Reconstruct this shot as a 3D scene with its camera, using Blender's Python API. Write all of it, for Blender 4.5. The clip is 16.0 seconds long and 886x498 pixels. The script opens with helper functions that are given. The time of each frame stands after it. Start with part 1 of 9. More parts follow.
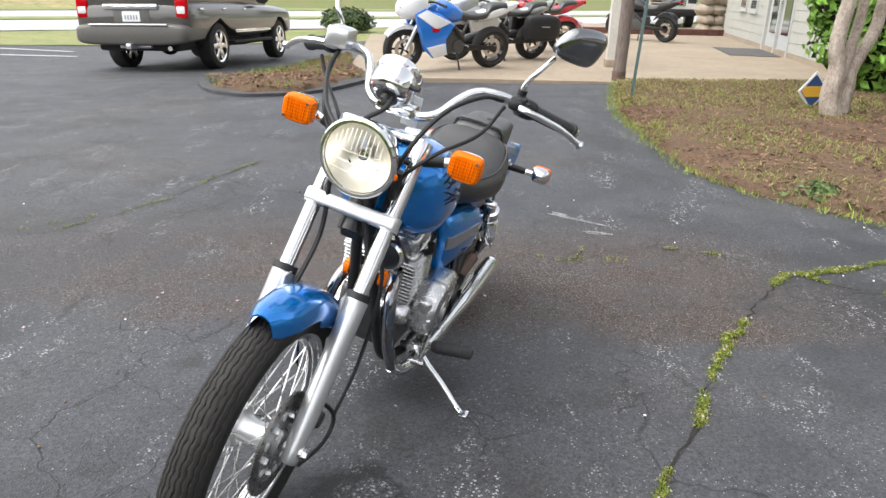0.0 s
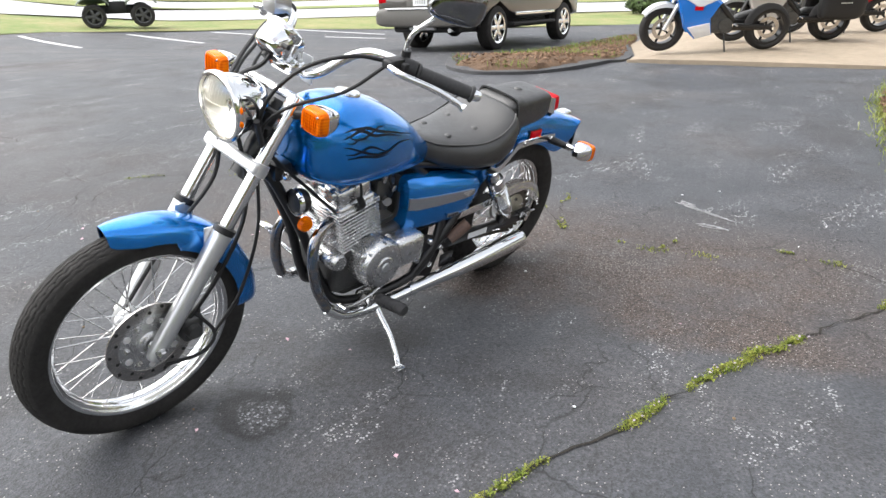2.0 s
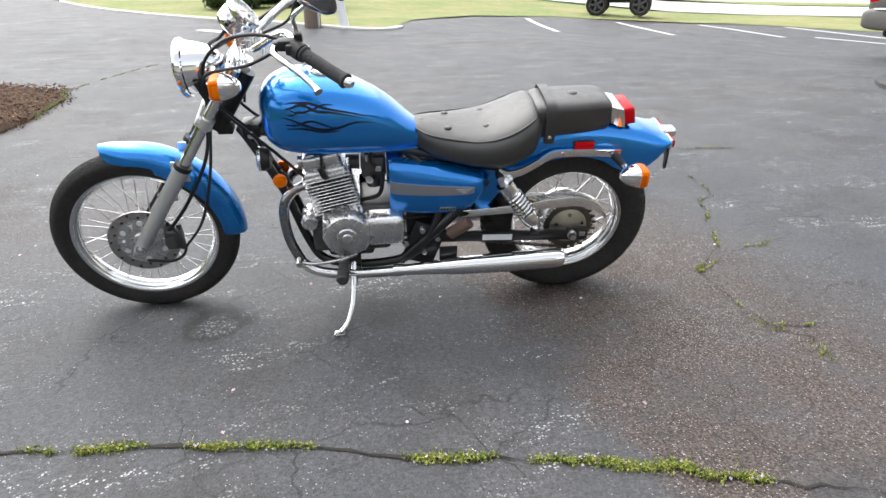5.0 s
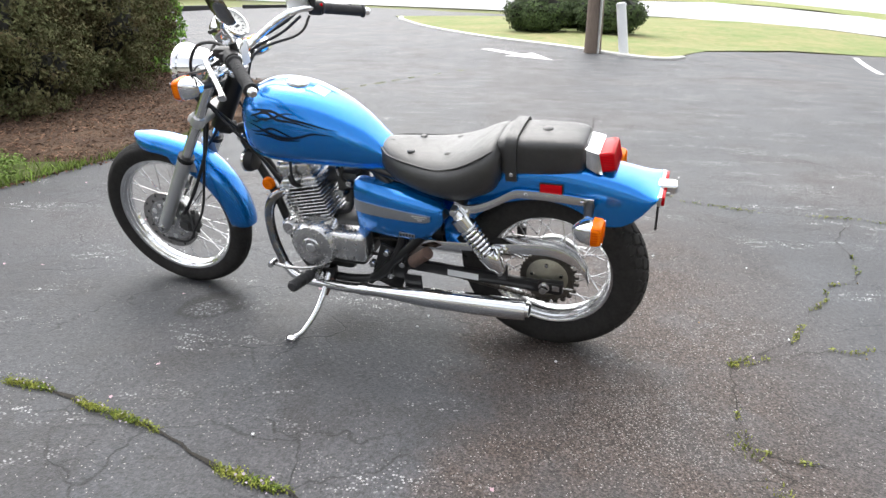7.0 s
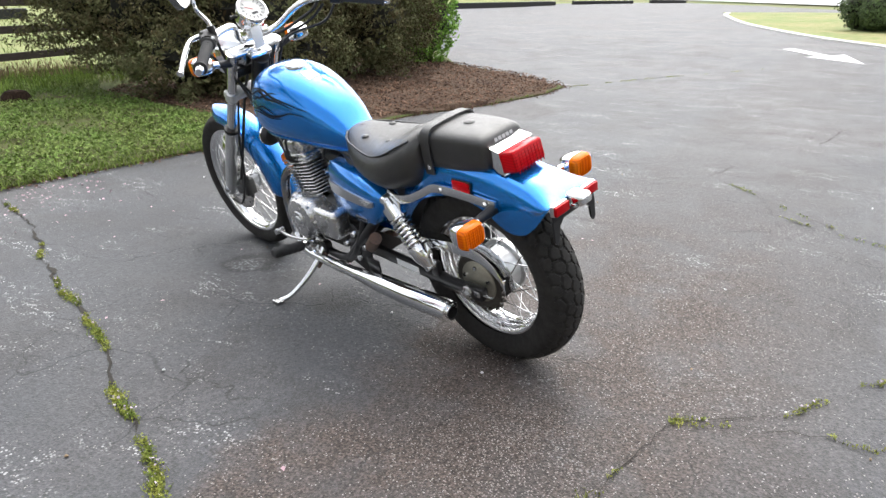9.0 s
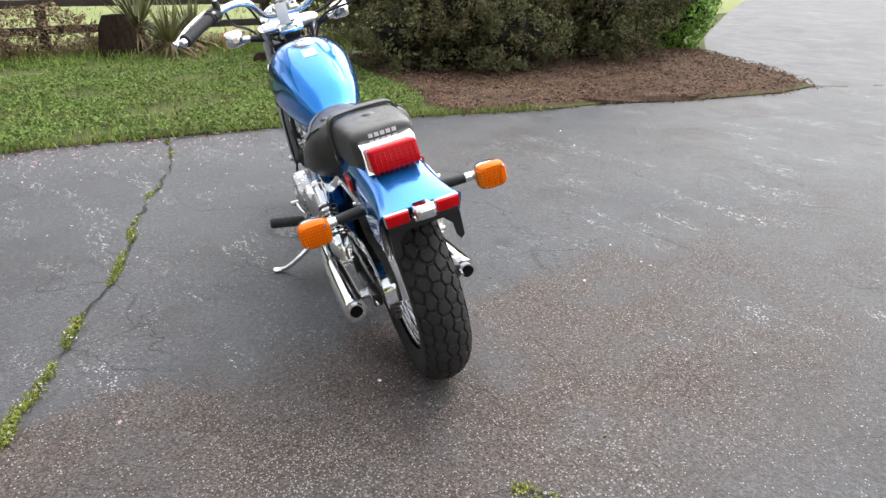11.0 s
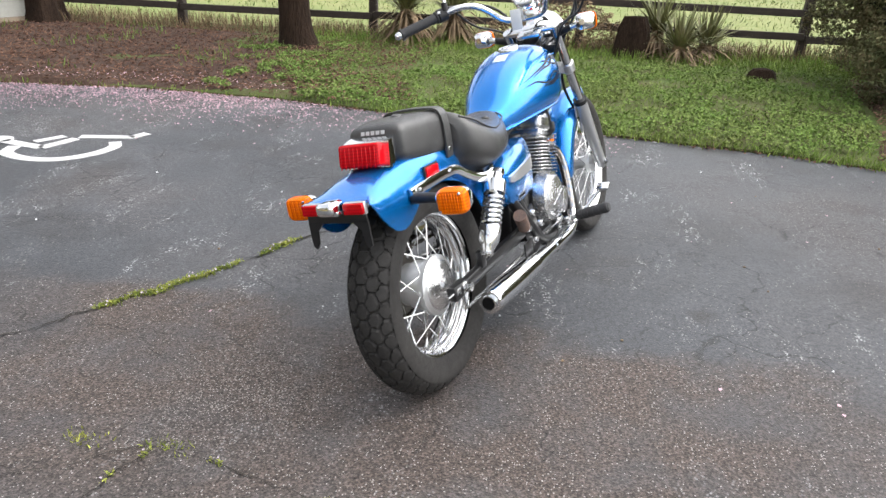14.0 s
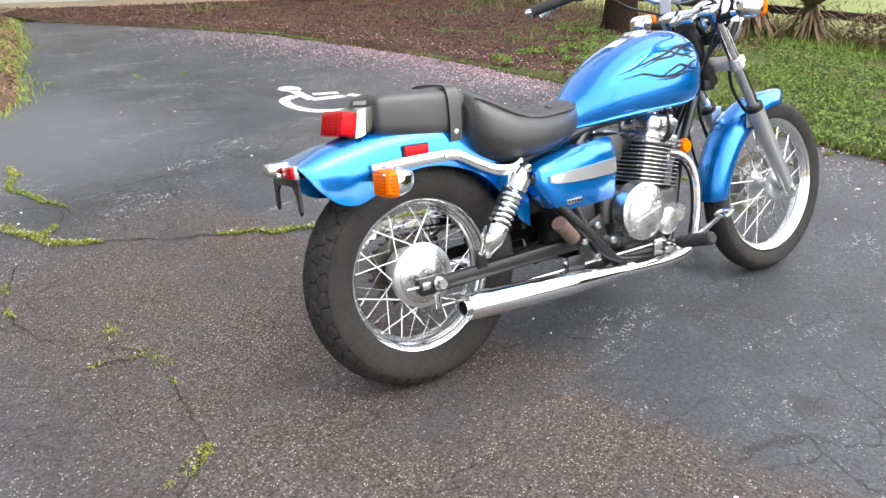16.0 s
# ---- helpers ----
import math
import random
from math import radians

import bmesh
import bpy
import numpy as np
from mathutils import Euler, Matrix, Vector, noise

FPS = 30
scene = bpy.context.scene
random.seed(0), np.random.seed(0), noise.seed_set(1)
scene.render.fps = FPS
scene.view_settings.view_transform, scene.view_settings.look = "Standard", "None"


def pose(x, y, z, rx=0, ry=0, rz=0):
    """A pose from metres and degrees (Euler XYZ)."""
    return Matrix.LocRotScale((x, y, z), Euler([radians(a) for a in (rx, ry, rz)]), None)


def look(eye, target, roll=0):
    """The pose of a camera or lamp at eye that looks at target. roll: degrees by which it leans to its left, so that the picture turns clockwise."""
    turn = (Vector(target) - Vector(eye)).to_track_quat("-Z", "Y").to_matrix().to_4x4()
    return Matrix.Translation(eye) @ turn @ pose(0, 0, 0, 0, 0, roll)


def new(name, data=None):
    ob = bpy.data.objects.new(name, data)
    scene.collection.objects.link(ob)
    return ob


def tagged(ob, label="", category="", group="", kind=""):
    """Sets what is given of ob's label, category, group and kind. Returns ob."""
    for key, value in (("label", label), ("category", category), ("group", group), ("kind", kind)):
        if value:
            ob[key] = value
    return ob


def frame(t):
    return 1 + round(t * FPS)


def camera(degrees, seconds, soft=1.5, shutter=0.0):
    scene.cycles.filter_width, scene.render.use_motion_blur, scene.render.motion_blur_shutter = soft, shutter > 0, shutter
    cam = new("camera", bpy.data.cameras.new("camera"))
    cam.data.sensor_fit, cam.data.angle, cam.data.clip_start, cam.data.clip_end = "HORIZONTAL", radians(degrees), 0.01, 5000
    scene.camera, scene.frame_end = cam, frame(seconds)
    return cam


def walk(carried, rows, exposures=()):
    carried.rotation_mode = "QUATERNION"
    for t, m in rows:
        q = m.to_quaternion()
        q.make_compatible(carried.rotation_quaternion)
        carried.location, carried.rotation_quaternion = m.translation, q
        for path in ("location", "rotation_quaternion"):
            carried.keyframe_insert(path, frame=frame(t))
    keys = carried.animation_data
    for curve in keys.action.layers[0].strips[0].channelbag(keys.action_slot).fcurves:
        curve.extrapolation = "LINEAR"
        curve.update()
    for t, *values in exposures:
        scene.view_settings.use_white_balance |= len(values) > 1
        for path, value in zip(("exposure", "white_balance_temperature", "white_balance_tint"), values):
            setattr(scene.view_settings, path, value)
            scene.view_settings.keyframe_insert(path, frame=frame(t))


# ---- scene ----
cam = camera(63.8, 16.0)
PATH = [
    (0, (0.155, -0.004, 1.167), (0.083, 1.869, 0.469), 1.5),
    (0.5, (0.421, -0.03, 1.148), (0.105, 1.811, 0.435), -0.5),
    (1, (0.669, -0.018, 1.14), (0.136, 1.763, 0.403), -0.9),
    (1.5, (0.912, 0.086, 1.136), (0.215, 1.811, 0.401), -0.8),
    (2, (1.15, 0.184, 1.125), (0.276, 1.824, 0.386), -1.0),
    (2.5, (1.387, 0.296, 1.141), (0.287, 1.798, 0.41), -0.9),
    (3, (1.58, 0.493, 1.114), (0.302, 1.856, 0.402), -1.4),
    (3.5, (1.759, 0.679, 1.123), (0.367, 1.922, 0.402), -0.4),
    (4, (1.96, 0.867, 1.134), (0.418, 1.921, 0.418), -0.9),
    (4.2, (2.014, 0.944, 1.127), (0.428, 1.923, 0.402), -0.9),
    (6.3, (2.238, 2.034, 1.078), (0.371, 2.175, 0.375), 1.4),
    (6.5, (2.22, 2.135, 1.088), (0.347, 2.188, 0.388), 1.9),
    (7, (2.206, 2.381, 1.074), (0.328, 2.255, 0.397), 0.8),
    (7.5, (2.191, 2.649, 1.07), (0.33, 2.275, 0.44), 0.6),
    (8, (2.079, 2.935, 1.056), (0.263, 2.389, 0.418), 0.9),
    (8.5, (1.964, 3.185, 1.041), (0.219, 2.463, 0.383), 0.6),
    (9, (1.855, 3.42, 1.056), (0.234, 2.475, 0.364), 0.2),
    (9.2, (1.795, 3.494, 1.05), (0.214, 2.487, 0.351), 0.2),
    (11.3, (0.937, 4.11, 1.09), (-0.019, 2.533, 0.316), 1.6),
    (11.5, (0.849, 4.136, 1.103), (-0.015, 2.515, 0.311), 2.1),
    (12, (0.627, 4.241, 1.1), (-0.027, 2.52, 0.318), 1.8),
    (12.5, (0.416, 4.319, 1.113), (0.01, 2.514, 0.355), 2.0),
    (13, (0.195, 4.311, 1.099), (0.02, 2.473, 0.331), 2.6),
    (13.5, (-0.019, 4.297, 1.112), (0.07, 2.465, 0.316), 3.0),
    (14, (-0.264, 4.275, 1.121), (0.083, 2.466, 0.342), 2.3),
    (14.5, (-0.455, 4.189, 1.104), (0.127, 2.446, 0.316), 2.4),
    (15, (-0.653, 4.047, 1.101), (0.155, 2.412, 0.279), 3.4),
    (15.5, (-0.859, 3.898, 1.099), (0.135, 2.375, 0.268), 3.1),
    (16, (-1.019, 3.74, 1.099), (0.19, 2.387, 0.257), 2.0),
]
walk(cam, [(t, look(eye, target, roll)) for t, eye, target, roll in PATH], [(0.0, 1.25), (1.0, 1.33), (1.5, 1.34), (2.0, 1.46), (4.0, 1.42), (7.5, 1.47), (9.0, 1.47), (12.0, 1.42), (14.0, 1.4), (16.0, 1.48)])

# ---- world, sun, exposure ----
world = bpy.data.worlds.new("overcast_sky")
scene.world = world
world.use_nodes = True
wn, wl = world.node_tree.nodes, world.node_tree.links
sky = wn.new("ShaderNodeTexSky")
sky.sky_type = "NISHITA"
sky.sun_disc = False
SUN_EL, SUN_AZ = radians(58), radians(248)
sky.sun_elevation, sky.sun_rotation = SUN_EL, SUN_AZ
sky.dust_density, sky.ozone_density = 3.0, 0.6
hsv = wn.new("ShaderNodeHueSaturation")
hsv.inputs["Saturation"].default_value = 0.22
wl.new(sky.outputs[0], hsv.inputs["Color"])
back = wn["Background"]
back.inputs["Strength"].default_value = 0.15
wl.new(hsv.outputs[0], back.inputs["Color"])

sun_data = bpy.data.lights.new("sun", "SUN")
sun_data.energy, sun_data.angle, sun_data.color = 1.1, radians(110), (1.0, 0.97, 0.92)
sun = new("sun", sun_data)
sun.matrix_world = look((0, 0, 30), Vector((0, 0, 30)) - Vector((math.sin(SUN_AZ) * math.cos(SUN_EL), math.cos(SUN_AZ) * math.cos(SUN_EL), math.sin(SUN_EL))))


# ---- materials ----
def mat(name, color=(0.5, 0.5, 0.5), rough=0.5, metal=0.0, var=0.0, scale=20.0, bump=0.0, bscale=60.0, rvar=0.0, second=None, coat=0.0, spec=0.5, seed=0.0, stretch=(1, 1, 1), random_tint=0.0):
    """A principled material; two noises (broad and fine) vary colour and roughness, a third gives relief."""
    m = bpy.data.materials.new(name)
    m.use_nodes = True
    n, l = m.node_tree.nodes, m.node_tree.links
    b = n["Principled BSDF"]
    b.inputs["Base Color"].default_value = (*color, 1)
    b.inputs["Roughness"].default_value = rough
    b.inputs["Metallic"].default_value = metal
    b.inputs["Coat Weight"].default_value = coat
    b.inputs["Coat Roughness"].default_value = 0.04
    b.inputs["Specular IOR Level"].default_value = spec
    tc = n.new("ShaderNodeTexCoord")
    mp = n.new("ShaderNodeMapping")
    mp.inputs["Location"].default_value = (seed, seed * 1.7, seed * 0.6)
    mp.inputs["Scale"].default_value = stretch
    l.new(tc.outputs["Object"], mp.inputs["Vector"])

    def noise_tex(s, detail=6.0, r=0.6):
        t = n.new("ShaderNodeTexNoise")
        t.inputs["Scale"].default_value, t.inputs["Detail"].default_value, t.inputs["Roughness"].default_value = s, detail, r
        l.new(mp.outputs[0], t.inputs["Vector"])
        return t

    if var > 0 or second:
        a, f = noise_tex(scale), noise_tex(scale * 7.3)
        add = n.new("ShaderNodeMath")
        add.operation = "MULTIPLY_ADD"
        l.new(f.outputs["Fac"], add.inputs[0])
        add.inputs[1].default_value = 0.5
        half = n.new("ShaderNodeMath")
        half.operation = "MULTIPLY"
        l.new(a.outputs["Fac"], half.inputs[0])
        half.inputs[1].default_value = 0.5
        l.new(half.outputs[0], add.inputs[2])
        ramp = n.new("ShaderNodeValToRGB")
        e = ramp.color_ramp.elements
        e[0].position, e[1].position = 0.36, 0.64
        lo = second if second else tuple(c * (1 - var) for c in color)
        hi = color if second else tuple(min(1, c * (1 + var)) for c in color)
        e[0].color, e[1].color = (*lo, 1), (*hi, 1)
        l.new(add.outputs[0], ramp.inputs[0])
        out = ramp.outputs[0]
        if random_tint > 0:
            oi = n.new("ShaderNodeNewGeometry")
            mr = n.new("ShaderNodeMapRange")
            mr.inputs["To Min"].default_value, mr.inputs["To Max"].default_value = 1 - random_tint, 1 + random_tint
            l.new(oi.outputs["Random Per Island"], mr.inputs["Value"])
            mul = n.new("ShaderNodeHueSaturation")
            l.new(mr.outputs[0], mul.inputs["Value"])
            l.new(out, mul.inputs["Color"])
            out = mul.outputs[0]
        l.new(out, b.inputs["Base Color"])
    if rvar > 0:
        t = noise_tex(scale * 2.1)
        mr = n.new("ShaderNodeMapRange")
        mr.inputs["From Min"].default_value, mr.inputs["From Max"].default_value = 0.3, 0.7
        mr.inputs["To Min"].default_value, mr.inputs["To Max"].default_value = max(0.02, rough - rvar), min(1, rough + rvar)
        l.new(t.outputs["Fac"], mr.inputs["Value"])
        l.new(mr.outputs[0], b.inputs["Roughness"])
    if bump > 0:
        t = noise_tex(bscale, 4.0)
        bp = n.new("ShaderNodeBump")
        bp.inputs["Strength"].default_value, bp.inputs["Distance"].default_value = 1.0, bump
        l.new(t.outputs["Fac"], bp.inputs["Height"])
        l.new(bp.outputs[0], b.inputs["Normal"])
    return m


def asphalt_mat():
    m = bpy.data.materials.new("asphalt")
    m.use_nodes = True
    n, l = m.node_tree.nodes, m.node_tree.links
    b = n["Principled BSDF"]
    geo = n.new("ShaderNodeNewGeometry")
    pos = geo.outputs["Position"]

    def tex(kind, s, **kw):
        t = n.new(kind)
        t.inputs["Scale"].default_value = s
        for k, v in kw.items():
            t.inputs[k].default_value = v
        l.new(pos, t.inputs["Vector"])
        return t

    def math_node(op, a, c=None, clamp=False):
        q = n.new("ShaderNodeMath")
        q.operation, q.use_clamp = op, clamp
        for i, v in enumerate((a, c)):
            if v is None:
                continue
            if isinstance(v, (int, float)):
                q.inputs[i].default_value = v
            else:
                l.new(v, q.inputs[i])
        return q.outputs[0]

    def remap(v, a, c, lo=0.0, hi=1.0):
        q = n.new("ShaderNodeMapRange")
        q.inputs["From Min"].default_value, q.inputs["From Max"].default_value = a, c
        q.inputs["To Min"].default_value, q.inputs["To Max"].default_value = lo, hi
        l.new(v, q.inputs["Value"])
        return q.outputs[0]

    def blend(f, a, c, mode="MIX"):
        q = n.new("ShaderNodeMixRGB")
        q.blend_type = mode
        for i, v in ((0, f), (1, a), (2, c)):
            if isinstance(v, (int, float)):
                q.inputs[i].default_value = v
            elif isinstance(v, tuple):
                q.inputs[i].default_value = (*v, 1)
            else:
                l.new(v, q.inputs[i])
        return q.outputs[0]

    sep = n.new("ShaderNodeSeparateXYZ")
    l.new(pos, sep.inputs[0])
    X, Y = sep.outputs[0], sep.outputs[1]
    broad = tex("ShaderNodeTexNoise", 0.55, Detail=5.0).outputs["Fac"]
    mid = tex("ShaderNodeTexNoise", 3.2, Detail=6.0, Roughness=0.65).outputs["Fac"]
    fine = tex("ShaderNodeTexNoise", 150.0, Detail=3.0).outputs["Fac"]
    grit = tex("ShaderNodeTexVoronoi", 175.0)
    dusty = tex("ShaderNodeTexNoise", 62.0, Detail=5.0, Roughness=0.75).outputs["Fac"]
    coarse = tex("ShaderNodeTexVoronoi", 120.0)
    # worn brown band where the sealer has gone, with a straight southern edge
    edge = math_node("ADD", Y, math_node("MULTIPLY", math_node("SUBTRACT", mid, 0.5), 0.5))
    south = remap(edge, 2.22, 2.38)
    north = remap(edge, 3.15, 3.7, 1.0, 0.0)
    west = remap(math_node("ADD", X, math_node("MULTIPLY", math_node("SUBTRACT", mid, 0.5), 1.2)), -2.0, -0.5, 0.25, 1.0)
    east = remap(X, 1.2, 1.8, 1.0, 0.0)
    band = math_node("MULTIPLY", math_node("MULTIPLY", south, north), math_node("MULTIPLY", west, east))
    old = math_node("MULTIPLY", remap(broad, 0.50, 0.64), 0.36)
    worn = math_node("MAXIMUM", band, old)
    worn = math_node("MULTIPLY", worn, remap(mid, 0.30, 0.55, 0.30, 1.0))
    patch = tex("ShaderNodeTexNoise", 1.3, Detail=7.0, Roughness=0.7).outputs["Fac"]
    seal = blend(remap(mid, 0.3, 0.7), (0.031, 0.033, 0.0375), (0.062, 0.065, 0.072))
    seal = blend(remap(broad, 0.42, 0.62, 0.0, 0.45), seal, (0.090, 0.093, 0.100))
    seal = blend(remap(patch, 0.50, 0.40, 0.0, 0.6), seal, (0.034, 0.033, 0.034))
    brown = blend(remap(fine, 0.35, 0.65), (0.028, 0.0215, 0.019), (0.098, 0.079, 0.070))
    col = blend(worn, seal, brown)
    col = blend(0.75, col, blend(remap(dusty, 0.32, 0.68), (0.52, 0.52, 0.52), (1.48, 1.48, 1.48)), "MULTIPLY")
    # single stone chips, pale ones showing where the sealer is thin
    chip = remap(grit.outputs["Distance"], 0.27, 0.42, 1.0, 0.0)
    hue = n.new("ShaderNodeSeparateColor")
    l.new(grit.outputs["Color"], hue.inputs[0])
    stone = remap(hue.outputs[1], 0.0, 1.0, 0.45, 1.75)
    grain = n.new("ShaderNodeCombineColor")
    for i in range(3):
        l.new(stone, grain.inputs[i])
    col = blend(remap(worn, 0.0, 1.0, 0.45, 0.85), col, grain.outputs[0], "MULTIPLY")
    pale = math_node("GREATER_THAN", hue.outputs[0], math_node("ADD", remap(worn, 0.0, 1.0, 0.975, 0.87), remap(mid, 0.35, 0.65, 0.06, -0.06)))
    col = blend(math_node("MULTIPLY", math_node("MULTIPLY", chip, pale), 0.9), col, (0.36, 0.345, 0.33))
    # scuffs: white flecks in drifts
    streak = n.new("ShaderNodeMapping")
    streak.inputs["Scale"].default_value = (1.0, 0.38, 1.0)
    streak.inputs["Rotation"].default_value = (0, 0, radians(-38))
    l.new(pos, streak.inputs["Vector"])
    drift = n.new("ShaderNodeTexNoise")
    drift.inputs["Scale"].default_value, drift.inputs["Detail"].default_value = 4.5, 4.0
    l.new(streak.outputs[0], drift.inputs["Vector"])
    fl = n.new("ShaderNodeTexNoise")
    fl.inputs["Scale"].default_value, fl.inputs["Detail"].default_value = 38.0, 3.0
    l.new(streak.outputs[0], fl.inputs["Vector"])
    fl2 = tex("ShaderNodeTexVoronoi", 100.0)
    dots = math_node("MULTIPLY", remap(fl2.outputs["Distance"], 0.24, 0.42, 1.0, 0.0), remap(fl.outputs["Fac"], 0.48, 0.58))
    flecks = math_node("MULTIPLY", remap(drift.outputs["Fac"], 0.545, 0.63), dots)
    flecks = math_node("MULTIPLY", flecks, remap(worn, 0.0, 0.8, 1.0, 0.25))
    col = blend(math_node("MULTIPLY", flecks, 0.9), col, (0.50, 0.50, 0.51))
    # hairline crazing: broken cell edges
    warp = n.new("ShaderNodeVectorMath")
    warp.operation = "MULTIPLY_ADD"
    wt = tex("ShaderNodeTexNoise", 5.5, Detail=4.0)
    l.new(wt.outputs["Color"], warp.inputs[0])
    warp.inputs[1].default_value = (0.22, 0.22, 0.0)
    l.new(pos, warp.inputs[2])
    craze = n.new("ShaderNodeTexVoronoi")
    craze.feature = "DISTANCE_TO_EDGE"
    craze.inputs["Scale"].default_value = 2.6
    l.new(warp.outputs[0], craze.inputs["Vector"])
    where = tex("ShaderNodeTexNoise", 1.7, Detail=2.0).outputs["Fac"]
    lines = math_node("MULTIPLY", remap(craze.outputs["Distance"], 0.002, 0.011, 1.0, 0.0), remap(where, 0.45, 0.54))
    lines = math_node("MULTIPLY", lines, remap(mid, 0.36, 0.48))
    small = n.new("ShaderNodeTexVoronoi")
    small.feature = "DISTANCE_TO_EDGE"
    small.inputs["Scale"].default_value = 8.5
    l.new(warp.outputs[0], small.inputs["Vector"])
    webbed = math_node("MULTIPLY", remap(small.outputs["Distance"], 0.008, 0.034, 0.6, 0.0), math_node("MULTIPLY", remap(where, 0.52, 0.60), remap(dusty, 0.38, 0.55)))
    lines = math_node("MAXIMUM", lines, webbed)
    col = blend(math_node("MULTIPLY", lines, 0.58), col, (0.010, 0.010, 0.010))

    # round stains: dried puddle by the front wheel, oil under the engine, faint spots; also one painted sheen
    def stain_or_sheen(cx, cy, r0, r1, sx=1.0):
        dx = math_node("MULTIPLY", math_node("SUBTRACT", X, cx), sx)
        dy = math_node("SUBTRACT", Y, cy)
        d = math_node("SQRT", math_node("ADD", math_node("MULTIPLY", dx, dx), math_node("MULTIPLY", dy, dy)))
        d = math_node("ADD", d, math_node("MULTIPLY", math_node("SUBTRACT", mid, 0.5), 0.26))
        return remap(d, r0, r1, 1.0, 0.0)

    # lighter unsealed patch, its pale sheen painted into the colour
    col = blend(math_node("MULTIPLY", stain_or_sheen(3.0, 2.65, 0.55, 1.15), 0.55), col, (0.118, 0.123, 0.134))
    ring = stain_or_sheen(-0.08, 1.40, 0.10, 0.125)
    col = blend(math_node("MULTIPLY", ring, 0.72), col, (0.012, 0.011, 0.011))
    heart = math_node("MULTIPLY", stain_or_sheen(-0.06, 1.41, 0.045, 0.085), math_node("MULTIPLY", remap(fl2.outputs["Distance"], 0.30, 0.45, 1.0, 0.15), remap(dusty, 0.40, 0.55)))
    col = blend(math_node("MULTIPLY", heart, 0.85), col, (0.32, 0.33, 0.35))
    col = blend(math_node("MULTIPLY", stain_or_sheen(0.05, 1.93, 0.06, 0.15), 0.5), col, (0.016, 0.013, 0.011))
    col = blend(math_node("MULTIPLY", stain_or_sheen(-0.74, 1.99, 0.03, 0.08), 0.45), col, (0.022, 0.018, 0.016))
    speck = math_node("GREATER_THAN", hue.outputs[2], 0.5)
    col = blend(math_node("MULTIPLY", math_node("MULTIPLY", stain_or_sheen(0.55, 2.82, 0.04, 0.34), math_node("MULTIPLY", speck, chip)), 0.95), col, (0.33, 0.30, 0.28))
    l.new(col, b.inputs["Base Color"])
    rough = remap(mid, 0.3, 0.7, 0.50, 0.66)
    rough = math_node("ADD", rough, math_node("MULTIPLY", worn, 0.10))
    l.new(rough, b.inputs["Roughness"])
    b.inputs["Specular IOR Level"].default_value = 0.29
    hsum = math_node("SUBTRACT", math_node("ADD", math_node("MULTIPLY", grit.outputs["Distance"], remap(worn, 0, 1, 0.5, 1.1)), math_node("MULTIPLY", fine, 0.6)), math_node("MULTIPLY", lines, 0.8))
    bp = n.new("ShaderNodeBump")
    bp.inputs["Strength"].default_value, bp.inputs["Distance"].default_value = 0.8, 0.0028
    l.new(hsum, bp.inputs["Height"])
    l.new(bp.outputs[0], b.inputs["Normal"])
    return m


ASPHALT = asphalt_mat()
GRASS_DIRT = mat("field_grass", (0.11, 0.16, 0.035), 0.95, var=0.35, scale=0.8, bump=0.02, bscale=9, second=(0.17, 0.15, 0.07))
FIELD_DRY = mat("dry_field", (0.140, 0.184, 0.045), 0.95, var=0.3, scale=0.5, bump=0.02, bscale=9, second=(0.216, 0.221, 0.083))
LAWN_SOIL = mat("lawn_soil", (0.075, 0.118, 0.030), 0.95, spec=0.1, scale=2.2, bump=0.02, bscale=25, second=(0.075, 0.058, 0.034))
MULCH_SOIL = mat("mulch_soil", (0.13, 0.09, 0.062), 0.95, spec=0.1, scale=4.0, bump=0.02, bscale=45, second=(0.05, 0.031, 0.025))
CONCRETE = mat("concrete", (0.29, 0.235, 0.172), 0.85, var=0.16, scale=1.2, bump=0.003, bscale=60)
ROAD = mat("road_concrete", (0.40, 0.40, 0.41), 0.8, var=0.08, scale=0.4)
KERB = mat("kerb_asphalt", (0.055, 0.055, 0.058), 0.8, var=0.3, scale=6, bump=0.006, bscale=50)
WHITE_PAINT = mat("road_paint", (0.66, 0.66, 0.65), 0.6, scale=14, second=(0.42, 0.42, 0.43), bump=0.002, bscale=90)
MOSS = mat("moss", (0.31, 0.31, 0.075), 0.95, spec=0.1, scale=6, second=(0.10, 0.16, 0.03), random_tint=0.5)
MOSS_SOIL = mat("crack_soil", (0.035, 0.03, 0.022), 0.95, scale=30, second=(0.012, 0.011, 0.010))
MOSS_FLOWER = mat("tiny_flowers", (0.42, 0.36, 0.42), 0.9, var=0.2, scale=30, random_tint=0.3)
GRASS = mat("grass_blades", (0.16, 0.25, 0.05), 0.9, spec=0.15, scale=1.4, second=(0.19, 0.24, 0.06), random_tint=0.45)
WEED = mat("weed_leaves", (0.125, 0.215, 0.048), 0.9, spec=0.12, scale=1.1, second=(0.155, 0.185, 0.060), random_tint=0.36)
LITTER = mat("leaf_litter", (0.160, 0.090, 0.062), 0.95, spec=0.1, scale=1.5, second=(0.075, 0.045, 0.036), random_tint=0.6)
LITTER_SOIL = mat("litter_soil", (0.10, 0.065, 0.05), 0.95, spec=0.1, scale=4.0, bump=0.02, bscale=45, second=(0.04, 0.026, 0.021))
CHIPS = mat("mulch_chips", (0.205, 0.130, 0.088), 0.95, spec=0.1, scale=1.5, second=(0.070, 0.042, 0.032), random_tint=0.85)
PETAL = mat("petals", (0.50, 0.335, 0.385), 0.8, var=0.12, scale=20, random_tint=0.2)
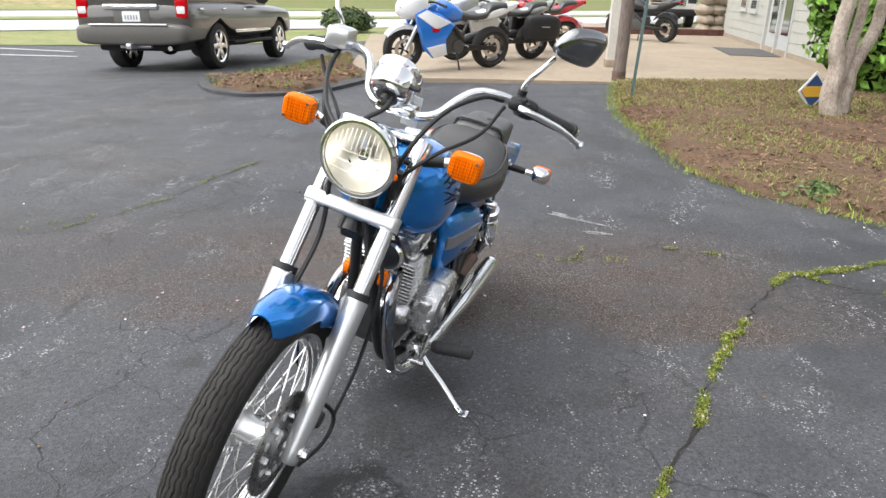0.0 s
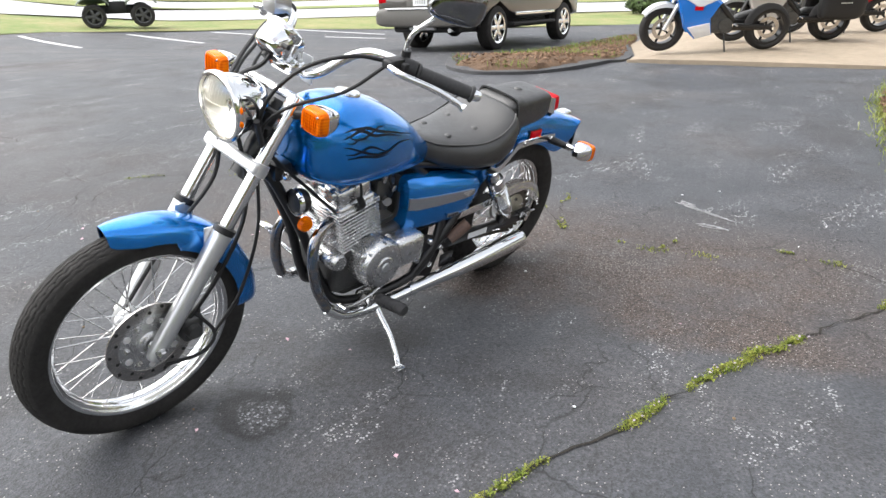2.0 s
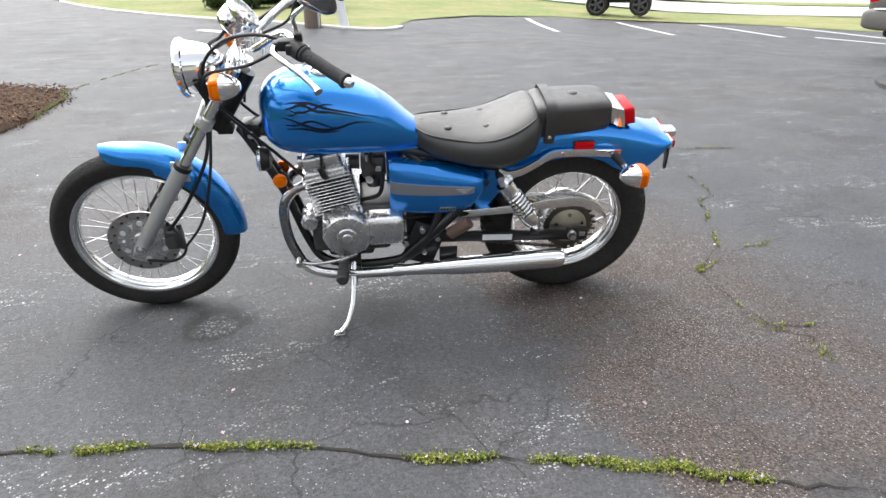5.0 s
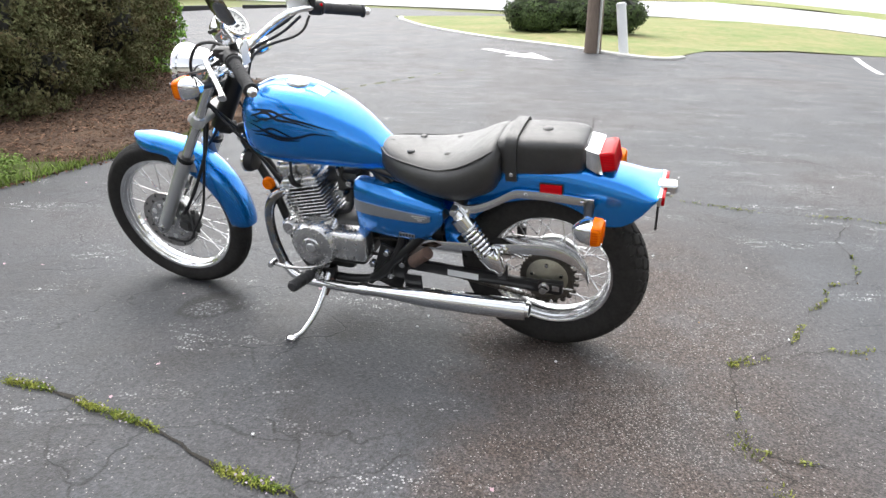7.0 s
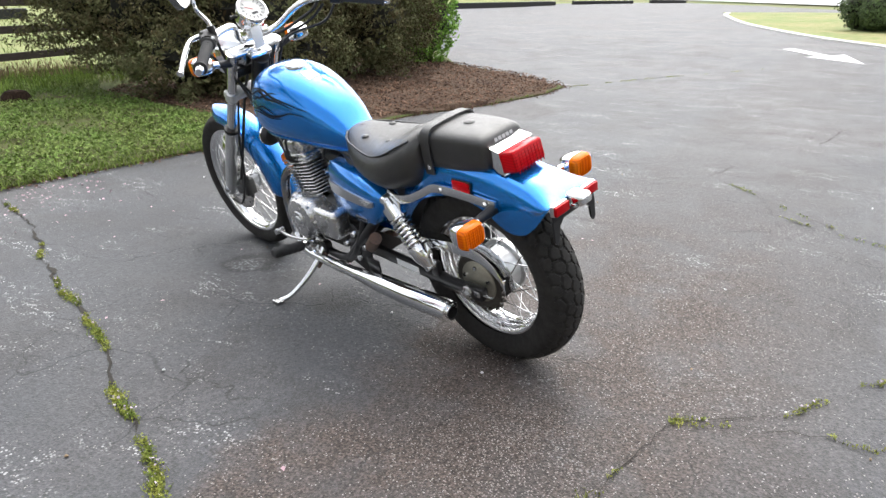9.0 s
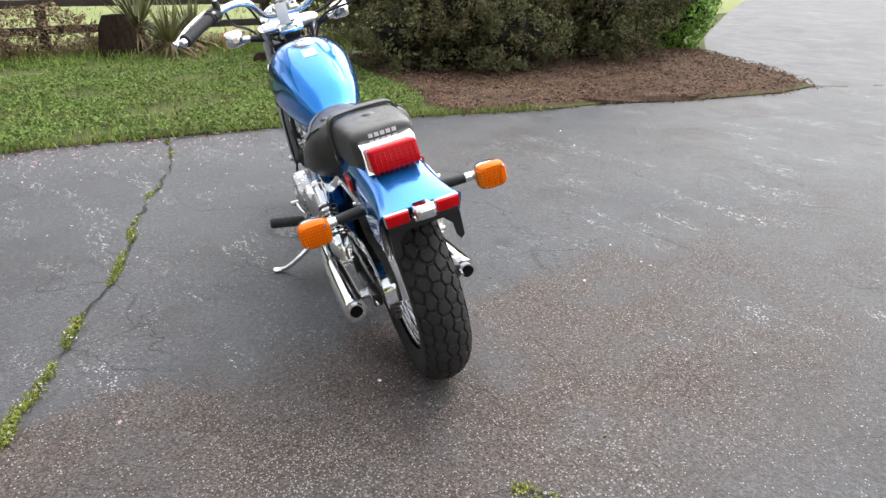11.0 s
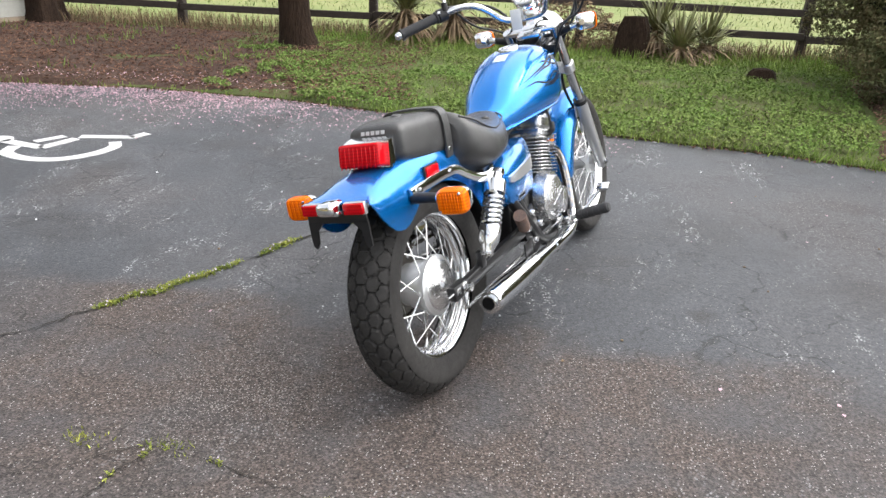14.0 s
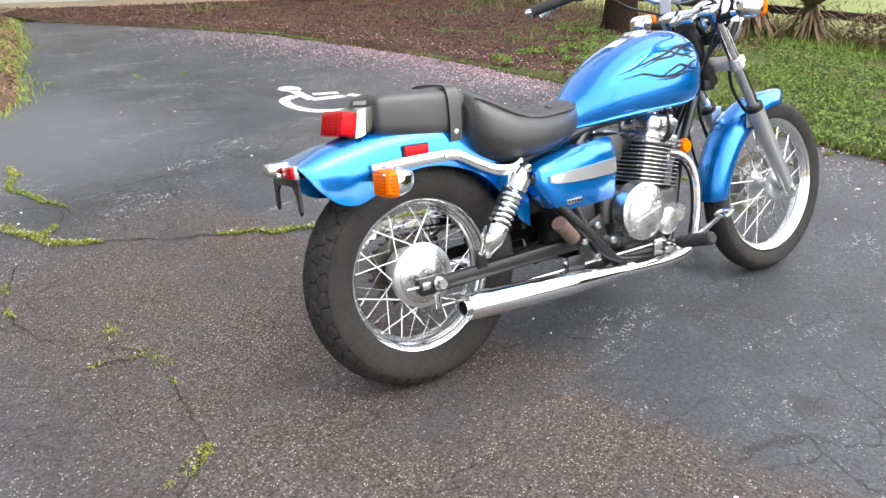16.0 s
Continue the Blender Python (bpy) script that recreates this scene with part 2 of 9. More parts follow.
JUNIPER = mat("juniper", (0.132, 0.155, 0.072), 0.95, spec=0.1, scale=2.0, second=(0.092, 0.064, 0.036), random_tint=0.45)
ARBOR = mat("bright_evergreen", (0.20, 0.38, 0.04), 0.8, scale=6, second=(0.12, 0.26, 0.03), random_tint=0.35)
BOX_LEAF = mat("clipped_shrub", (0.085, 0.13, 0.04), 0.85, scale=5, second=(0.025, 0.042, 0.015), random_tint=0.4)
# near-black fill whose colour stands for the shade inside bushes
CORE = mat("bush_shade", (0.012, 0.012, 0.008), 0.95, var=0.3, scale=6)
BARK = mat("bark", (0.042, 0.027, 0.019), 0.95, spec=0.1, scale=9, second=(0.014, 0.009, 0.007), bump=0.03, bscale=26, stretch=(1, 1, 0.25))
PALE_BARK = mat("pale_bark", (0.46, 0.40, 0.34), 0.85, scale=9, second=(0.17, 0.13, 0.10), bump=0.02, bscale=22, stretch=(1, 1, 0.5))
STRAW = mat("straw_mulch", (0.235, 0.158, 0.103), 0.95, spec=0.1, scale=1.3, second=(0.12, 0.070, 0.046), random_tint=0.6)
STRAW_SOIL = mat("straw_soil", (0.16, 0.108, 0.073), 0.95, spec=0.1, scale=3.0, bump=0.02, bscale=45, second=(0.10, 0.066, 0.045))
FENCE_WOOD = mat("fence_wood", (0.060, 0.045, 0.038), 0.9, scale=6, second=(0.028, 0.021, 0.018), bump=0.006, bscale=40, stretch=(0.3, 0.3, 1))
POLE_WOOD = mat("pole_wood", (0.20, 0.155, 0.125), 0.9, scale=8, second=(0.11, 0.085, 0.07), bump=0.01, bscale=30, stretch=(1, 1, 0.12))
YUCCA = mat("yucca_leaf", (0.12, 0.16, 0.05), 0.7, scale=4, second=(0.20, 0.17, 0.09), random_tint=0.4)
DRY = mat("dry_leaf", (0.24, 0.17, 0.10), 0.9, scale=5, second=(0.13, 0.085, 0.05), random_tint=0.4)


# ---- mesh helpers ----
def part(name, bm, material, parent=None, label="", smooth=True, m=None):
    """Links a bmesh as one mesh object under parent."""
    if m is not None:
        bm.transform(m)
    me = bpy.data.meshes.new(name)
    bm.normal_update()
    bm.to_mesh(me)
    bm.free()
    if smooth:
        me.polygons.foreach_set("use_smooth", [True] * len(me.polygons))
        me.set_sharp_from_angle(angle=radians(38))
    me.materials.append(material)
    ob = new(name, me)
    if parent is not None:
        ob.parent = parent
    if label:
        ob["label"] = label
    return ob


def mesh_of(name, verts, faces, material, parent=None, smooth=False):
    me = bpy.data.meshes.new(name)
    me.from_pydata([tuple(v) for v in verts], [], [tuple(f) for f in faces])
    me.materials.append(material)
    if smooth:
        me.polygons.foreach_set("use_smooth", [True] * len(me.polygons))
    ob = new(name, me)
    if parent is not None:
        ob.parent = parent
    return ob


def thing(name, m, label, category, group=""):
    ob = new(name)
    ob.empty_display_size = 0.1
    ob.matrix_world = m
    return tagged(ob, label, category, group)


def box(sx, sy, sz, c=(0, 0, 0), bevel=0.0, segs=2, m=None):
    bm = bmesh.new()
    bmesh.ops.create_cube(bm, size=1.0)
    bmesh.ops.scale(bm, vec=(sx, sy, sz), verts=bm.verts)
    if bevel > 0:
        bmesh.ops.bevel(bm, geom=bm.edges[:], offset=bevel, segments=segs, affect="EDGES", profile=0.5)
    if m is not None:
        bm.transform(m)
    bmesh.ops.translate(bm, vec=c, verts=bm.verts)
    return bm


def join(*bms):
    out = bms[0]
    for b in bms[1:]:
        me = bpy.data.meshes.new("tmp")
        b.to_mesh(me)
        b.free()
        out.from_mesh(me)
        bpy.data.meshes.remove(me)
    return out


def rings(sections, closed_ring=True, cap=True, loop=False):
    """Skins a list of equally long rings of points."""
    bm = bmesh.new()
    vs = [[bm.verts.new(p) for p in s] for s in sections]
    k = len(vs[0])
    pairs = list(zip(vs, vs[1:])) + ([(vs[-1], vs[0])] if loop else [])
    for a, b in pairs:
        for i in range(k if closed_ring else k - 1):
            j = (i + 1) % k
            bm.faces.new((a[i], a[j], b[j], b[i]))
    if cap and closed_ring and not loop:
        bm.faces.new(list(reversed(vs[0])))
        bm.faces.new(vs[-1])
    bmesh.ops.recalc_face_normals(bm, faces=bm.faces[:])
    return bm


def spline(pts, n):
    """Catmull-Rom through points (tuples of any length), n steps a span."""
    p = [np.array(q, float) for q in pts]
    p = [2 * p[0] - p[1]] + p + [2 * p[-1] - p[-2]]
    out = []
    for i in range(1, len(p) - 2):
        for k in range(n):
            t = k / n
            out.append(0.5 * (2 * p[i] + (p[i + 1] - p[i - 1]) * t + (2 * p[i - 1] - 5 * p[i] + 4 * p[i + 1] - p[i + 2]) * t * t + (3 * p[i] - p[i - 1] - 3 * p[i + 1] + p[i + 2]) * t ** 3))
    out.append(p[-2])
    return out


def tube(pts, r, segs=10, n=6, smooth_path=True, cap=True):
    """A round tube along points; r: one radius or one for each point."""
    rad = [r] * len(pts) if isinstance(r, (int, float)) else list(r)
    path = [(*p, q) for p, q in zip(pts, rad)]
    path = spline(path, n) if smooth_path and len(path) > 2 else [np.array(p, float) for p in path]
    up = None
    secs = []
    for i, q in enumerate(path):
        c = Vector(q[:3])
        d = (Vector(path[min(i + 1, len(path) - 1)][:3]) - Vector(path[max(i - 1, 0)][:3])).normalized()
        if up is None:
            up = d.orthogonal().normalized()
        up = (up - d * up.dot(d)).normalized()
        side = d.cross(up)
        secs.append([c + (up * math.cos(a) + side * math.sin(a)) * q[3] for a in (2 * math.pi * k / segs for k in range(segs))])
    return rings(secs, cap=cap)


def lathe(profile, segs=32, axis="Y", c=(0, 0, 0), loop=False):
    """Turns (radius, along) pairs round an axis."""
    secs = []
    for k in range(segs):
        a = 2 * math.pi * k / segs
        ring = []
        for r, h in profile:
            u, v = r * math.cos(a), r * math.sin(a)
            q = {"Y": (u, h, v), "X": (h, u, v), "Z": (u, v, h)}[axis]
            ring.append(Vector(q) + Vector(c))
        secs.append(ring)
    bm = rings(secs, closed_ring=loop, cap=False, loop=True)
    bmesh.ops.remove_doubles(bm, verts=bm.verts, dist=1e-5)
    bmesh.ops.recalc_face_normals(bm, faces=bm.faces[:])
    return bm


def rod(a, b, r, segs=8):
    return tube([a, b], r, segs, smooth_path=False)


def ellipsoid(c, r, u=16, v=10, lump=0.0, seed=0):
    bm = bmesh.new()
    bmesh.ops.create_uvsphere(bm, u_segments=u, v_segments=v, radius=1.0)
    for w in bm.verts:
        k = 1 + lump * noise.noise(w.co * 2.3 + Vector((seed, seed * 2, 0)))
        w.co = Vector((w.co.x * r[0], w.co.y * r[1], w.co.z * r[2])) * k + Vector(c)
    return bm


# ---- ground ----
def slope(x, y):
    """Height of the lot: level by the motorcycle, falling to the road."""
    d = -0.25 * x + 0.97 * y - 9
    h = -0.60 * (1 - math.exp(-d / 5)) if d > 0 else 0.0
    h *= 1 - 0.18 * min(1.0, max(0.0, (-x - 7) / 5))
    west = min(1.0, max(0.0, (-x - 8) / 5)) * min(1.0, max(0.0, (10 - y) / 4))
    k, s = -0.663 * x + 0.749 * y, 0.749 * x + 0.663 * y
    far = min(1.0, max(0.0, (k - 8) / 12)) * min(1.0, max(0.0, (0 - s) / 12))
    return h + (0.20 - h) * far * far * (3 - 2 * far) + 0.12 * west * west * (3 - 2 * west) * (1 - far)


def across_road(x, y):
    return -0.663 * x + 0.749 * y


def land(x, y):
    h = slope(x, y) - 0.035
    k = across_road(x, y)
    s = 0.749 * x + 0.663 * y
    if k > 24:
        h += 0.085 * min(1.0, max(0.0, (-6 - s) / 10)) * (min(k, 40) - 24)
    if k > 40:
        h += 0.20 * (min(k, 58) - 40)
    return h


def sheet(name, outline, material, height, step, kind="structure", label="", lift=0.0, skirt=0.0):
    """A ground sheet: the outline filled, cut into a grid, and laid on the height."""
    bm = bmesh.new()
    vs = [bm.verts.new((x, y, 0)) for x, y in outline]
    es = [bm.edges.new((vs[i], vs[(i + 1) % len(vs)])) for i in range(len(vs))]
    bmesh.ops.triangle_fill(bm, edges=es, use_beauty=True)
    for ax in (0, 1):
        lo, hi = min(p[ax] for p in outline), max(p[ax] for p in outline)
        g = lo + step
        while g < hi:
            co = Vector((g, 0, 0)) if ax == 0 else Vector((0, g, 0))
            no = Vector((1, 0, 0)) if ax == 0 else Vector((0, 1, 0))
            bmesh.ops.bisect_plane(bm, geom=bm.verts[:] + bm.edges[:] + bm.faces[:], plane_co=co, plane_no=no)
            g += step
    bm.verts.index_update()
    rim = {v for e in bm.edges if e.is_boundary for v in e.verts}
    for v in bm.verts:
        v.co.z = slope(v.co.x, v.co.y) + 0.003 if (v in rim and lift) else height(v.co.x, v.co.y) + lift
    bmesh.ops.recalc_face_normals(bm, faces=bm.faces[:])
    if sum(f.normal.z for f in bm.faces) < 0:
        bmesh.ops.reverse_faces(bm, faces=bm.faces[:])
    if skirt > 0:
        ext = bmesh.ops.extrude_edge_only(bm, edges=[e for e in bm.edges if e.is_boundary])
        for v in (g for g in ext["geom"] if isinstance(g, bmesh.types.BMVert)):
            v.co.z -= skirt
    ob = part(name, bm, material)
    return tagged(ob, label, "", "", kind)


def bumpy(base, amp, freq):
    return lambda x, y: base(x, y) + amp * noise.noise(Vector((x * freq, y * freq, 3.7)))


def ground_sheet():
    bm = bmesh.new()
    xs = [-1500, -400, -150] + [-90 + 5 * i for i in range(37)] + [150, 400, 1500]
    grid = {}
    for i, x in enumerate(xs):
        for j, y in enumerate(xs):
            grid[i, j] = bm.verts.new((x, y, land(x, y) - (0.14 if across_road(x, y) < 21 else 0.03)))
    for i in range(len(xs) - 1):
        for j in range(len(xs) - 1):
            bm.faces.new((grid[i, j], grid[i + 1, j], grid[i + 1, j + 1], grid[i, j + 1]))
    return tagged(part("ground", bm, GRASS_DIRT), "rough grass field reaching to the horizon", "", "", "structure")


ground_sheet()
SOUTH_EDGE = [(7.2, 0.9), (5.9, -0.07), (5.12, -0.47), (4.17, -0.69), (3.2, -0.86), (1.9, -0.84), (1.25, -0.72), (0.3, -0.66), (-0.77, -0.5), (-1.5, -0.4), (-2.0, -0.25), (-2.85, 0.0), (-3.4, 0.06), (-4.2, 0.35), (-5.2, 0.53), (-5.84, 0.5), (-6.5, -0.3), (-7.3, -1.74), (-9, -3)]
OVAL = [(-24, -0.9), (-19, 0.5), (-15, 2.2), (-12.6, 3.6), (-10.9, 4.7), (-10.5, 5.3), (-11.4, 5.9)]
LOT = SOUTH_EDGE + [(-28, -14), (-38, -12), (-48, -5), (-36, -0.7), (-29, 5.6), (-28.4, 1.0), (-27, -1.6)] + OVAL + [(-14.1, 7.6), (-15.6, 9.2), (-15.8, 11.7), (-13.4, 15.7), (-9.6, 17.6), (-3, 23), (4, 28), (9, 28), (9, 8)]
sheet("pavement", LOT, ASPHALT, slope, 1.0, label="dark sealed asphalt lot, cracked and worn brown in places", skirt=0.12)
DRIVE = [(-23.2, 10.8), (-4.9, 27.0)]


def along(k, s):
    return (s * 0.749 - k * 0.663, s * 0.663 + k * 0.749)


for k0, k1 in ((25.0, 31.0), (32.8, 39.0)):
    sheet("road", [along(k0, -90), along(k0, 90), along(k1, 90), along(k1, -90)], ROAD, lambda x, y: land(x, y) + 0.07, 5.0, label="pale concrete highway lanes")
DRY_BANK = mat("dry_bank", (0.40, 0.31, 0.17), 0.95, scale=0.5, second=(0.17, 0.19, 0.07), bump=0.05, bscale=4)
sheet("grass_bank", [along(40.2, -140), along(40.2, 10), along(75, 10), along(75, -140)], DRY_BANK, bumpy(lambda x, y: land(x, y) + 0.10, 0.12, 0.5), 5.0, label="tan dry grass bank beyond the road")
VERGE = mat("median_grass", (0.15, 0.22, 0.05), 0.95, scale=0.7, second=(0.26, 0.25, 0.11), bump=0.03, bscale=12)
for k0, k1 in ((30.9, 32.9), (38.9, 40.3)):
    sheet("grass_median", [along(k0, -90), along(k0, 90), along(k1, 90), along(k1, -90)], VERGE, lambda x, y: land(x, y) + 0.10, 5.0, label="green grass strip between the lanes")
sheet("grass_verge", [(-10.5, 5.3), (-10.9, 4.7), (-12.6, 3.6), (-15, 2.2), (-19, 0.5), (-24, -0.9), (-27, -1.6), (-28.4, 1.0), along(25.0, -17.8), along(25.0, 40), (4, 28), (-3, 23), (-9.6, 17.6), (-13.4, 15.7), (-15.8, 11.7), (-15.6, 9.2), (-14.1, 7.6), (-11.4, 5.9)], mat("verge_grass", (0.12, 0.19, 0.045), 0.95, scale=0.7, second=(0.29, 0.25, 0.12), bump=0.03, bscale=12), bumpy(lambda x, y: land(x, y) + 0.05, 0.03, 0.6), 1.6, label="mown green grass verge along the road")
sheet("lawn", SOUTH_EDGE + [(-28, -14), (-60, -30), (-60, -70), (60, -70), (60, 3)], LAWN_SOIL, bumpy(lambda x, y: 0.012 + 0.02 * min(1, max(0, -y - 0.8)), 0.02, 1.7), 2.0, label="weedy green lawn beside the asphalt", skirt=0.05)
sheet("dry_field", [(-60, -7.5), (-10, -5.9), (-2.7, -5.45), (7, -5.0), (60, -6), (60, -60), (-60, -60)], FIELD_DRY, bumpy(lambda x, y: 0.055, 0.02, 0.8), 3.0, label="dry yellow-green paddock behind the fence")
SW_BED = [(-2.0, -0.25), (-2.85, 0.0), (-3.4, 0.06), (-4.2, 0.35), (-5.2, 0.53), (-5.84, 0.5), (-6.5, -0.3), (-7.3, -1.74), (-8.6, -4), (-5, -5), (-2.7, -3.2), (-2.45, -1.67), (-2.15, -0.7)]
SE_BED = [(1.35, -0.76), (1.9, -0.84), (3.2, -0.86), (4.17, -0.69), (5.12, -0.47), (5.9, -0.07), (7.2, 0.9), (9.5, 1.2), (9.5, -4.6), (3.2, -4.8), (2.9, -2.7), (2.2, -1.5)]
EAST_BED = [(2.0, 9.6), (1.72, 8.2), (1.57, 7.06), (1.6, 5.64), (1.66, 4.75), (1.88, 4.3), (2.4, 3.76), (3.0, 2.9), (3.78, 2.28), (4.69, 2.0), (5.85, 1.55), (7.4, 1.1), (7.4, 10.3), (4.45, 10.08)]
sheet("mulch_bed", SW_BED, MULCH_SOIL, bumpy(lambda x, y: 0.012, 0.012, 2.1), 0.4, label="brown bark mulch bed under the junipers", lift=0.03)
sheet("mulch_bed", SE_BED, LITTER_SOIL, bumpy(lambda x, y: 0.012, 0.02, 2.1), 0.4, label="brown mulch and leaf litter under the tree", lift=0.03)
sheet("planting_bed", EAST_BED, STRAW_SOIL, bumpy(lambda x, y: 0.025, 0.02, 1.9), 0.4, label="bark mulch bed with patchy weeds", lift=0.04)
APRON = [(-1.1, 9.42), (2.0, 9.66), (4.45, 10.08), (7.4, 10.3), (8.2, 26), (-3.6, 26), (-2.4, 15), (-1.6, 12)]
sheet("concrete_apron", APRON, CONCRETE, lambda x, y: 0.012 + min(0.0, slope(x, y) + 0.012) * min(1.0, max(0.0, (-0.75 - x) / 0.5)), 0.9, label="tan concrete apron before the shop", skirt=0.7)
ISLAND = [(-3.15, 8.5), (-2.85, 7.85), (-2.5, 7.55), (-2.15, 7.5), (-1.65, 7.8), (-1.35, 8.5), (-1.2, 9.4), (-1.65, 12), (-2.45, 15), (-3.0, 17.5), (-3.3, 14.5), (-3.2, 11)]
ISLAND = [tuple(q)[:2] for q in spline(ISLAND + [ISLAND[0]], 3)[:-1]]
sheet("kerb", ISLAND, KERB, lambda x, y: slope(x, y) + 0.034, 0.5, label="low black asphalt kerb round a planting island", skirt=0.12)
ISLAND_IN = [tuple(Vector(p) + (Vector((-2.3, max(p[1], 8.8)))-Vector(p)).normalized() * 0.09) for p in ISLAND]
sheet("planting_island", ISLAND_IN, STRAW_SOIL, bumpy(lambda x, y: slope(x, y) + 0.045, 0.02, 2.5), 0.5, label="mulched planting island with grass tufts", lift=0.04)

# ---- the motorcycle ----
BLUE = mat("blue_pearl_paint", (0.0, 0.205, 0.66), 0.23, metal=0.70, var=0.06, scale=400, coat=1.0)
CHROME = mat("chrome", (0.84, 0.85, 0.86), 0.09, metal=1.0, rvar=0.03, scale=9)
SATIN = mat("satin_aluminium", (0.66, 0.67, 0.68), 0.30, metal=0.80, var=0.02, scale=30)
CAST = mat("cast_aluminium", (0.68, 0.68, 0.68), 0.25, metal=0.94, var=0.05, scale=25, rvar=0.04, bump=0.0008, bscale=220)
# on crankcase and cylinder block this dark tone stands for shade between parts
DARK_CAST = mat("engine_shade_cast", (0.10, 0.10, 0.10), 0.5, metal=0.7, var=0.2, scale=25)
BLACK_PAINT = mat("black_enamel", (0.012, 0.012, 0.013), 0.28, var=0.2, scale=30)
BLACK_PLASTIC = mat("black_plastic", (0.013, 0.013, 0.014), 0.48, spec=0.4, var=0.2, scale=40, bump=0.0004, bscale=400)
LEATHER = mat("black_vinyl", (0.026, 0.0255, 0.0255), 0.38, spec=0.85, var=0.25, scale=18, rvar=0.07, bump=0.0012, bscale=330)
RUBBER = mat("tyre_rubber", (0.023, 0.0215, 0.0205), 0.75, spec=0.35, var=0.35, scale=14, rvar=0.1, bump=0.0005, bscale=240)
MATT_BLACK = mat("bore_shade", (0.008, 0.008, 0.008), 0.95, var=0.3, scale=40, spec=0.1)
GRIP = mat("grip_rubber", (0.032, 0.032, 0.034), 0.7, var=0.2, scale=60)
STEEL = mat("bright_steel", (0.66, 0.66, 0.66), 0.22, metal=1.0, var=0.1, scale=40)
DISC = mat("brake_disc_steel", (0.52, 0.50, 0.48), 0.26, metal=1.0, var=0.18, scale=30)
BLUED = mat("heat_blued_chrome", (0.46, 0.37, 0.28), 0.14, metal=1.0, scale=9, second=(0.12, 0.22, 0.36))
RUSTY = mat("rusty_sleeve", (0.16, 0.095, 0.07), 0.7, scale=30, second=(0.07, 0.05, 0.045))


def lens_mat(name, color, deep):
    """Moulded plastic lens: prism ribs across it, the shade of their grooves mixed into the colour."""
    m = bpy.data.materials.new(name)
    m.use_nodes = True
    n, l = m.node_tree.nodes, m.node_tree.links
    b = n["Principled BSDF"]
    b.inputs["Roughness"].default_value = 0.14
    b.inputs["Specular IOR Level"].default_value = 0.16
    tc = n.new("ShaderNodeTexCoord")
    waves = []
    for axis, s in (("Y", 68.0), ("Z", 42.0)):
        w = n.new("ShaderNodeTexWave")
        w.bands_direction = axis
        w.inputs["Scale"].default_value = s
        w.inputs["Distortion"].default_value = 0.3
        l.new(tc.outputs["Object"], w.inputs["Vector"])
        waves.append(w.outputs["Fac"])
    q = n.new("ShaderNodeMath")
    q.operation = "MULTIPLY_ADD"
    l.new(waves[0], q.inputs[0])
    q.inputs[1].default_value = 0.62
    q2 = n.new("ShaderNodeMath")
    q2.operation = "MULTIPLY"
    l.new(waves[1], q2.inputs[0])
    q2.inputs[1].default_value = 0.38
    l.new(q2.outputs[0], q.inputs[2])
    mix = n.new("ShaderNodeMixRGB")
    l.new(q.outputs[0], mix.inputs[0])
    mix.inputs[1].default_value = (*deep, 1)
    mix.inputs[2].default_value = (*color, 1)
    l.new(mix.outputs[0], b.inputs["Base Color"])
    bp = n.new("ShaderNodeBump")
    bp.inputs["Strength"].default_value, bp.inputs["Distance"].default_value = 0.25, 0.0006
    l.new(q.outputs[0], bp.inputs["Height"])
    l.new(bp.outputs[0], b.inputs["Normal"])
    return m


AMBER = lens_mat("amber_lens", (0.95, 0.22, 0.002), (0.60, 0.078, 0.001))
RED = lens_mat("red_lens", (0.62, 0.004, 0.010), (0.26, 0.002, 0.005))
# chrome with the dark reflection of the asphalt put into its base colour
GROUND_TONED_CHROME = mat("ground_toned_chrome", (0.26, 0.265, 0.275), 0.14, metal=1.0, rvar=0.03, scale=9)
MIRROR = mat("mirror_glass", (0.80, 0.81, 0.82), 0.02, metal=1.0, var=0.03, scale=6)
STICKER_PALE = mat("pale_sticker", (0.62, 0.76, 0.86), 0.3, var=0.08, scale=60, coat=0.5)
WHITE_STICKER = mat("white_sticker", (0.72, 0.73, 0.74), 0.45, var=0.05, scale=40)
BLACK_DECAL = mat("black_decal", (0.006, 0.008, 0.016), 0.4, var=0.2, scale=50, spec=0.25)
LETTER_GREY = mat("letter_grey", (0.44, 0.45, 0.46), 0.5, var=0.1, scale=60)
GREY_DECAL = mat("grey_decal", (0.30, 0.31, 0.33), 0.3, metal=0.5, var=0.06, scale=40, coat=0.5)
LIGHT_CAST = mat("pale_satin_alloy", (0.74, 0.74, 0.74), 0.38, metal=0.35, var=0.06, scale=30, rvar=0.05)
SPROCKET_STEEL = mat("dark_sprocket", (0.15, 0.14, 0.125), 0.45, metal=0.9, var=0.3, scale=60)
RIM_CHROME = mat("rim_chrome", (0.84, 0.85, 0.86), 0.13, metal=1.0, var=0.05, scale=30, rvar=0.05)
REFLECTOR = mat("headlight_reflector", (0.97, 0.92, 0.82), 0.30, metal=0.85, var=0.05, scale=20)
CHAIN_MAT = mat("oily_chain", (0.07, 0.062, 0.055), 0.45, metal=0.6, var=0.4, scale=90)
DIAL = mat("dial_face", (0.70, 0.70, 0.68), 0.5, var=0.04, scale=40)
DIAL_INK = mat("dial_ink", (0.03, 0.03, 0.035), 0.5, var=0.1, scale=40)


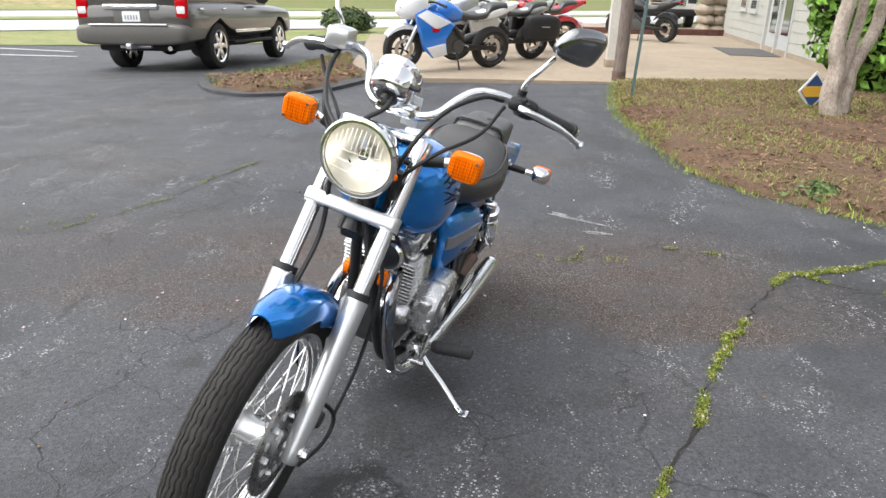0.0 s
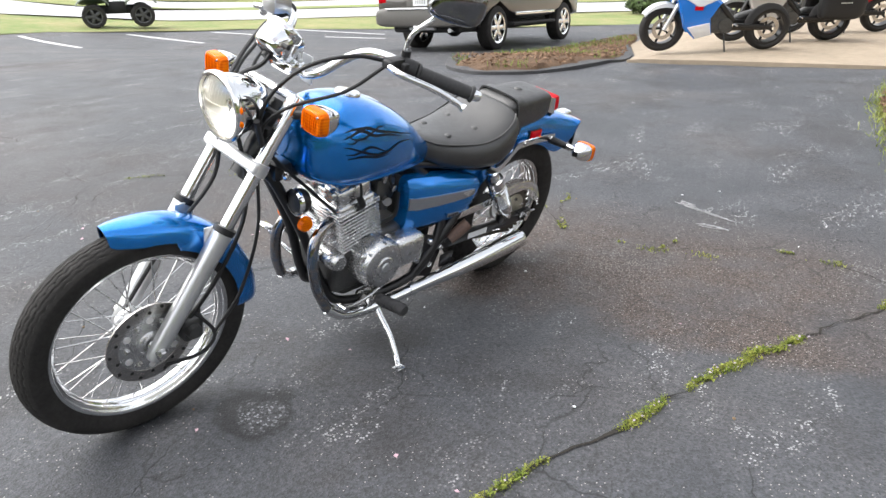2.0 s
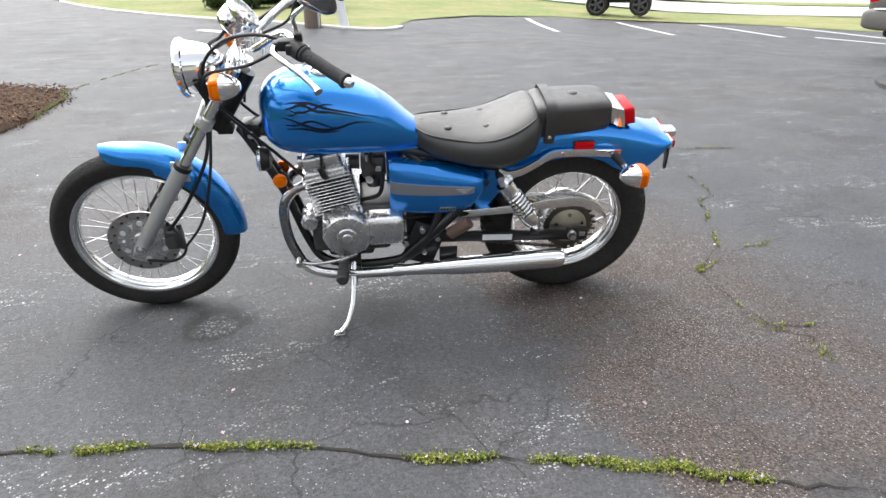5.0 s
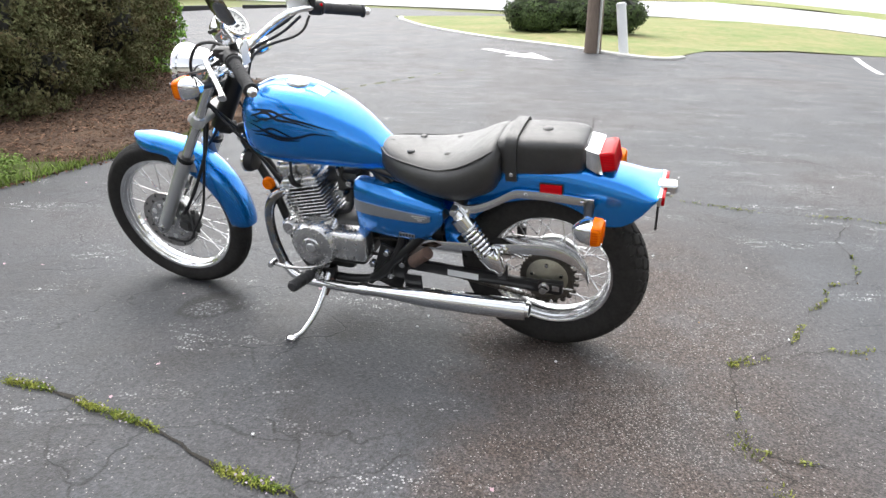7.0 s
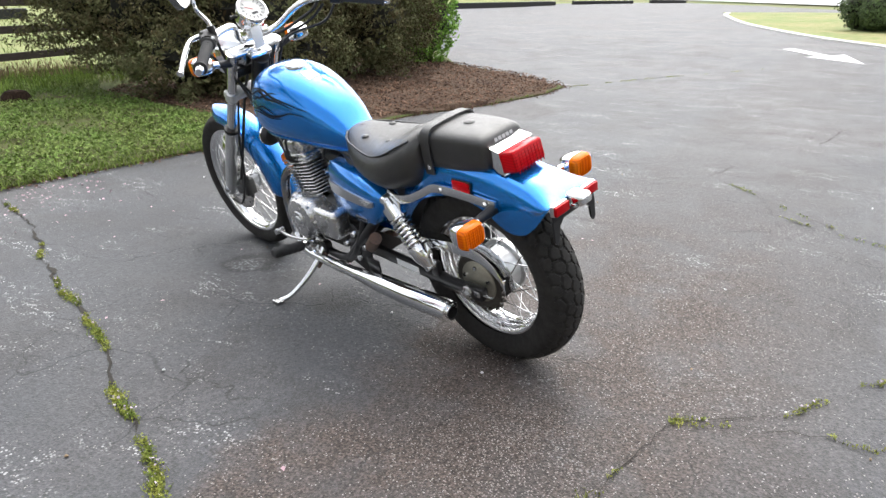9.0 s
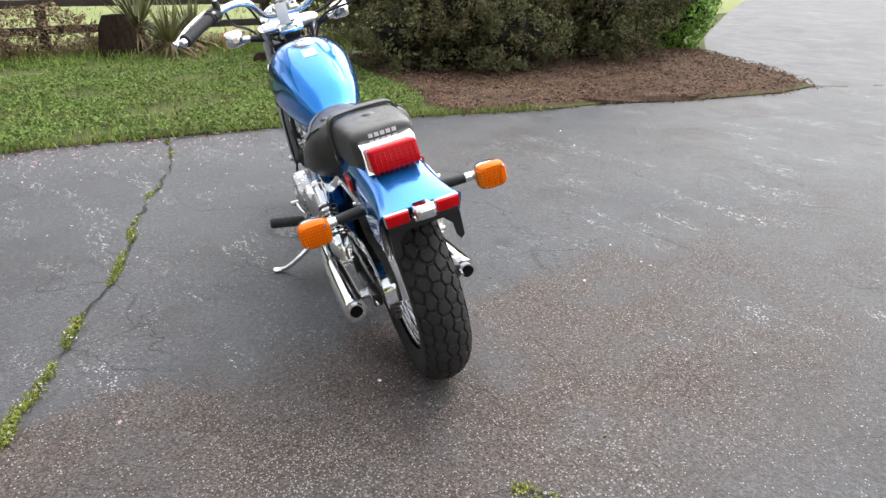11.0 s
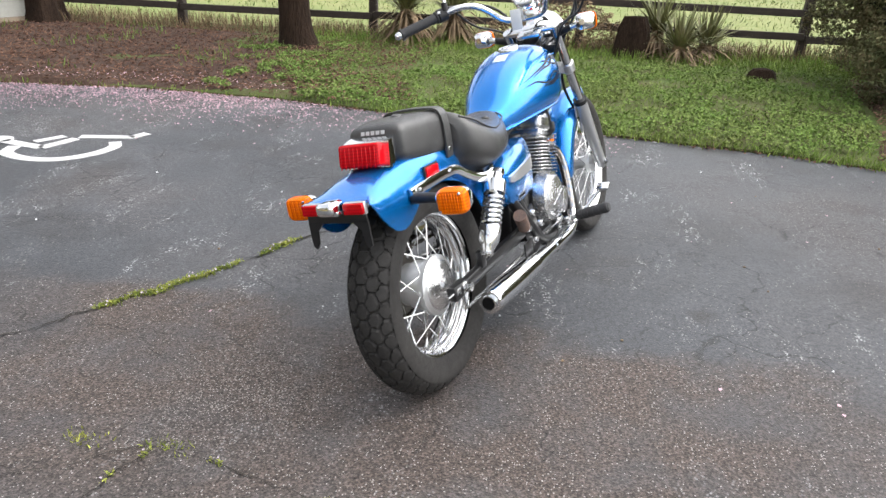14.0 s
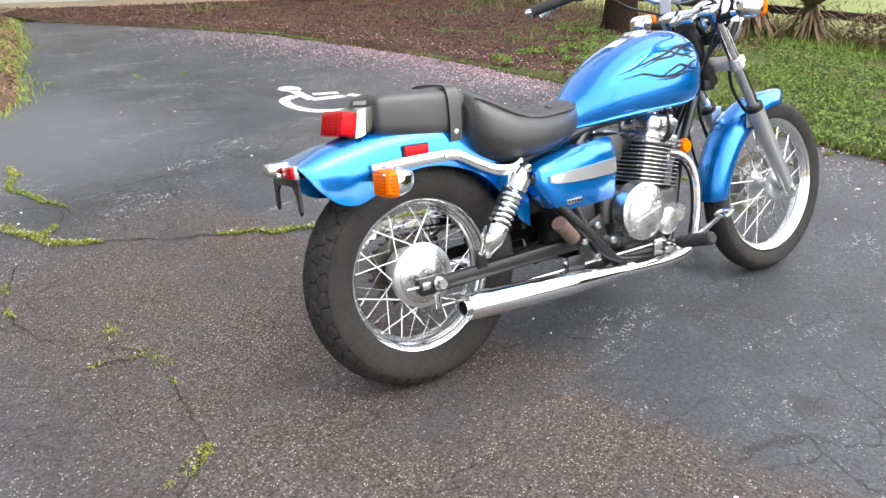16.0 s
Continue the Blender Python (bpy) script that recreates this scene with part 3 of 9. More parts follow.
def glass_mat():
    m = bpy.data.materials.new("clear_glass")
    m.use_nodes = True
    b = m.node_tree.nodes["Principled BSDF"]
    b.inputs["Base Color"].default_value = (0.97, 0.97, 0.96, 1)
    b.inputs["Roughness"].default_value = 0.03
    b.inputs["Transmission Weight"].default_value = 1.0
    b.inputs["IOR"].default_value = 1.12
    t = m.node_tree.nodes.new("ShaderNodeTexWave")
    t.inputs["Scale"].default_value = 32.0
    t.bands_direction = "Y"
    tc = m.node_tree.nodes.new("ShaderNodeTexCoord")
    m.node_tree.links.new(tc.outputs["Object"], t.inputs["Vector"])
    bp = m.node_tree.nodes.new("ShaderNodeBump")
    bp.inputs["Distance"].default_value, bp.inputs["Strength"].default_value = 0.0006, 0.35
    m.node_tree.links.new(t.outputs["Fac"], bp.inputs["Height"])
    m.node_tree.links.new(bp.outputs[0], b.inputs["Normal"])
    return m


GLASS = glass_mat()
LENS_RIB = mat("lens_ribs", (0.92, 0.87, 0.76), 0.25, var=0.1, scale=60)

F = Vector((-0.27, -0.963, 0)).normalized()
LEAN_DEG = 13.5
side0 = Vector((-F.y, F.x, 0))
Lv = side0 * math.cos(radians(LEAN_DEG)) - Vector((0, 0, math.sin(radians(LEAN_DEG))))
Uv = F.cross(Lv)
BIKE_M = Matrix(((F.x, Lv.x, Uv.x, 0.044), (F.y, Lv.y, Uv.y, 2.603), (F.z, Lv.z, Uv.z, 0.0), (0, 0, 0, 1)))
bike = thing("motorcycle", BIKE_M, "bright blue cruiser motorcycle leaning on its side stand", "motorcycle")
# steering: fork, wheel and bars turn about the head's axis
RAKE = radians(32.6)
AXIS = Vector((-math.sin(RAKE), 0, math.cos(RAKE)))
HEAD = Vector((1.105, 0, 0.70))
SM = Matrix.Translation(HEAD) @ Matrix.Rotation(radians(1.6), 4, AXIS) @ Matrix.Translation(-HEAD)
RW, FW = Vector((0.0015, 0.0, 0.2905)), Vector((1.411, 0, 0.296))


def super_ring(x, w, top, zm, bot, e=2.4, n=28, yc=0.0):
    out = []
    for k in range(n):
        a = 2 * math.pi * k / n
        c, s = math.cos(a), math.sin(a)
        y = w * math.copysign(abs(c) ** (2 / e), c)
        z = zm + (top - zm if s > 0 else zm - bot) * math.copysign(abs(s) ** (2 / e), s)
        out.append((x, yc + y, z))
    return out


def loft_x(rows, e=2.4, n=28, steps=5):
    """Rows of x, half width, top, middle, bottom[, centre y]: one smooth skin."""
    return rings([super_ring(*q[:5], e=e, n=n, yc=(q[5] if len(q) > 5 else 0.0)) for q in spline(rows, steps)])


def tread_front(a, v):
    """Depth of the front tyre's wavy grooves; v from -1 to 1 across the tread."""
    if abs(v) > 0.86:
        return 0.0
    k = (v * 4.4 + 0.16 * math.sin(a * 62)) % 1.0
    return 0.0030 if k < 0.22 else 0.0


def tread_rear(a, v):
    """Depth of the rear tyre's grooves: uneven hexagonal blocks with fine sipes."""
    if abs(v) > 0.95:
        return 0.0
    row = v * 2.7
    u = a * 42 / (2 * math.pi)
    best = []
    for j in range(math.floor(row) - 1, math.floor(row) + 3):
        for i in range(math.floor(u) - 1, math.floor(u) + 3):
            k = i % 42
            cx = i + 0.5 * (j % 2) + 0.16 * math.sin(k * 2.4 + j * 1.7) * math.sin(j * 5.1 + 0.4)
            cy = j + 0.14 * math.sin((k % 2) * 3.1 + j)
            best.append((u - cx) ** 2 * 1.25 + (row - cy) ** 2)
    best.sort()
    gap = math.sqrt(best[1]) - math.sqrt(best[0])
    return 0.0058 if gap < 0.15 else 0.0


def tyre(c, radius, half, rim_r, tread, segs):
    """A tyre: rounded crown with cut tread, side walls down to the rim."""
    prof = []
    crown = 48
    for i in range(crown + 1):
        v = -1 + 2 * i / crown
        ang = v * radians(62)
        prof.append((radius - half * 1.05 * (1 - math.cos(ang)), half * math.sin(ang) / math.sin(radians(62)) * 0.98, v))
    r1 = prof[0][0]
    wall = [(r1 - (r1 - rim_r) * f, half * (0.98 + 0.05 * math.sin(math.pi * f)) * (1 - 0.22 * f * f), None) for f in (0.2, 0.45, 0.7, 0.9, 1.0)]
    left = [(r, -y, v) for r, y, v in reversed(wall)]
    full = left + prof + wall
    secs = []
    for k in range(segs):
        a = 2 * math.pi * k / segs
        ring = []
        for r, y, v in full:
            d = tread(a, v) if v is not None else 0.0
            ring.append((c[0] + (r - d) * math.cos(a), c[1] + y, c[2] + (r - d) * math.sin(a)))
        secs.append(ring)
    return rings(secs, closed_ring=False, cap=False, loop=True)


def rim_mesh(c, r_out, half):
    """A rolled rim: lip, shoulder, step and raised spoke bed."""
    outer = [(0.0055, 1.0), (0.007, 0.97), (0.0055, 0.93), (-0.001, 0.90), (-0.004, 0.80), (-0.006, 0.62), (-0.014, 0.50), (-0.016, 0.0)]
    inner = [(-0.022, 0.0), (-0.022, 0.16), (-0.0205, 0.27), (-0.017, 0.34), (-0.0155, 0.42), (-0.0155, 0.52), (-0.013, 0.62), (-0.0085, 0.68), (-0.0065, 0.75), (-0.0065, 0.83), (-0.004, 0.91), (0.001, 0.965)]
    half_loop = [(r_out + a, half * b) for a, b in inner + outer]
    whole = half_loop[:-1] + [(r, -y) for r, y in reversed(half_loop)][:-1]
    return lathe(whole, 96, "Y", c, loop=True)


def spokes(wheel, c, r_hub, r_rim, off, count, m=None):
    """Crossed wire spokes from both hub flanges to the rim, all on one mesh."""
    turn = radians(34)
    base = None
    for side in (1, -1):
        for k in range(count // 2):
            a = 4 * math.pi * k / count + (0 if side > 0 else 2 * math.pi / count)
            lead = turn if k % 2 else -turn
            p = Vector((r_hub * math.cos(a + lead), side * off, r_hub * math.sin(a + lead)))
            q = Vector((r_rim * math.cos(a), side * 0.006, r_rim * math.sin(a)))
            if base is None:
                bm = rod((0, 0, 0), (0, 0, 1), 1.0, 6)
                base = part("spoke", bm, STEEL, wheel)
                ob = base
            else:
                ob = new("spoke", base.data)
                ob.parent = wheel
            d = q - p
            mm = Matrix.Translation(Vector(c) + p) @ d.to_track_quat("Z", "Y").to_matrix().to_4x4() @ Matrix.Diagonal((0.0019, 0.0019, d.length, 1))
            ob.matrix_basis = (m @ mm) if m is not None else mm


# rear wheel
rear_wheel = part("rear_wheel", rim_mesh(RW, 0.190, 0.043), RIM_CHROME, bike, "chromed rim with wire spokes")
part("tyre", tyre(RW, 0.2925, 0.064, 0.193, tread_rear, 504), RUBBER, rear_wheel, "black tyre with chunky block tread")
part("hub", join(lathe([(0.0, -0.055), (0.05, -0.055), (0.075, -0.05), (0.082, -0.045), (0.082, -0.030), (0.070, -0.028), (0.066, 0.02), (0.058, 0.024), (0.058, 0.05), (0.03, 0.055), (0.0, 0.055)], 40, "Y", RW), lathe([(0.0, 0.062), (0.022, 0.062), (0.026, 0.054), (0.0, 0.05)], 28, "Y", RW)), SATIN, rear_wheel, "polished drum hub")
part("brake_panel", lathe([(0.0, -0.074), (0.020, -0.074), (0.024, -0.064), (0.040, -0.061), (0.046, -0.057), (0.064, -0.056), (0.069, -0.052), (0.069, -0.040)], 40, "Y", RW), CAST, rear_wheel, "cast drum brake panel")
spokes(rear_wheel, RW, 0.075, 0.171, 0.036, 36)
sprocket = []
for k in range(38 * 4):
    a = 2 * math.pi * k / (38 * 4)
    r = 0.088 if k % 4 in (0, 1) else 0.083
    sprocket.append((r * math.cos(a), r * math.sin(a)))
part("sprocket", rings([[(RW.x + u, 0.068, RW.z + v) for u, v in sprocket], [(RW.x + u, 0.074, RW.z + v) for u, v in sprocket]]), SPROCKET_STEEL, rear_wheel, "toothed steel sprocket", smooth=False)
part("sprocket_carrier", lathe([(0, 0.09), (0.02, 0.09), (0.035, 0.084), (0.060, 0.080), (0.064, 0.077), (0.064, 0.072), (0.0, 0.072)], 36, "Y", RW), mat("brassy_steel", (0.42, 0.40, 0.33), 0.40, metal=0.75, var=0.15, scale=30), rear_wheel)
for k in range(5):
    a = 2 * math.pi * k / 5 + 0.3
    part("bolt", lathe([(0, 0.004), (0.006, 0.004), (0.0075, 0.0), (0.0075, -0.004)], 6, "Y", (RW.x + 0.047 * math.cos(a), 0.084, RW.z + 0.047 * math.sin(a))), STEEL, rear_wheel, smooth=False)

# front wheel
front_wheel = part("front_wheel", rim_mesh(FW, 0.228, 0.030), RIM_CHROME, bike, "chromed rim with wire spokes", m=SM)
part("tyre", tyre(FW, 0.297, 0.040, 0.231, tread_front, 300), RUBBER, front_wheel, "black ribbed front tyre", m=SM)
part("hub", lathe([(0, -0.06), (0.02, -0.06), (0.045, -0.05), (0.047, -0.035), (0.03, -0.03), (0.025, 0.0), (0.03, 0.025), (0.045, 0.03), (0.05, 0.04), (0.03, 0.05), (0, 0.05)], 32, "Y", FW), SATIN, front_wheel, "polished hub", m=SM)
spokes(front_wheel, FW, 0.042, 0.208, 0.034, 36, SM)
disc_bm = lathe([(0.083, 0.050), (0.113, 0.050), (0.113, 0.055), (0.083, 0.055)], 64, "Y", FW, loop=True)
part("brake_disc", disc_bm, DISC, front_wheel, "worn steel brake disc", m=SM)
part("disc_carrier", lathe([(0.0, 0.062), (0.024, 0.062), (0.030, 0.060), (0.034, 0.055), (0.050, 0.054), (0.058, 0.056), (0.084, 0.0535), (0.084, 0.050), (0.0, 0.048)], 40, "Y", FW), CAST, front_wheel, "grey disc carrier", m=SM)
for k in range(20):
    a = 2 * math.pi * k / 20
    r = 0.091 if k % 2 else 0.104
    part("disc_hole", lathe([(0, 0.0005), (0.0045, 0.0005), (0.0045, -0.0005)], 10, "Y", (FW.x + r * math.cos(a), 0.0553, FW.z + r * math.sin(a))), BLACK_PAINT, front_wheel, m=SM)
for k in range(6):
    a = 2 * math.pi * k / 6
    part("carrier_hole", lathe([(0, 0.0006), (0.0095, 0.0006), (0.0095, -0.001)], 14, "Y", (FW.x + 0.068 * math.cos(a + 0.52), 0.0553, FW.z + 0.068 * math.sin(a + 0.52))), LIGHT_CAST, front_wheel, m=SM)
    part("bolt", lathe([(0, 0.006), (0.006, 0.006), (0.008, 0.0), (0.008, -0.004)], 6, "Y", (FW.x + 0.062 * math.cos(a), 0.058, FW.z + 0.062 * math.sin(a))), STEEL, front_wheel, smooth=False, m=SM)

# fork legs, clamps

def on_fork(y, s, fwd=0.0):
    """A point of the fork leg at side y, s metres up the leg from the axle."""
    return FW + Vector((0, y, 0)) + AXIS * s + Vector((math.cos(RAKE), 0, math.sin(RAKE))) * fwd


for sy in (1, -1):
    y = 0.088 * sy
    leg = part("fork_slider", tube([on_fork(y, -0.030), on_fork(y, -0.02), on_fork(y, 0.03), on_fork(y, 0.22), on_fork(y, 0.315), on_fork(y, 0.332)], [0.014, 0.019, 0.022, 0.024, 0.0255, 0.0265], 20, 3), SATIN, bike, "satin aluminium fork leg", m=SM)
    part("dust_seal", tube([on_fork(y, 0.330), on_fork(y, 0.346)], 0.0275, 18, smooth_path=False), BLACK_PLASTIC, leg, m=SM)
    part("axle_cap", join(lathe([(0, 0.014), (0.010, 0.014), (0.012, 0.0), (0.012, -0.01)], 6, "Y", FW + Vector((0, y + 0.018 * sy, 0))), rod(FW + Vector((0, y - 0.02 * sy, 0)), FW + Vector((0, y + 0.022 * sy, 0)), 0.016, 12)), STEEL, leg, m=SM)
    part("reflector_boss", box(0.03, 0.012, 0.05, tuple(on_fork(y - 0.02 * sy, 0.22, -0.01)), 0.004), SATIN, leg, m=SM)
    part("fork_tube", tube([on_fork(y, 0.335), on_fork(y, 0.66)], 0.0175, 18, smooth_path=False), CHROME, bike, "chromed fork tube", m=SM)
    part("clamp_band", tube([on_fork(y, 0.490), on_fork(y, 0.522)], 0.0235, 18, smooth_path=False), SATIN, bike, m=SM)
    part("upper_fork_cover", tube([on_fork(y, 0.655), on_fork(y, 0.70)], 0.0225, 18, smooth_path=False), CHROME, bike, m=SM)
part("lower_clamp", box(0.048, 0.212, 0.028, (0, 0, 0), 0.006, 3), LIGHT_CAST, bike, "pale alloy lower fork bridge", m=SM @ Matrix.Translation(on_fork(0, 0.506, 0.004)) @ Matrix.Rotation(-RAKE, 4, "Y"))
part("top_clamp", join(box(0.045, 0.20, 0.022, (0, 0, 0), 0.01, 3), box(0.06, 0.09, 0.020, (-0.02, 0, 0), 0.009, 2)), CHROME, bike, "bright top fork bridge", m=SM @ Matrix.Translation(on_fork(0, 0.695)) @ Matrix.Rotation(-RAKE, 4, "Y"))
part("steering_stem", rod(HEAD - AXIS * 0.04, HEAD + AXIS * 0.17, 0.03, 16), BLACK_PAINT, bike)
part("wiring_box", box(0.05, 0.05, 0.035, (1.10, 0, 0.665), 0.008), BLACK_PLASTIC, bike)

# front mudguard
sec = []
for i in range(33):
    a = radians(77 + 104 * i / 32)
    taper = min(1.0, 0.45 + 5.0 * min(i, 32 - i) / 32) if i < 3 or i > 29 else 1.0
    w = 0.060 * (0.80 + 0.20 * math.sin(math.pi * i / 32)) * ((0.52, 0.74, 0.87, 0.95)[i] if i < 4 else 0.85 if i == 32 else 1)
    ro = 0.311 + (0.010 if i < 4 else 0) * (4 - i) / 4
    ring = []
    prof = [(-1.0, -0.052), (-1.0, -0.030), (-0.93, -0.010), (-0.70, 0.006), (-0.35, 0.013), (0, 0.015), (0.35, 0.013), (0.70, 0.006), (0.93, -0.010), (1.0, -0.030), (1.0, -0.052)]
    prof = prof + [(u * 0.955, h - 0.004) for u, h in reversed(prof)]
    for u, h in prof:
        h2 = h if h > -0.03 else -0.03 + (h + 0.03) * (0.25 if i < 10 else 1.0)
        r = ro + h2
        ring.append((FW.x + r * math.cos(a), u * w, FW.z + r * math.sin(a)))
    sec.append(ring)
front_fender = part("front_mudguard", rings(sec), BLUE, bike, "bright blue front mudguard", m=SM)
for sy in (1, -1):
    part("mudguard_stay", join(box(0.05, 0.004, 0.07, (FW.x - 0.165, 0.066 * sy, FW.z + 0.255), 0.0015), rod((FW.x - 0.15, 0.066 * sy, FW.z + 0.24), (FW.x - 0.14, 0.085 * sy, FW.z + 0.235), 0.008)), SATIN, front_fender, m=SM)

# headlight
HL = Vector((1.188, 0.004, 0.857))
hl_tilt = Matrix.Translation(HL) @ Matrix.Rotation(radians(4), 4, "Y") @ Matrix.Scale(0.99, 4)
shell = part("headlight", lathe([(0.0, -0.124), (0.016, -0.122), (0.034, -0.113), (0.050, -0.097), (0.063, -0.072), (0.072, -0.043), (0.078, -0.015), (0.083, -0.012), (0.086, -0.004), (0.086, 0.004), (0.082, 0.009), (0.076, 0.009), (0.0755, 0.0)], 48, "X"), CHROME, bike, "chrome headlight shell", m=SM @ hl_tilt)
part("reflector", lathe([(0.074, -0.001), (0.066, -0.02), (0.045, -0.045), (0.015, -0.06), (0.0, -0.061)], 40, "X"), REFLECTOR, shell, m=SM @ hl_tilt)
dome = lambda y, z: 0.0255 - 4.4 * (y * y + z * z)
for i in range(11):
    y = -0.050 + 0.010 * i
    zt = math.sqrt(max(0.0, 0.070 ** 2 - y * y)) * 0.92
    part("lens_flute", tube([(dome(y, z), y, z) for z in (zt, 0.5 * zt + 0.010, 0.018)], 0.0007, 6, 3), LENS_RIB, shell, m=SM @ hl_tilt)
for i in range(3):
    z = 0.018 - 0.022 * i
    part("lens_band", tube([(dome(y, z), y, z) for y in (-0.055, -0.02, 0.02, 0.055)], 0.0007, 6, 3), LENS_RIB, shell, m=SM @ hl_tilt)
part("bulb_shield", lathe([(0.0, -0.022), (0.012, -0.024), (0.014, -0.030), (0.010, -0.052)], 20, "X"), CHROME, shell, "bright bulb shield", m=SM @ hl_tilt)
lens = part("lens", lathe([(0.0, 0.030), (0.02, 0.0282), (0.038, 0.0235), (0.055, 0.0155), (0.068, 0.0075), (0.0755, 0.002), (0.0755, -0.001), (0.066, 0.0065), (0.053, 0.0145), (0.036, 0.0218), (0.019, 0.026), (0.0, 0.0275)], 40, "X"), GLASS, shell, "fluted clear headlight lens", m=SM @ hl_tilt)
lens.visible_shadow = False
part("aim_screw", ellipsoid((0.0, 0.086, -0.012), (0.005, 0.006, 0.008), 10, 6), AMBER, shell, m=SM @ hl_tilt)
part("headlight_bracket", join(rod((1.145, 0.085, 0.845), (1.12, 0.075, 0.775), 0.008), rod((1.145, -0.085, 0.845), (1.12, -0.075, 0.775), 0.008), rod((1.085, -0.085, 0.85), (1.085, 0.085, 0.85), 0.007), box(0.02, 0.16, 0.03, (1.10, 0, 0.80), 0.006)), BLACK_PLASTIC, bike, m=SM)


def signal(name, c, yaw, m=None, stalk_from=None):
    """A turn signal: chromed shell and amber lens; the lens faces +X turned by yaw."""
    mm = Matrix.Translation(c) @ Matrix.Rotation(yaw, 4, "Z")
    if m is not None:
        mm = m @ mm
    shell_rows = []
    for x, w, h in ((0.0, 0.036, 0.030), (-0.012, 0.036, 0.030), (-0.030, 0.031, 0.026), (-0.045, 0.022, 0.019), (-0.055, 0.010, 0.010)):
        shell_rows.append([(x, w * math.copysign(abs(math.cos(a)) ** 0.55, math.cos(a)), h * math.copysign(abs(math.sin(a)) ** 0.55, math.sin(a))) for a in (2 * math.pi * k / 24 for k in range(24))])
    body = part(name, rings(shell_rows), CHROME, bike, "chrome turn signal with amber lens", m=mm.copy())
    lens_rows = []
    for x, k2 in ((-0.002, 1.04), (0.012, 1.03), (0.020, 0.97), (0.024, 0.85), (0.025, 0.0)):
        lens_rows.append([(x, 0.036 * k2 * math.copysign(abs(math.cos(a)) ** 0.5, math.cos(a)), 0.030 * k2 * math.copysign(abs(math.sin(a)) ** 0.5, math.sin(a))) for a in (2 * math.pi * k / 28 for k in range(28))])
    part("lens", rings(lens_rows), AMBER, body, "amber plastic lens", m=mm.copy())
    for i in range(7):
        part("lens_rib", box(0.003, 0.0025, 0.044, (0.0255, -0.021 + 0.007 * i, 0), 0.001, 1), AMBER, body, m=mm.copy())
    for sy in (1, -1):
        part("screw", lathe([(0, 0.0275), (0.003, 0.0275), (0.0035, 0.024)], 8, "X", (0, 0.026 * sy, 0.020 * sy)), STEEL, body, m=mm.copy())
    if stalk_from is not None:
        a, b = Vector(stalk_from), Vector(c) + Matrix.Rotation(yaw, 3, "Z") @ Vector((-0.02, 0, 0))
        d = b - a
        part("boot", tube([a, a + d * 0.55], [0.015, 0.012], 14, smooth_path=False), BLACK_PLASTIC, body, m=m)
        part("stalk", tube([a + d * 0.5, b], 0.0115, 14, smooth_path=False), CHROME, body, m=m)


signal("front_signal", (1.060, 0.199, 0.876), 0.0, SM, (1.05, 0.085, 0.850))
signal("front_signal", (1.060, -0.199, 0.876), 0.0, SM, (1.05, -0.085, 0.850))

# speedometer
sp = Matrix.Translation((1.004, -0.014, 1.0)) @ Matrix.Rotation(radians(-48), 4, "Y")
speedo = part("speedometer", lathe([(0.0, -0.058), (0.030, -0.058), (0.043, -0.054), (0.049, -0.046), (0.051, -0.030), (0.0515, -0.012), (0.050, -0.008), (0.050, -0.004), (0.0525, 0.0), (0.054, 0.005), (0.054, 0.012), (0.050, 0.017), (0.0445, 0.0175), (0.0445, 0.010)], 48, "Z"), CHROME, bike, "chrome cased speedometer", m=SM @ sp)
part("dial", lathe([(0, 0.011), (0.0445, 0.011), (0.0445, 0.009), (0, 0.009)], 32, "Z"), DIAL, speedo, m=SM @ sp)
for k in range(13):
    a = radians(-140 + 280 * k / 12)
    part("dial_mark", box(0.009, 0.0022, 0.001, (0.034, 0, 0.0122), 0.0), DIAL_INK, speedo, smooth=False, m=SM @ sp @ Matrix.Rotation(a + math.pi, 4, "Z"))
part("needle", box(0.03, 0.002, 0.001, (0.012, 0, 0.0135), 0.0), RED, speedo, smooth=False, m=SM @ sp @ Matrix.Rotation(radians(60), 4, "Z"))
part("odometer_window", box(0.008, 0.022, 0.001, (-0.016, 0, 0.0122), 0.0), DIAL_INK, speedo, smooth=False, m=SM @ sp)
part("case_base", lathe([(0, -0.070), (0.012, -0.070), (0.014, -0.060), (0.026, -0.0595), (0.026, -0.057), (0, -0.057)], 24, "Z"), BLACK_PLASTIC, speedo, "black base with the cable nut", m=SM @ sp)
part("trip_knob", rod((0.02, 0.045, -0.03), (0.02, 0.066, -0.03), 0.006, 12), BLACK_PLASTIC, speedo, m=SM @ sp)
part("speedometer_cable", tube([(1.048, 0.0, 0.968), (1.075, -0.005, 0.94), (1.12, -0.04, 0.90), (1.15, -0.06, 0.80), (1.17, -0.05, 0.65), (1.30, -0.055, 0.50), (1.42, -0.06, 0.33)], 0.0055, 8), BLACK_PLASTIC, bike, m=SM)
part("warning_panel", join(box(0.05, 0.09, 0.03, (1.0, 0, 0.935), 0.008), box(0.03, 0.03, 0.05, (0.985, 0, 0.955), 0.006)), CHROME, bike, m=SM)
for i in range(4):
    part("warning_lamp", ellipsoid((0.985, -0.03 + 0.02 * i, 0.952), (0.006, 0.006, 0.004), 8, 6), (RED, AMBER, BLACK_PLASTIC, WHITE_STICKER)[i], bike, m=SM)

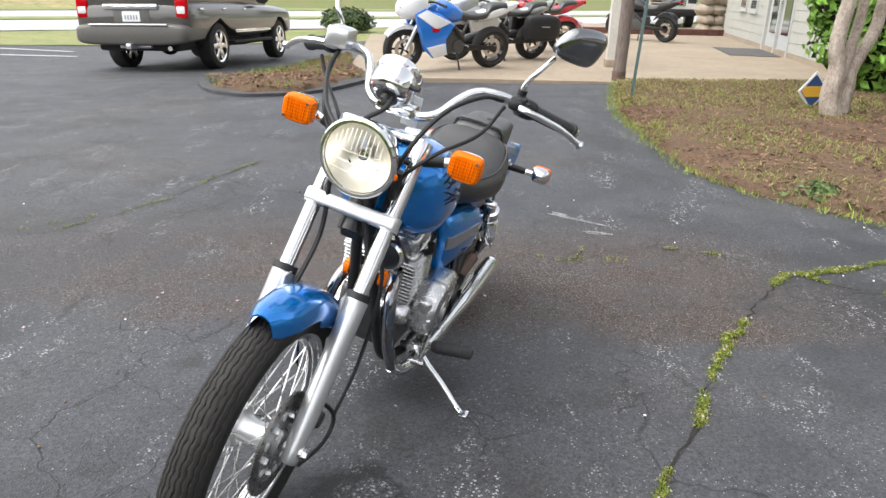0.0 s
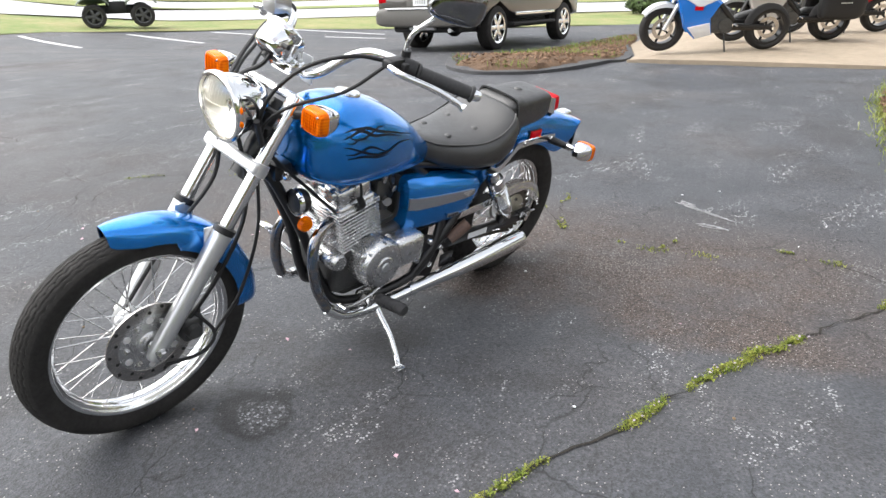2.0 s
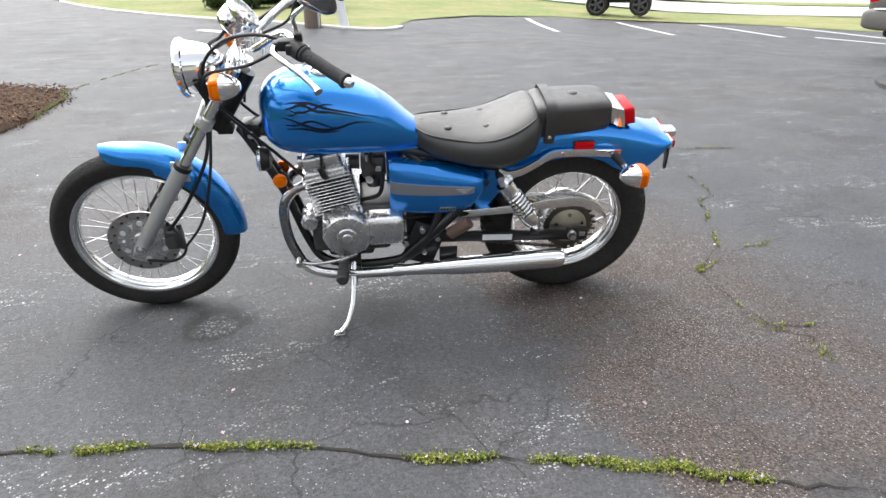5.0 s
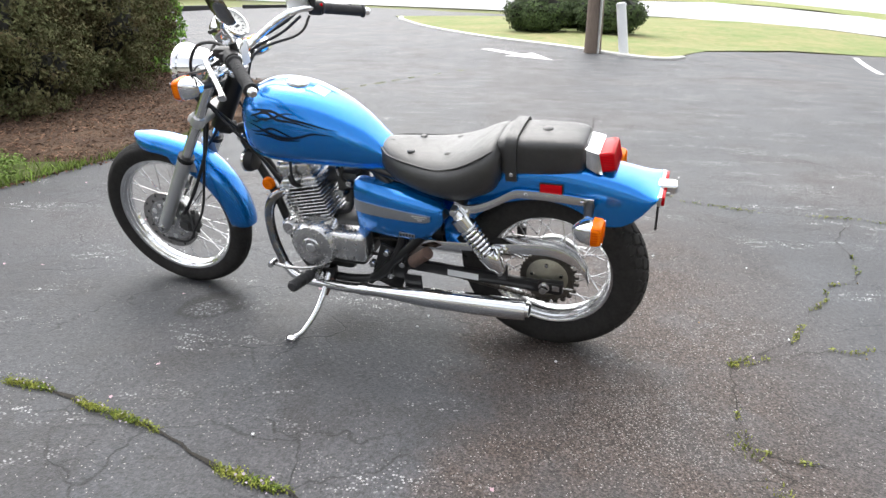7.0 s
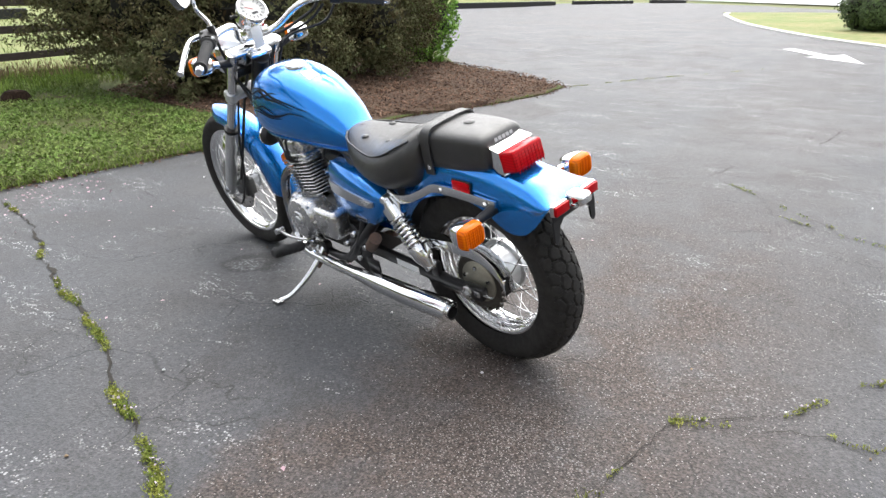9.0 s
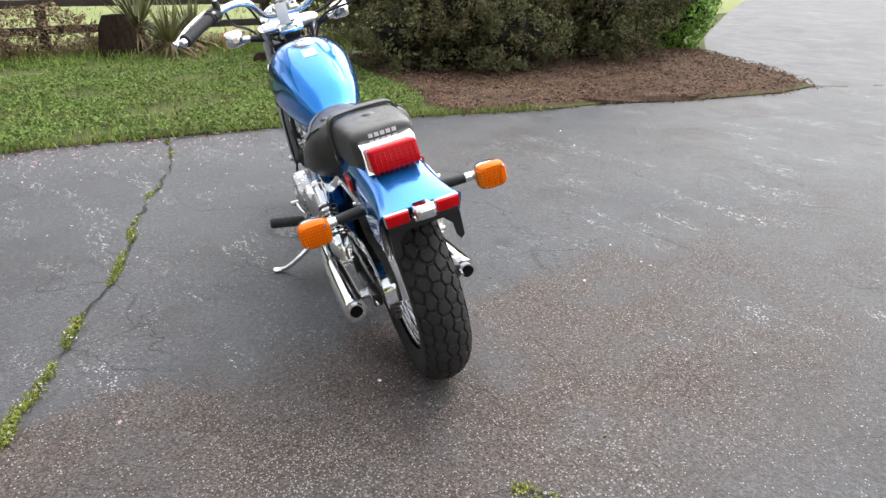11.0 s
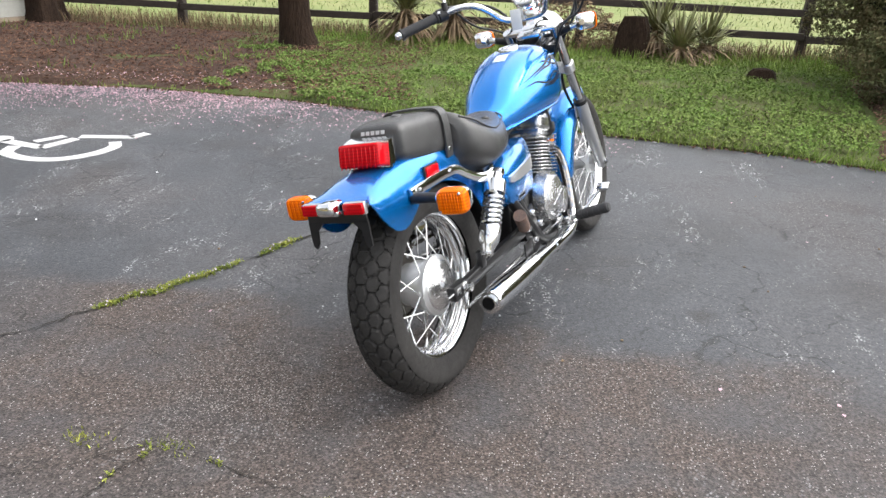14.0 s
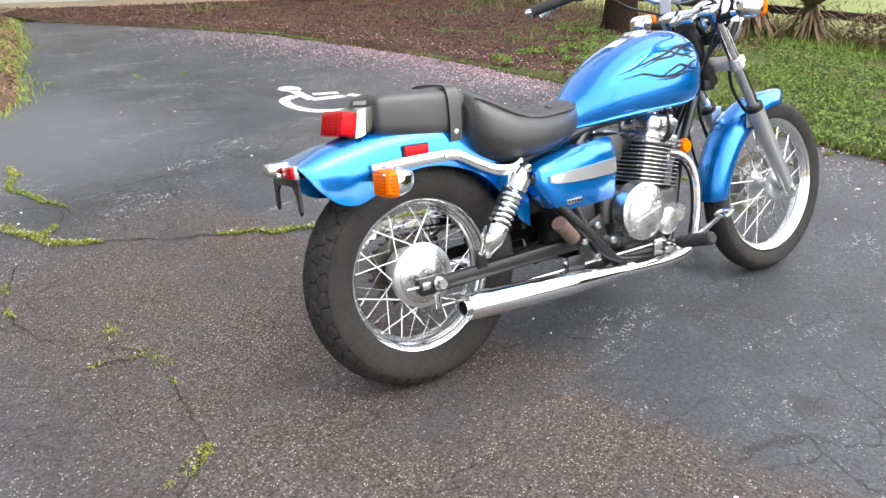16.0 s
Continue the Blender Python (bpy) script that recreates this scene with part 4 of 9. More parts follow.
# handlebar
for sy in (1, -1):
    bar = part("handlebar", tube([(0.985, 0.0, 0.925), (0.985, 0.05 * sy, 0.926), (0.965, 0.085 * sy, 0.94), (0.918, 0.112 * sy, 0.975), (0.880, 0.142 * sy, 0.997), (0.858, 0.19 * sy, 1.001), (0.833, 0.245 * sy, 0.99), (0.775, 0.315 * sy, 0.966), (0.712, 0.372 * sy, 0.945)], 0.0112, 14, 5), CHROME, bike, "chrome pullback handlebar", m=SM)
    g0, g1 = Vector((0.825, 0.264 * sy, 0.984)), Vector((0.722, 0.363 * sy, 0.948))
    gd = (g1 - g0)
    grip = part("grip", tube([g0, g0 + gd * 0.03, g0 + gd * 0.06, g0 + gd * 0.5, g0 + gd * 0.94, g0 + gd * 0.95, g1], [0.022, 0.022, 0.0165, 0.0165, 0.0165, 0.0205, 0.0205], 18, 1, smooth_path=False), GRIP, bar, "black rubber grip", m=SM)
    for i in range(10):
        q = g0 + gd * (0.12 + 0.08 * i)
        part("grip_ring", tube([q, q + gd * 0.035], 0.0174, 16, smooth_path=False), GRIP, bar, m=SM)
    part("bar_end", tube([g1, g1 + gd * 0.10, g1 + gd * 0.14], [0.013, 0.013, 0.009], 16, smooth_path=False), CHROME, bar, m=SM)
    hs = g0 - gd * 0.14
    part("switch_housing", join(tube([hs - gd * 0.12, hs - gd * 0.11, hs + gd * 0.11, hs + gd * 0.13], [0.018, 0.024, 0.024, 0.02], 16, smooth_path=False), box(0.03, 0.03, 0.028, tuple(hs + Vector((0.016, 0, 0.004))), 0.006)), BLACK_PLASTIC, bar, "black switch housing", m=SM)
    part("switch", ellipsoid(tuple(hs + Vector((-0.022, 0, 0.008))), (0.008, 0.007, 0.006), 10, 6), RED if sy < 0 else WHITE_STICKER, bar, m=SM)
    pe = Vector((0.868, 0.235 * sy, 1.0))
    part("lever_perch", join(box(0.05, 0.035, 0.03, tuple(pe), 0.008), box(0.06, 0.06, 0.05, tuple(pe + Vector((0.01, -0.02 * sy, 0.018))), 0.01) if sy < 0 else box(0.03, 0.03, 0.02, tuple(pe + Vector((0.02, 0, 0))), 0.006)), SATIN if sy < 0 else BLACK_PLASTIC, bar, "brake fluid reservoir" if sy < 0 else "clutch lever perch", m=SM)
    l0 = pe + Vector((0.03, 0.01 * sy, -0.002))
    part("lever", tube([l0, l0 + Vector((-0.002, 0.04 * sy, -0.006)), l0 + Vector((-0.06, 0.10 * sy, -0.03)), l0 + Vector((-0.10, 0.14 * sy, -0.055)), l0 + Vector((-0.108, 0.152 * sy, -0.062))], [0.008, 0.0078, 0.008, 0.0078, 0.0115], 12, 5), CHROME, bar, "silver hand lever", m=SM)
    # mirror
    mb, mt = Vector((0.836, 0.232 * sy, 1.008)), Vector((0.806, 0.276 * sy, 1.112))
    mirror = part("mirror", tube([mb, mb + Vector((0.004, 0.004 * sy, 0.035)), mb + Vector((0.006, 0.024 * sy, 0.07)), mt], [0.0085, 0.0065, 0.006, 0.006], 10, 5), CHROME, bike, "chrome mirror on a bent stem", m=SM)
    part("boot", tube([mb - Vector((0, 0, 0.01)), mb + Vector((0.002, 0.002 * sy, 0.02))], 0.0115, 12, smooth_path=False), BLACK_PLASTIC, mirror, m=SM)
    face = Matrix.Translation(mt + Vector((-0.018, 0.046 * sy, 0.038))) @ Matrix.Rotation(radians(46 * sy), 4, "Z") @ Matrix.Rotation(radians(20), 4, "Y")
    outline = [(-0.062, -0.030), (-0.066, -0.012), (-0.058, 0.016), (-0.040, 0.036), (-0.010, 0.043), (0.025, 0.044), (0.052, 0.040), (0.066, 0.026), (0.066, -0.006), (0.060, -0.028), (0.045, -0.040), (0.010, -0.043), (-0.030, -0.041)]
    outline = [(1.0 * u, 1.0 * v * (1.0 + 3.0 * u if v < 0 else 1.0)) for u, v in outline]
    outline = [tuple(q) for q in spline(outline + [outline[0]], 3)[:-1]]
    secs2 = [[(x, s2 * u * sy, s2 * v) for u, v in outline] for x, s2 in ((-0.006, 0.955), (-0.009, 0.99), (0.0, 1.0), (0.012, 0.90), (0.020, 0.65), (0.023, 0.2))]
    part("shell", rings(secs2), GROUND_TONED_CHROME, mirror, "chrome mirror back, darkened as if reflecting the ground", m=SM @ face)
    part("glass", rings([[(-0.0075, 0.95 * u * sy, 0.95 * v) for u, v in outline], [(-0.0062, 0.95 * u * sy, 0.95 * v) for u, v in outline]]), MIRROR, mirror, "dark mirror glass", smooth=False, m=SM @ face)

for pts, r in (([(0.87, 0.20, 0.995), (0.95, 0.17, 1.005), (1.05, 0.12, 0.97), (1.12, 0.08, 0.88), (1.10, 0.06, 0.76), (0.95, 0.07, 0.60), (0.80, 0.10, 0.45)], 0.005),
               ([(0.88, 0.21, 0.985), (0.98, 0.19, 0.93), (1.10, 0.13, 0.885), (1.12, 0.07, 0.80), (1.02, 0.03, 0.66)], 0.0045),
               ([(0.89, -0.21, 0.985), (0.94, -0.205, 0.95), (1.04, -0.15, 0.90), (1.13, -0.06, 0.86), (1.14, 0.02, 0.74), (1.16, 0.07, 0.60), (1.24, 0.082, 0.45), (1.33, 0.075, 0.33)], 0.0058),
               ([(0.88, -0.22, 0.97), (0.95, -0.20, 0.92), (1.06, -0.13, 0.86), (1.06, -0.04, 0.74), (0.90, -0.03, 0.60)], 0.0048),
               ([(0.87, -0.26, 0.96), (0.90, -0.22, 0.91), (1.02, -0.12, 0.87), (1.04, -0.05, 0.72)], 0.0045),
               ([(1.31, 0.07, 0.36), (1.27, 0.11, 0.30), (1.31, 0.115, 0.255), (1.40, 0.10, 0.25)], 0.005),
               ([(1.13, 0.075, 0.70), (1.15, 0.11, 0.56), (1.20, 0.115, 0.40), (1.27, 0.11, 0.30)], 0.0045)):
    part("cable", tube(pts, r, 8), BLACK_PLASTIC, bike, m=SM)
part("brake_caliper", join(box(0.055, 0.05, 0.075, (FW.x - 0.10, 0.062, FW.z + 0.015), 0.012, 3), tube([(FW.x - 0.095, 0.08, FW.z + 0.015), (FW.x - 0.095, 0.10, FW.z + 0.015)], [0.022, 0.018], 16, smooth_path=False), rod((FW.x - 0.12, 0.065, FW.z - 0.03), (FW.x - 0.12, 0.065, FW.z + 0.065), 0.008)), DARK_CAST, bike, "dark cast brake caliper", m=SM)

part("key_tag", box(0.003, 0.040, 0.070, (0.955, 0.02, 0.925), 0.0008, m=Matrix.Identity(4)), WHITE_STICKER, bike, "white paper tag on the key", m=SM)

# fuel tank
TANK_E = 2.55
tank_rows = [(0.990, 0.010, 0.752, 0.71, 0.682), (0.981, 0.062, 0.785, 0.705, 0.652), (0.955, 0.106, 0.815, 0.698, 0.628), (0.91, 0.134, 0.835, 0.693, 0.610), (0.85, 0.144, 0.840, 0.690, 0.602), (0.77, 0.139, 0.828, 0.686, 0.598), (0.68, 0.121, 0.792, 0.674, 0.592), (0.60, 0.098, 0.742, 0.657, 0.587), (0.53, 0.068, 0.680, 0.635, 0.583), (0.49, 0.050, 0.650, 0.620, 0.583), (0.475, 0.012, 0.625, 0.612, 0.595)]
tank = part("fuel_tank", loft_x(tank_rows, e=TANK_E, n=48, steps=6), BLUE, bike, "bright blue teardrop fuel tank")


def tank_at(x):
    """Half width, top, middle and bottom of the tank at x."""
    r = sorted(tank_rows)
    xs = [q[0] for q in r]
    return [float(np.interp(x, xs, [q[i] for q in r])) for i in (1, 2, 3, 4)]


part("filler_cap", lathe([(0, 0.011), (0.012, 0.0108), (0.026, 0.0095), (0.029, 0.008), (0.032, 0.0085), (0.035, 0.005), (0.036, 0.0), (0.036, -0.012)], 32, "Z"), mat("blue_white_cap", (0.80, 0.82, 0.84), 0.08, metal=1.0, var=0.03, scale=20), tank, "chrome filler cap", m=Matrix.Translation((0.800, 0, 0.8335)) @ Matrix.Rotation(radians(-9), 4, "Y"))
part("warning_sticker", box(0.048, 0.044, 0.0012, (0, 0, 0), 0.0), STICKER_PALE, tank, "pale blue-white sticker", smooth=False, m=Matrix.Translation((0.724, 0.0, 0.8115)) @ Matrix.Rotation(radians(-21), 4, "Y"))


def tank_decal(sy, pts, width):
    """A tapering black flame stroke hugging the tank's flank, through (x, z) points."""
    vs, fs = [], []
    line = spline(pts, 6)
    n = len(line) - 1
    for i, (x, zc) in enumerate(line):
        half = 0.8 * width * math.sin(math.pi * min(1, i / n * 0.94 + 0.04)) ** 0.8
        w, top, zm, bot = tank_at(x)
        for s in (-1, 1):
            z = zc + s * half
            up = (z - zm) / (top - zm) if z > zm else (zm - z) / (zm - bot)
            y = w * max(0.05, 1 - min(0.98, abs(up)) ** TANK_E) ** (1 / TANK_E) + 0.0036
            vs.append((x, sy * y, z))
        if i:
            a = 2 * i
            fs.append((a - 2, a - 1, a + 1, a) if sy > 0 else (a, a + 1, a - 1, a - 2))
    ob = mesh_of("decal", vs, fs, BLACK_DECAL, tank, True)
    ob["label"] = "black flame decal"


FLAMES = (([(0.905, 0.783), (0.87, 0.788), (0.83, 0.786), (0.79, 0.772), (0.72, 0.752), (0.63, 0.724)], 0.0042),
          ([(0.907, 0.768), (0.885, 0.774), (0.85, 0.783), (0.81, 0.764), (0.76, 0.757), (0.69, 0.735)], 0.0046),
          ([(0.90, 0.776), (0.87, 0.763), (0.83, 0.768), (0.79, 0.780), (0.76, 0.778)], 0.0032),
          ([(0.91, 0.748), (0.885, 0.742), (0.85, 0.728), (0.80, 0.711), (0.75, 0.712), (0.70, 0.722), (0.64, 0.712)], 0.0044),
          ([(0.905, 0.727), (0.875, 0.726), (0.83, 0.738), (0.79, 0.724), (0.755, 0.707)], 0.0036),
          ([(0.90, 0.715), (0.85, 0.716), (0.80, 0.704), (0.74, 0.702)], 0.0034),
          ([(0.90, 0.757), (0.88, 0.755), (0.86, 0.765), (0.83, 0.756)], 0.0028))
for sy in (1, -1):
    for pts, width in FLAMES:
        tank_decal(sy, pts, width)
for sy in (1, -1):
    seam = []
    for x in (0.965, 0.93, 0.88, 0.82, 0.75, 0.68, 0.61, 0.55, 0.50):
        w, top, zm, bot = tank_at(x)
        seam.append((x, sy * (0.83 * w + 0.002), zm - 0.70 * (zm - bot)))
    part("seam_flange", tube(seam, 0.0045, 8, 3), BLUE, tank)
part("mount_bolt", lathe([(0, 0.012), (0.008, 0.012), (0.012, 0.004), (0.012, -0.01)], 14, "Y", (1.02, 0.045, 0.655)), STEEL, bike)
part("tank_bracket", box(0.06, 0.07, 0.05, (1.02, 0, 0.660), 0.012), BLACK_PAINT, bike)

# seats
seat = part("rider_seat", loft_x([(0.530, 0.03, 0.665, 0.625, 0.598), (0.515, 0.062, 0.672, 0.62, 0.588), (0.465, 0.098, 0.668, 0.608, 0.566), (0.40, 0.128, 0.664, 0.600, 0.553), (0.32, 0.150, 0.668, 0.598, 0.540), (0.25, 0.157, 0.688, 0.608, 0.534), (0.19, 0.148, 0.718, 0.630, 0.552), (0.155, 0.132, 0.728, 0.65, 0.572), (0.135, 0.105, 0.712, 0.66, 0.61)], e=2.7, n=44, steps=5), LEATHER, bike, "black buttoned vinyl rider seat")
for bx, by, bz in ((0.42, 0.055, 0.666), (0.42, -0.055, 0.666), (0.30, 0.06, 0.671), (0.30, -0.06, 0.671), (0.50, 0.0, 0.671)):
    part("button", ellipsoid((bx, by, bz - 0.004), (0.012, 0.012, 0.006), 14, 8), LEATHER, seat)
for sy in (1, -1):
    part("piping", tube([(0.522, 0.045 * sy, 0.662), (0.48, 0.083 * sy, 0.653), (0.40, 0.110 * sy, 0.646), (0.32, 0.129 * sy, 0.645), (0.25, 0.137 * sy, 0.663), (0.19, 0.130 * sy, 0.692), (0.155, 0.108 * sy, 0.709)], 0.0032, 8), LEATHER, seat)
pillion = part("pillion_seat", loft_x([(0.155, 0.068, 0.715, 0.665, 0.625), (0.14, 0.084, 0.735, 0.68, 0.616), (0.09, 0.088, 0.740, 0.69, 0.616), (0.0, 0.086, 0.743, 0.695, 0.622), (-0.065, 0.080, 0.742, 0.70, 0.634), (-0.09, 0.073, 0.733, 0.70, 0.645), (-0.097, 0.045, 0.715, 0.69, 0.66)], e=4.2, n=44, steps=4), LEATHER, bike, "black vinyl pillion seat")
part("button", ellipsoid((0.02, 0, 0.742), (0.016, 0.016, 0.006), 14, 8), LEATHER, pillion)
strap_pts = [(0.105, 0.089, 0.615), (0.105, 0.092, 0.66), (0.105, 0.090, 0.715), (0.105, 0.075, 0.740), (0.105, 0.035, 0.745), (0.105, -0.035, 0.745), (0.105, -0.075, 0.740), (0.105, -0.090, 0.715), (0.105, -0.092, 0.66), (0.105, -0.089, 0.615)]
ssec = []
for q in spline(strap_pts, 4):
    out = Vector((0, q[1], q[2] - 0.68)).normalized() * 0.003
    c = Vector(q)
    ssec.append([c + Vector((0.016, 0, 0)) - out, c + Vector((0.016, 0, 0)) + out, c + Vector((-0.016, 0, 0)) + out, c + Vector((-0.016, 0, 0)) - out])
part("strap", rings(ssec), LEATHER, pillion, "black grab strap across the pillion")
for sy in (1, -1):
    part("strap_stud", lathe([(0, 0.004), (0.006, 0.003), (0.008, 0.0)], 14, "Y", (0.105, 0.0915 * sy, 0.635)) if sy > 0 else lathe([(0, -0.004), (0.006, -0.003), (0.008, 0.0)], 14, "Y", (0.105, -0.0915, 0.635)), CHROME, pillion)
for i in range(5):
    part("pale_mark", box(0.001, 0.0105, 0.0095, (-0.0962, 0.029 - 0.0145 * i, 0.7225), 0.0, m=Matrix.Rotation(radians(20), 4, "Y")), LETTER_GREY, pillion, "plain pale lettering bar", smooth=False)

# rear mudguard with ducktail
def fender_ring(x, w, top, bot, lip=0.012, t=0.004):
    prof = [(-1, 0), (-1.0, 0.28), (-0.985, 0.46), (-0.95, 0.62), (-0.89, 0.755), (-0.80, 0.86), (-0.66, 0.935), (-0.45, 0.982), (-0.2, 1.0)]
    prof = prof + [(0, 1.0)] + [(-u, v) for u, v in reversed(prof)]
    o = [(x, u * w, bot + (top - bot) * v) for u, v in prof]
    i = [(x, u * (w - t), bot + (top - bot - t) * v) for u, v in reversed(prof)]
    return o + i


fr = [(0.325, 0.070, 0.56, 0.36), (0.29, 0.078, 0.595, 0.385), (0.24, 0.084, 0.625, 0.452), (0.17, 0.088, 0.648, 0.520), (0.08, 0.090, 0.660, 0.555), (0.0, 0.090, 0.663, 0.562), (-0.075, 0.090, 0.660, 0.545), (-0.125, 0.091, 0.653, 0.516), (-0.17, 0.093, 0.645, 0.502), (-0.215, 0.095, 0.635, 0.512), (-0.255, 0.097, 0.622, 0.545), (-0.282, 0.097, 0.613, 0.580), (-0.298, 0.095, 0.607, 0.600)]
rear_fender = part("rear_mudguard", rings([fender_ring(*q) for q in spline(fr, 4)]), BLUE, bike, "bright blue ducktail rear mudguard")
for sy in (1, -1):
    part("side_reflector", join(box(0.062, 0.010, 0.027, (-0.010, 0.094 * sy, 0.603), 0.003)), RED, rear_fender, "red side reflector")
    part("reflector_frame", box(0.068, 0.006, 0.033, (-0.010, 0.0915 * sy, 0.603), 0.002), BLACK_PLASTIC, rear_fender)
    # chrome fender rail
    rsec = []
    for q in spline([(0.265, 0.128, 0.540), (0.235, 0.128, 0.528), (0.19, 0.120, 0.533), (0.14, 0.112, 0.556), (0.095, 0.105, 0.580), (0.055, 0.102, 0.583), (-0.03, 0.100, 0.581), (-0.10, 0.098, 0.576), (-0.13, 0.097, 0.574)], 4):
        h = 0.0125
        rsec.append([(q[0], sy * (q[1] - 0.004), q[2] - h), (q[0], sy * (q[1] + 0.003), q[2] - h), (q[0], sy * (q[1] + 0.006), q[2]), (q[0], sy * (q[1] + 0.003), q[2] + h), (q[0], sy * (q[1] - 0.004), q[2] + h)])
    rail = part("fender_rail", rings(rsec), CHROME, bike, "chrome mudguard rail")
    for px, pz in ((0.20, 0.531), (0.06, 0.583), (-0.10, 0.576)):
        part("bolt", lathe([(0, 0.006), (0.005, 0.006), (0.007, 0.0)], 8, "Y", (px, 0.106, pz)) if sy > 0 else lathe([(0, -0.006), (0.005, -0.006), (0.007, 0.0)], 8, "Y", (px, -0.106, pz)), STEEL, rail)
    signal("rear_signal", (-0.150, 0.222 * sy, 0.560), math.pi, None, (-0.118, 0.095 * sy, 0.562))

# tail lamp and plate carrier
tsec = []
for x, w, top, bot in ((-0.088, 0.040, 0.702, 0.672), (-0.101, 0.060, 0.717, 0.662), (-0.123, 0.065, 0.712, 0.652), (-0.145, 0.065, 0.707, 0.647)):
    tsec.append([(x + (0.012 * (z > 0)), w * u, (top if z > 0 else bot)) for u, z in ((-0.9, -1), (-1, -0.5), (-1, 0.5), (-0.86, 1), (0, 1.0), (0.86, 1), (1, 0.5), (1, -0.5), (0.9, -1), (0, -1))])
tail = part("tail_lamp", rings(tsec), CHROME, bike, "chrome tail lamp housing")
part("lens", join(box(0.050, 0.116, 0.056, (-0.151, 0, 0.679), 0.008, 3, m=Matrix.Rotation(radians(12), 4, "Y"))), RED, tail, "red tail lamp lens")
for i in range(9):
    part("lens_rib", box(0.003, 0.003, 0.050, (-0.1765, -0.048 + 0.012 * i, 0.678), 0.001, 1, m=Matrix.Rotation(radians(12), 4, "Y")), RED, tail)
part("lamp_seal", box(0.012, 0.128, 0.014, (-0.133, 0, 0.651), 0.003), BLACK_PLASTIC, tail)
plate = part("plate_carrier", join(box(0.006, 0.165, 0.020, (-0.298, 0, 0.568), 0.002), box(0.07, 0.06, 0.012, (-0.265, 0, 0.578), 0.003)), BLACK_PAINT, bike, "black number plate carrier")
for sy in (1, -1):
    part("carrier_leg", rings([[(-0.295, sy * u, v) for u, v in ((0.083, 0.562), (0.083, 0.505), (0.074, 0.497), (0.066, 0.508), (0.062, 0.54), (0.045, 0.556), (0.045, 0.562))], [(-0.301, sy * u, v) for u, v in ((0.083, 0.562), (0.083, 0.505), (0.074, 0.497), (0.066, 0.508), (0.062, 0.54), (0.045, 0.556), (0.045, 0.562))]]), BLACK_PAINT, plate, smooth=False)
    part("reflector", box(0.016, 0.052, 0.025, (-0.306, 0.058 * sy, 0.592), 0.003), RED, plate, "red rear reflector")
    part("reflector_holder", box(0.012, 0.056, 0.029, (-0.300, 0.058 * sy, 0.592), 0.003), SATIN, plate)
part("plate_lamp", join(box(0.055, 0.046, 0.030, (-0.315, 0, 0.598), 0.010, 3), box(0.03, 0.052, 0.012, (-0.310, 0, 0.585), 0.004)), CHROME, plate, "chrome plate lamp")

# side covers
for sy in (1, -1):
    secs3 = []
    for x, y0, y1, top, bot in ((0.612, 0.055, 0.080, 0.545, 0.412), (0.607, 0.055, 0.102, 0.560, 0.394), (0.590, 0.055, 0.112, 0.566, 0.388), (0.50, 0.055, 0.126, 0.556, 0.386), (0.42, 0.06, 0.136, 0.545, 0.388), (0.375, 0.065, 0.139, 0.538, 0.396), (0.345, 0.07, 0.139, 0.532, 0.418), (0.318, 0.08, 0.136, 0.524, 0.452), (0.308, 0.09, 0.126, 0.514, 0.470)):
        m3 = (top + bot) / 2
        h3 = (top - bot) / 2
        secs3.append([(x, sy * (y0 + (y1 - y0) * u), m3 + h3 * v) for u, v in ((0, -1), (0.55, -1), (0.85, -0.92), (0.97, -0.7), (1.0, -0.3), (1.0, 0.15), (0.97, 0.5), (0.86, 0.82), (0.62, 1), (0, 1))])
    cover = part("side_cover", rings(secs3), BLUE, bike, "blue side cover with silver stripe")
    stripe = []
    for x, y1, top, bot in ((0.606, 0.1025, 0.508, 0.468), (0.575, 0.1135, 0.506, 0.466), (0.50, 0.1255, 0.502, 0.466), (0.42, 0.1345, 0.499, 0.468), (0.365, 0.1400, 0.497, 0.472), (0.342, 0.1395, 0.494, 0.478)):
        stripe.append([(x, sy * (y1 - 0.004), bot), (x, sy * (y1 + 0.0052), bot), (x, sy * (y1 + 0.0052), top), (x, sy * (y1 - 0.004), top)])
    part("stripe", rings(stripe), GREY_DECAL if sy > 0 else SATIN, cover, "silver stripe")
    part("wing_badge", join(box(0.05, 0.002, 0.004, (0.375, 0.1450 * sy, 0.492), 0.001), box(0.035, 0.002, 0.004, (0.375, 0.1450 * sy, 0.486), 0.001), box(0.016, 0.002, 0.006, (0.375, 0.1450 * sy, 0.480), 0.001)), SATIN, cover, "small winged metal badge")
    part("maker_badge", box(0.052, 0.003, 0.013, (0.425, 0.1362 * sy, 0.418), 0.001, m=Matrix.Rotation(radians(-4), 4, "Y")), GREY_DECAL, cover, "small silver badge with plain bars")
    for i in range(5):
        part("badge_bar", box(0.006, 0.002, 0.007, (0.425 - 0.020 + 0.010 * i, 0.1380 * sy, 0.418), 0.0, m=Matrix.Rotation(radians(-4), 4, "Y")), BLACK_DECAL, cover, smooth=False)

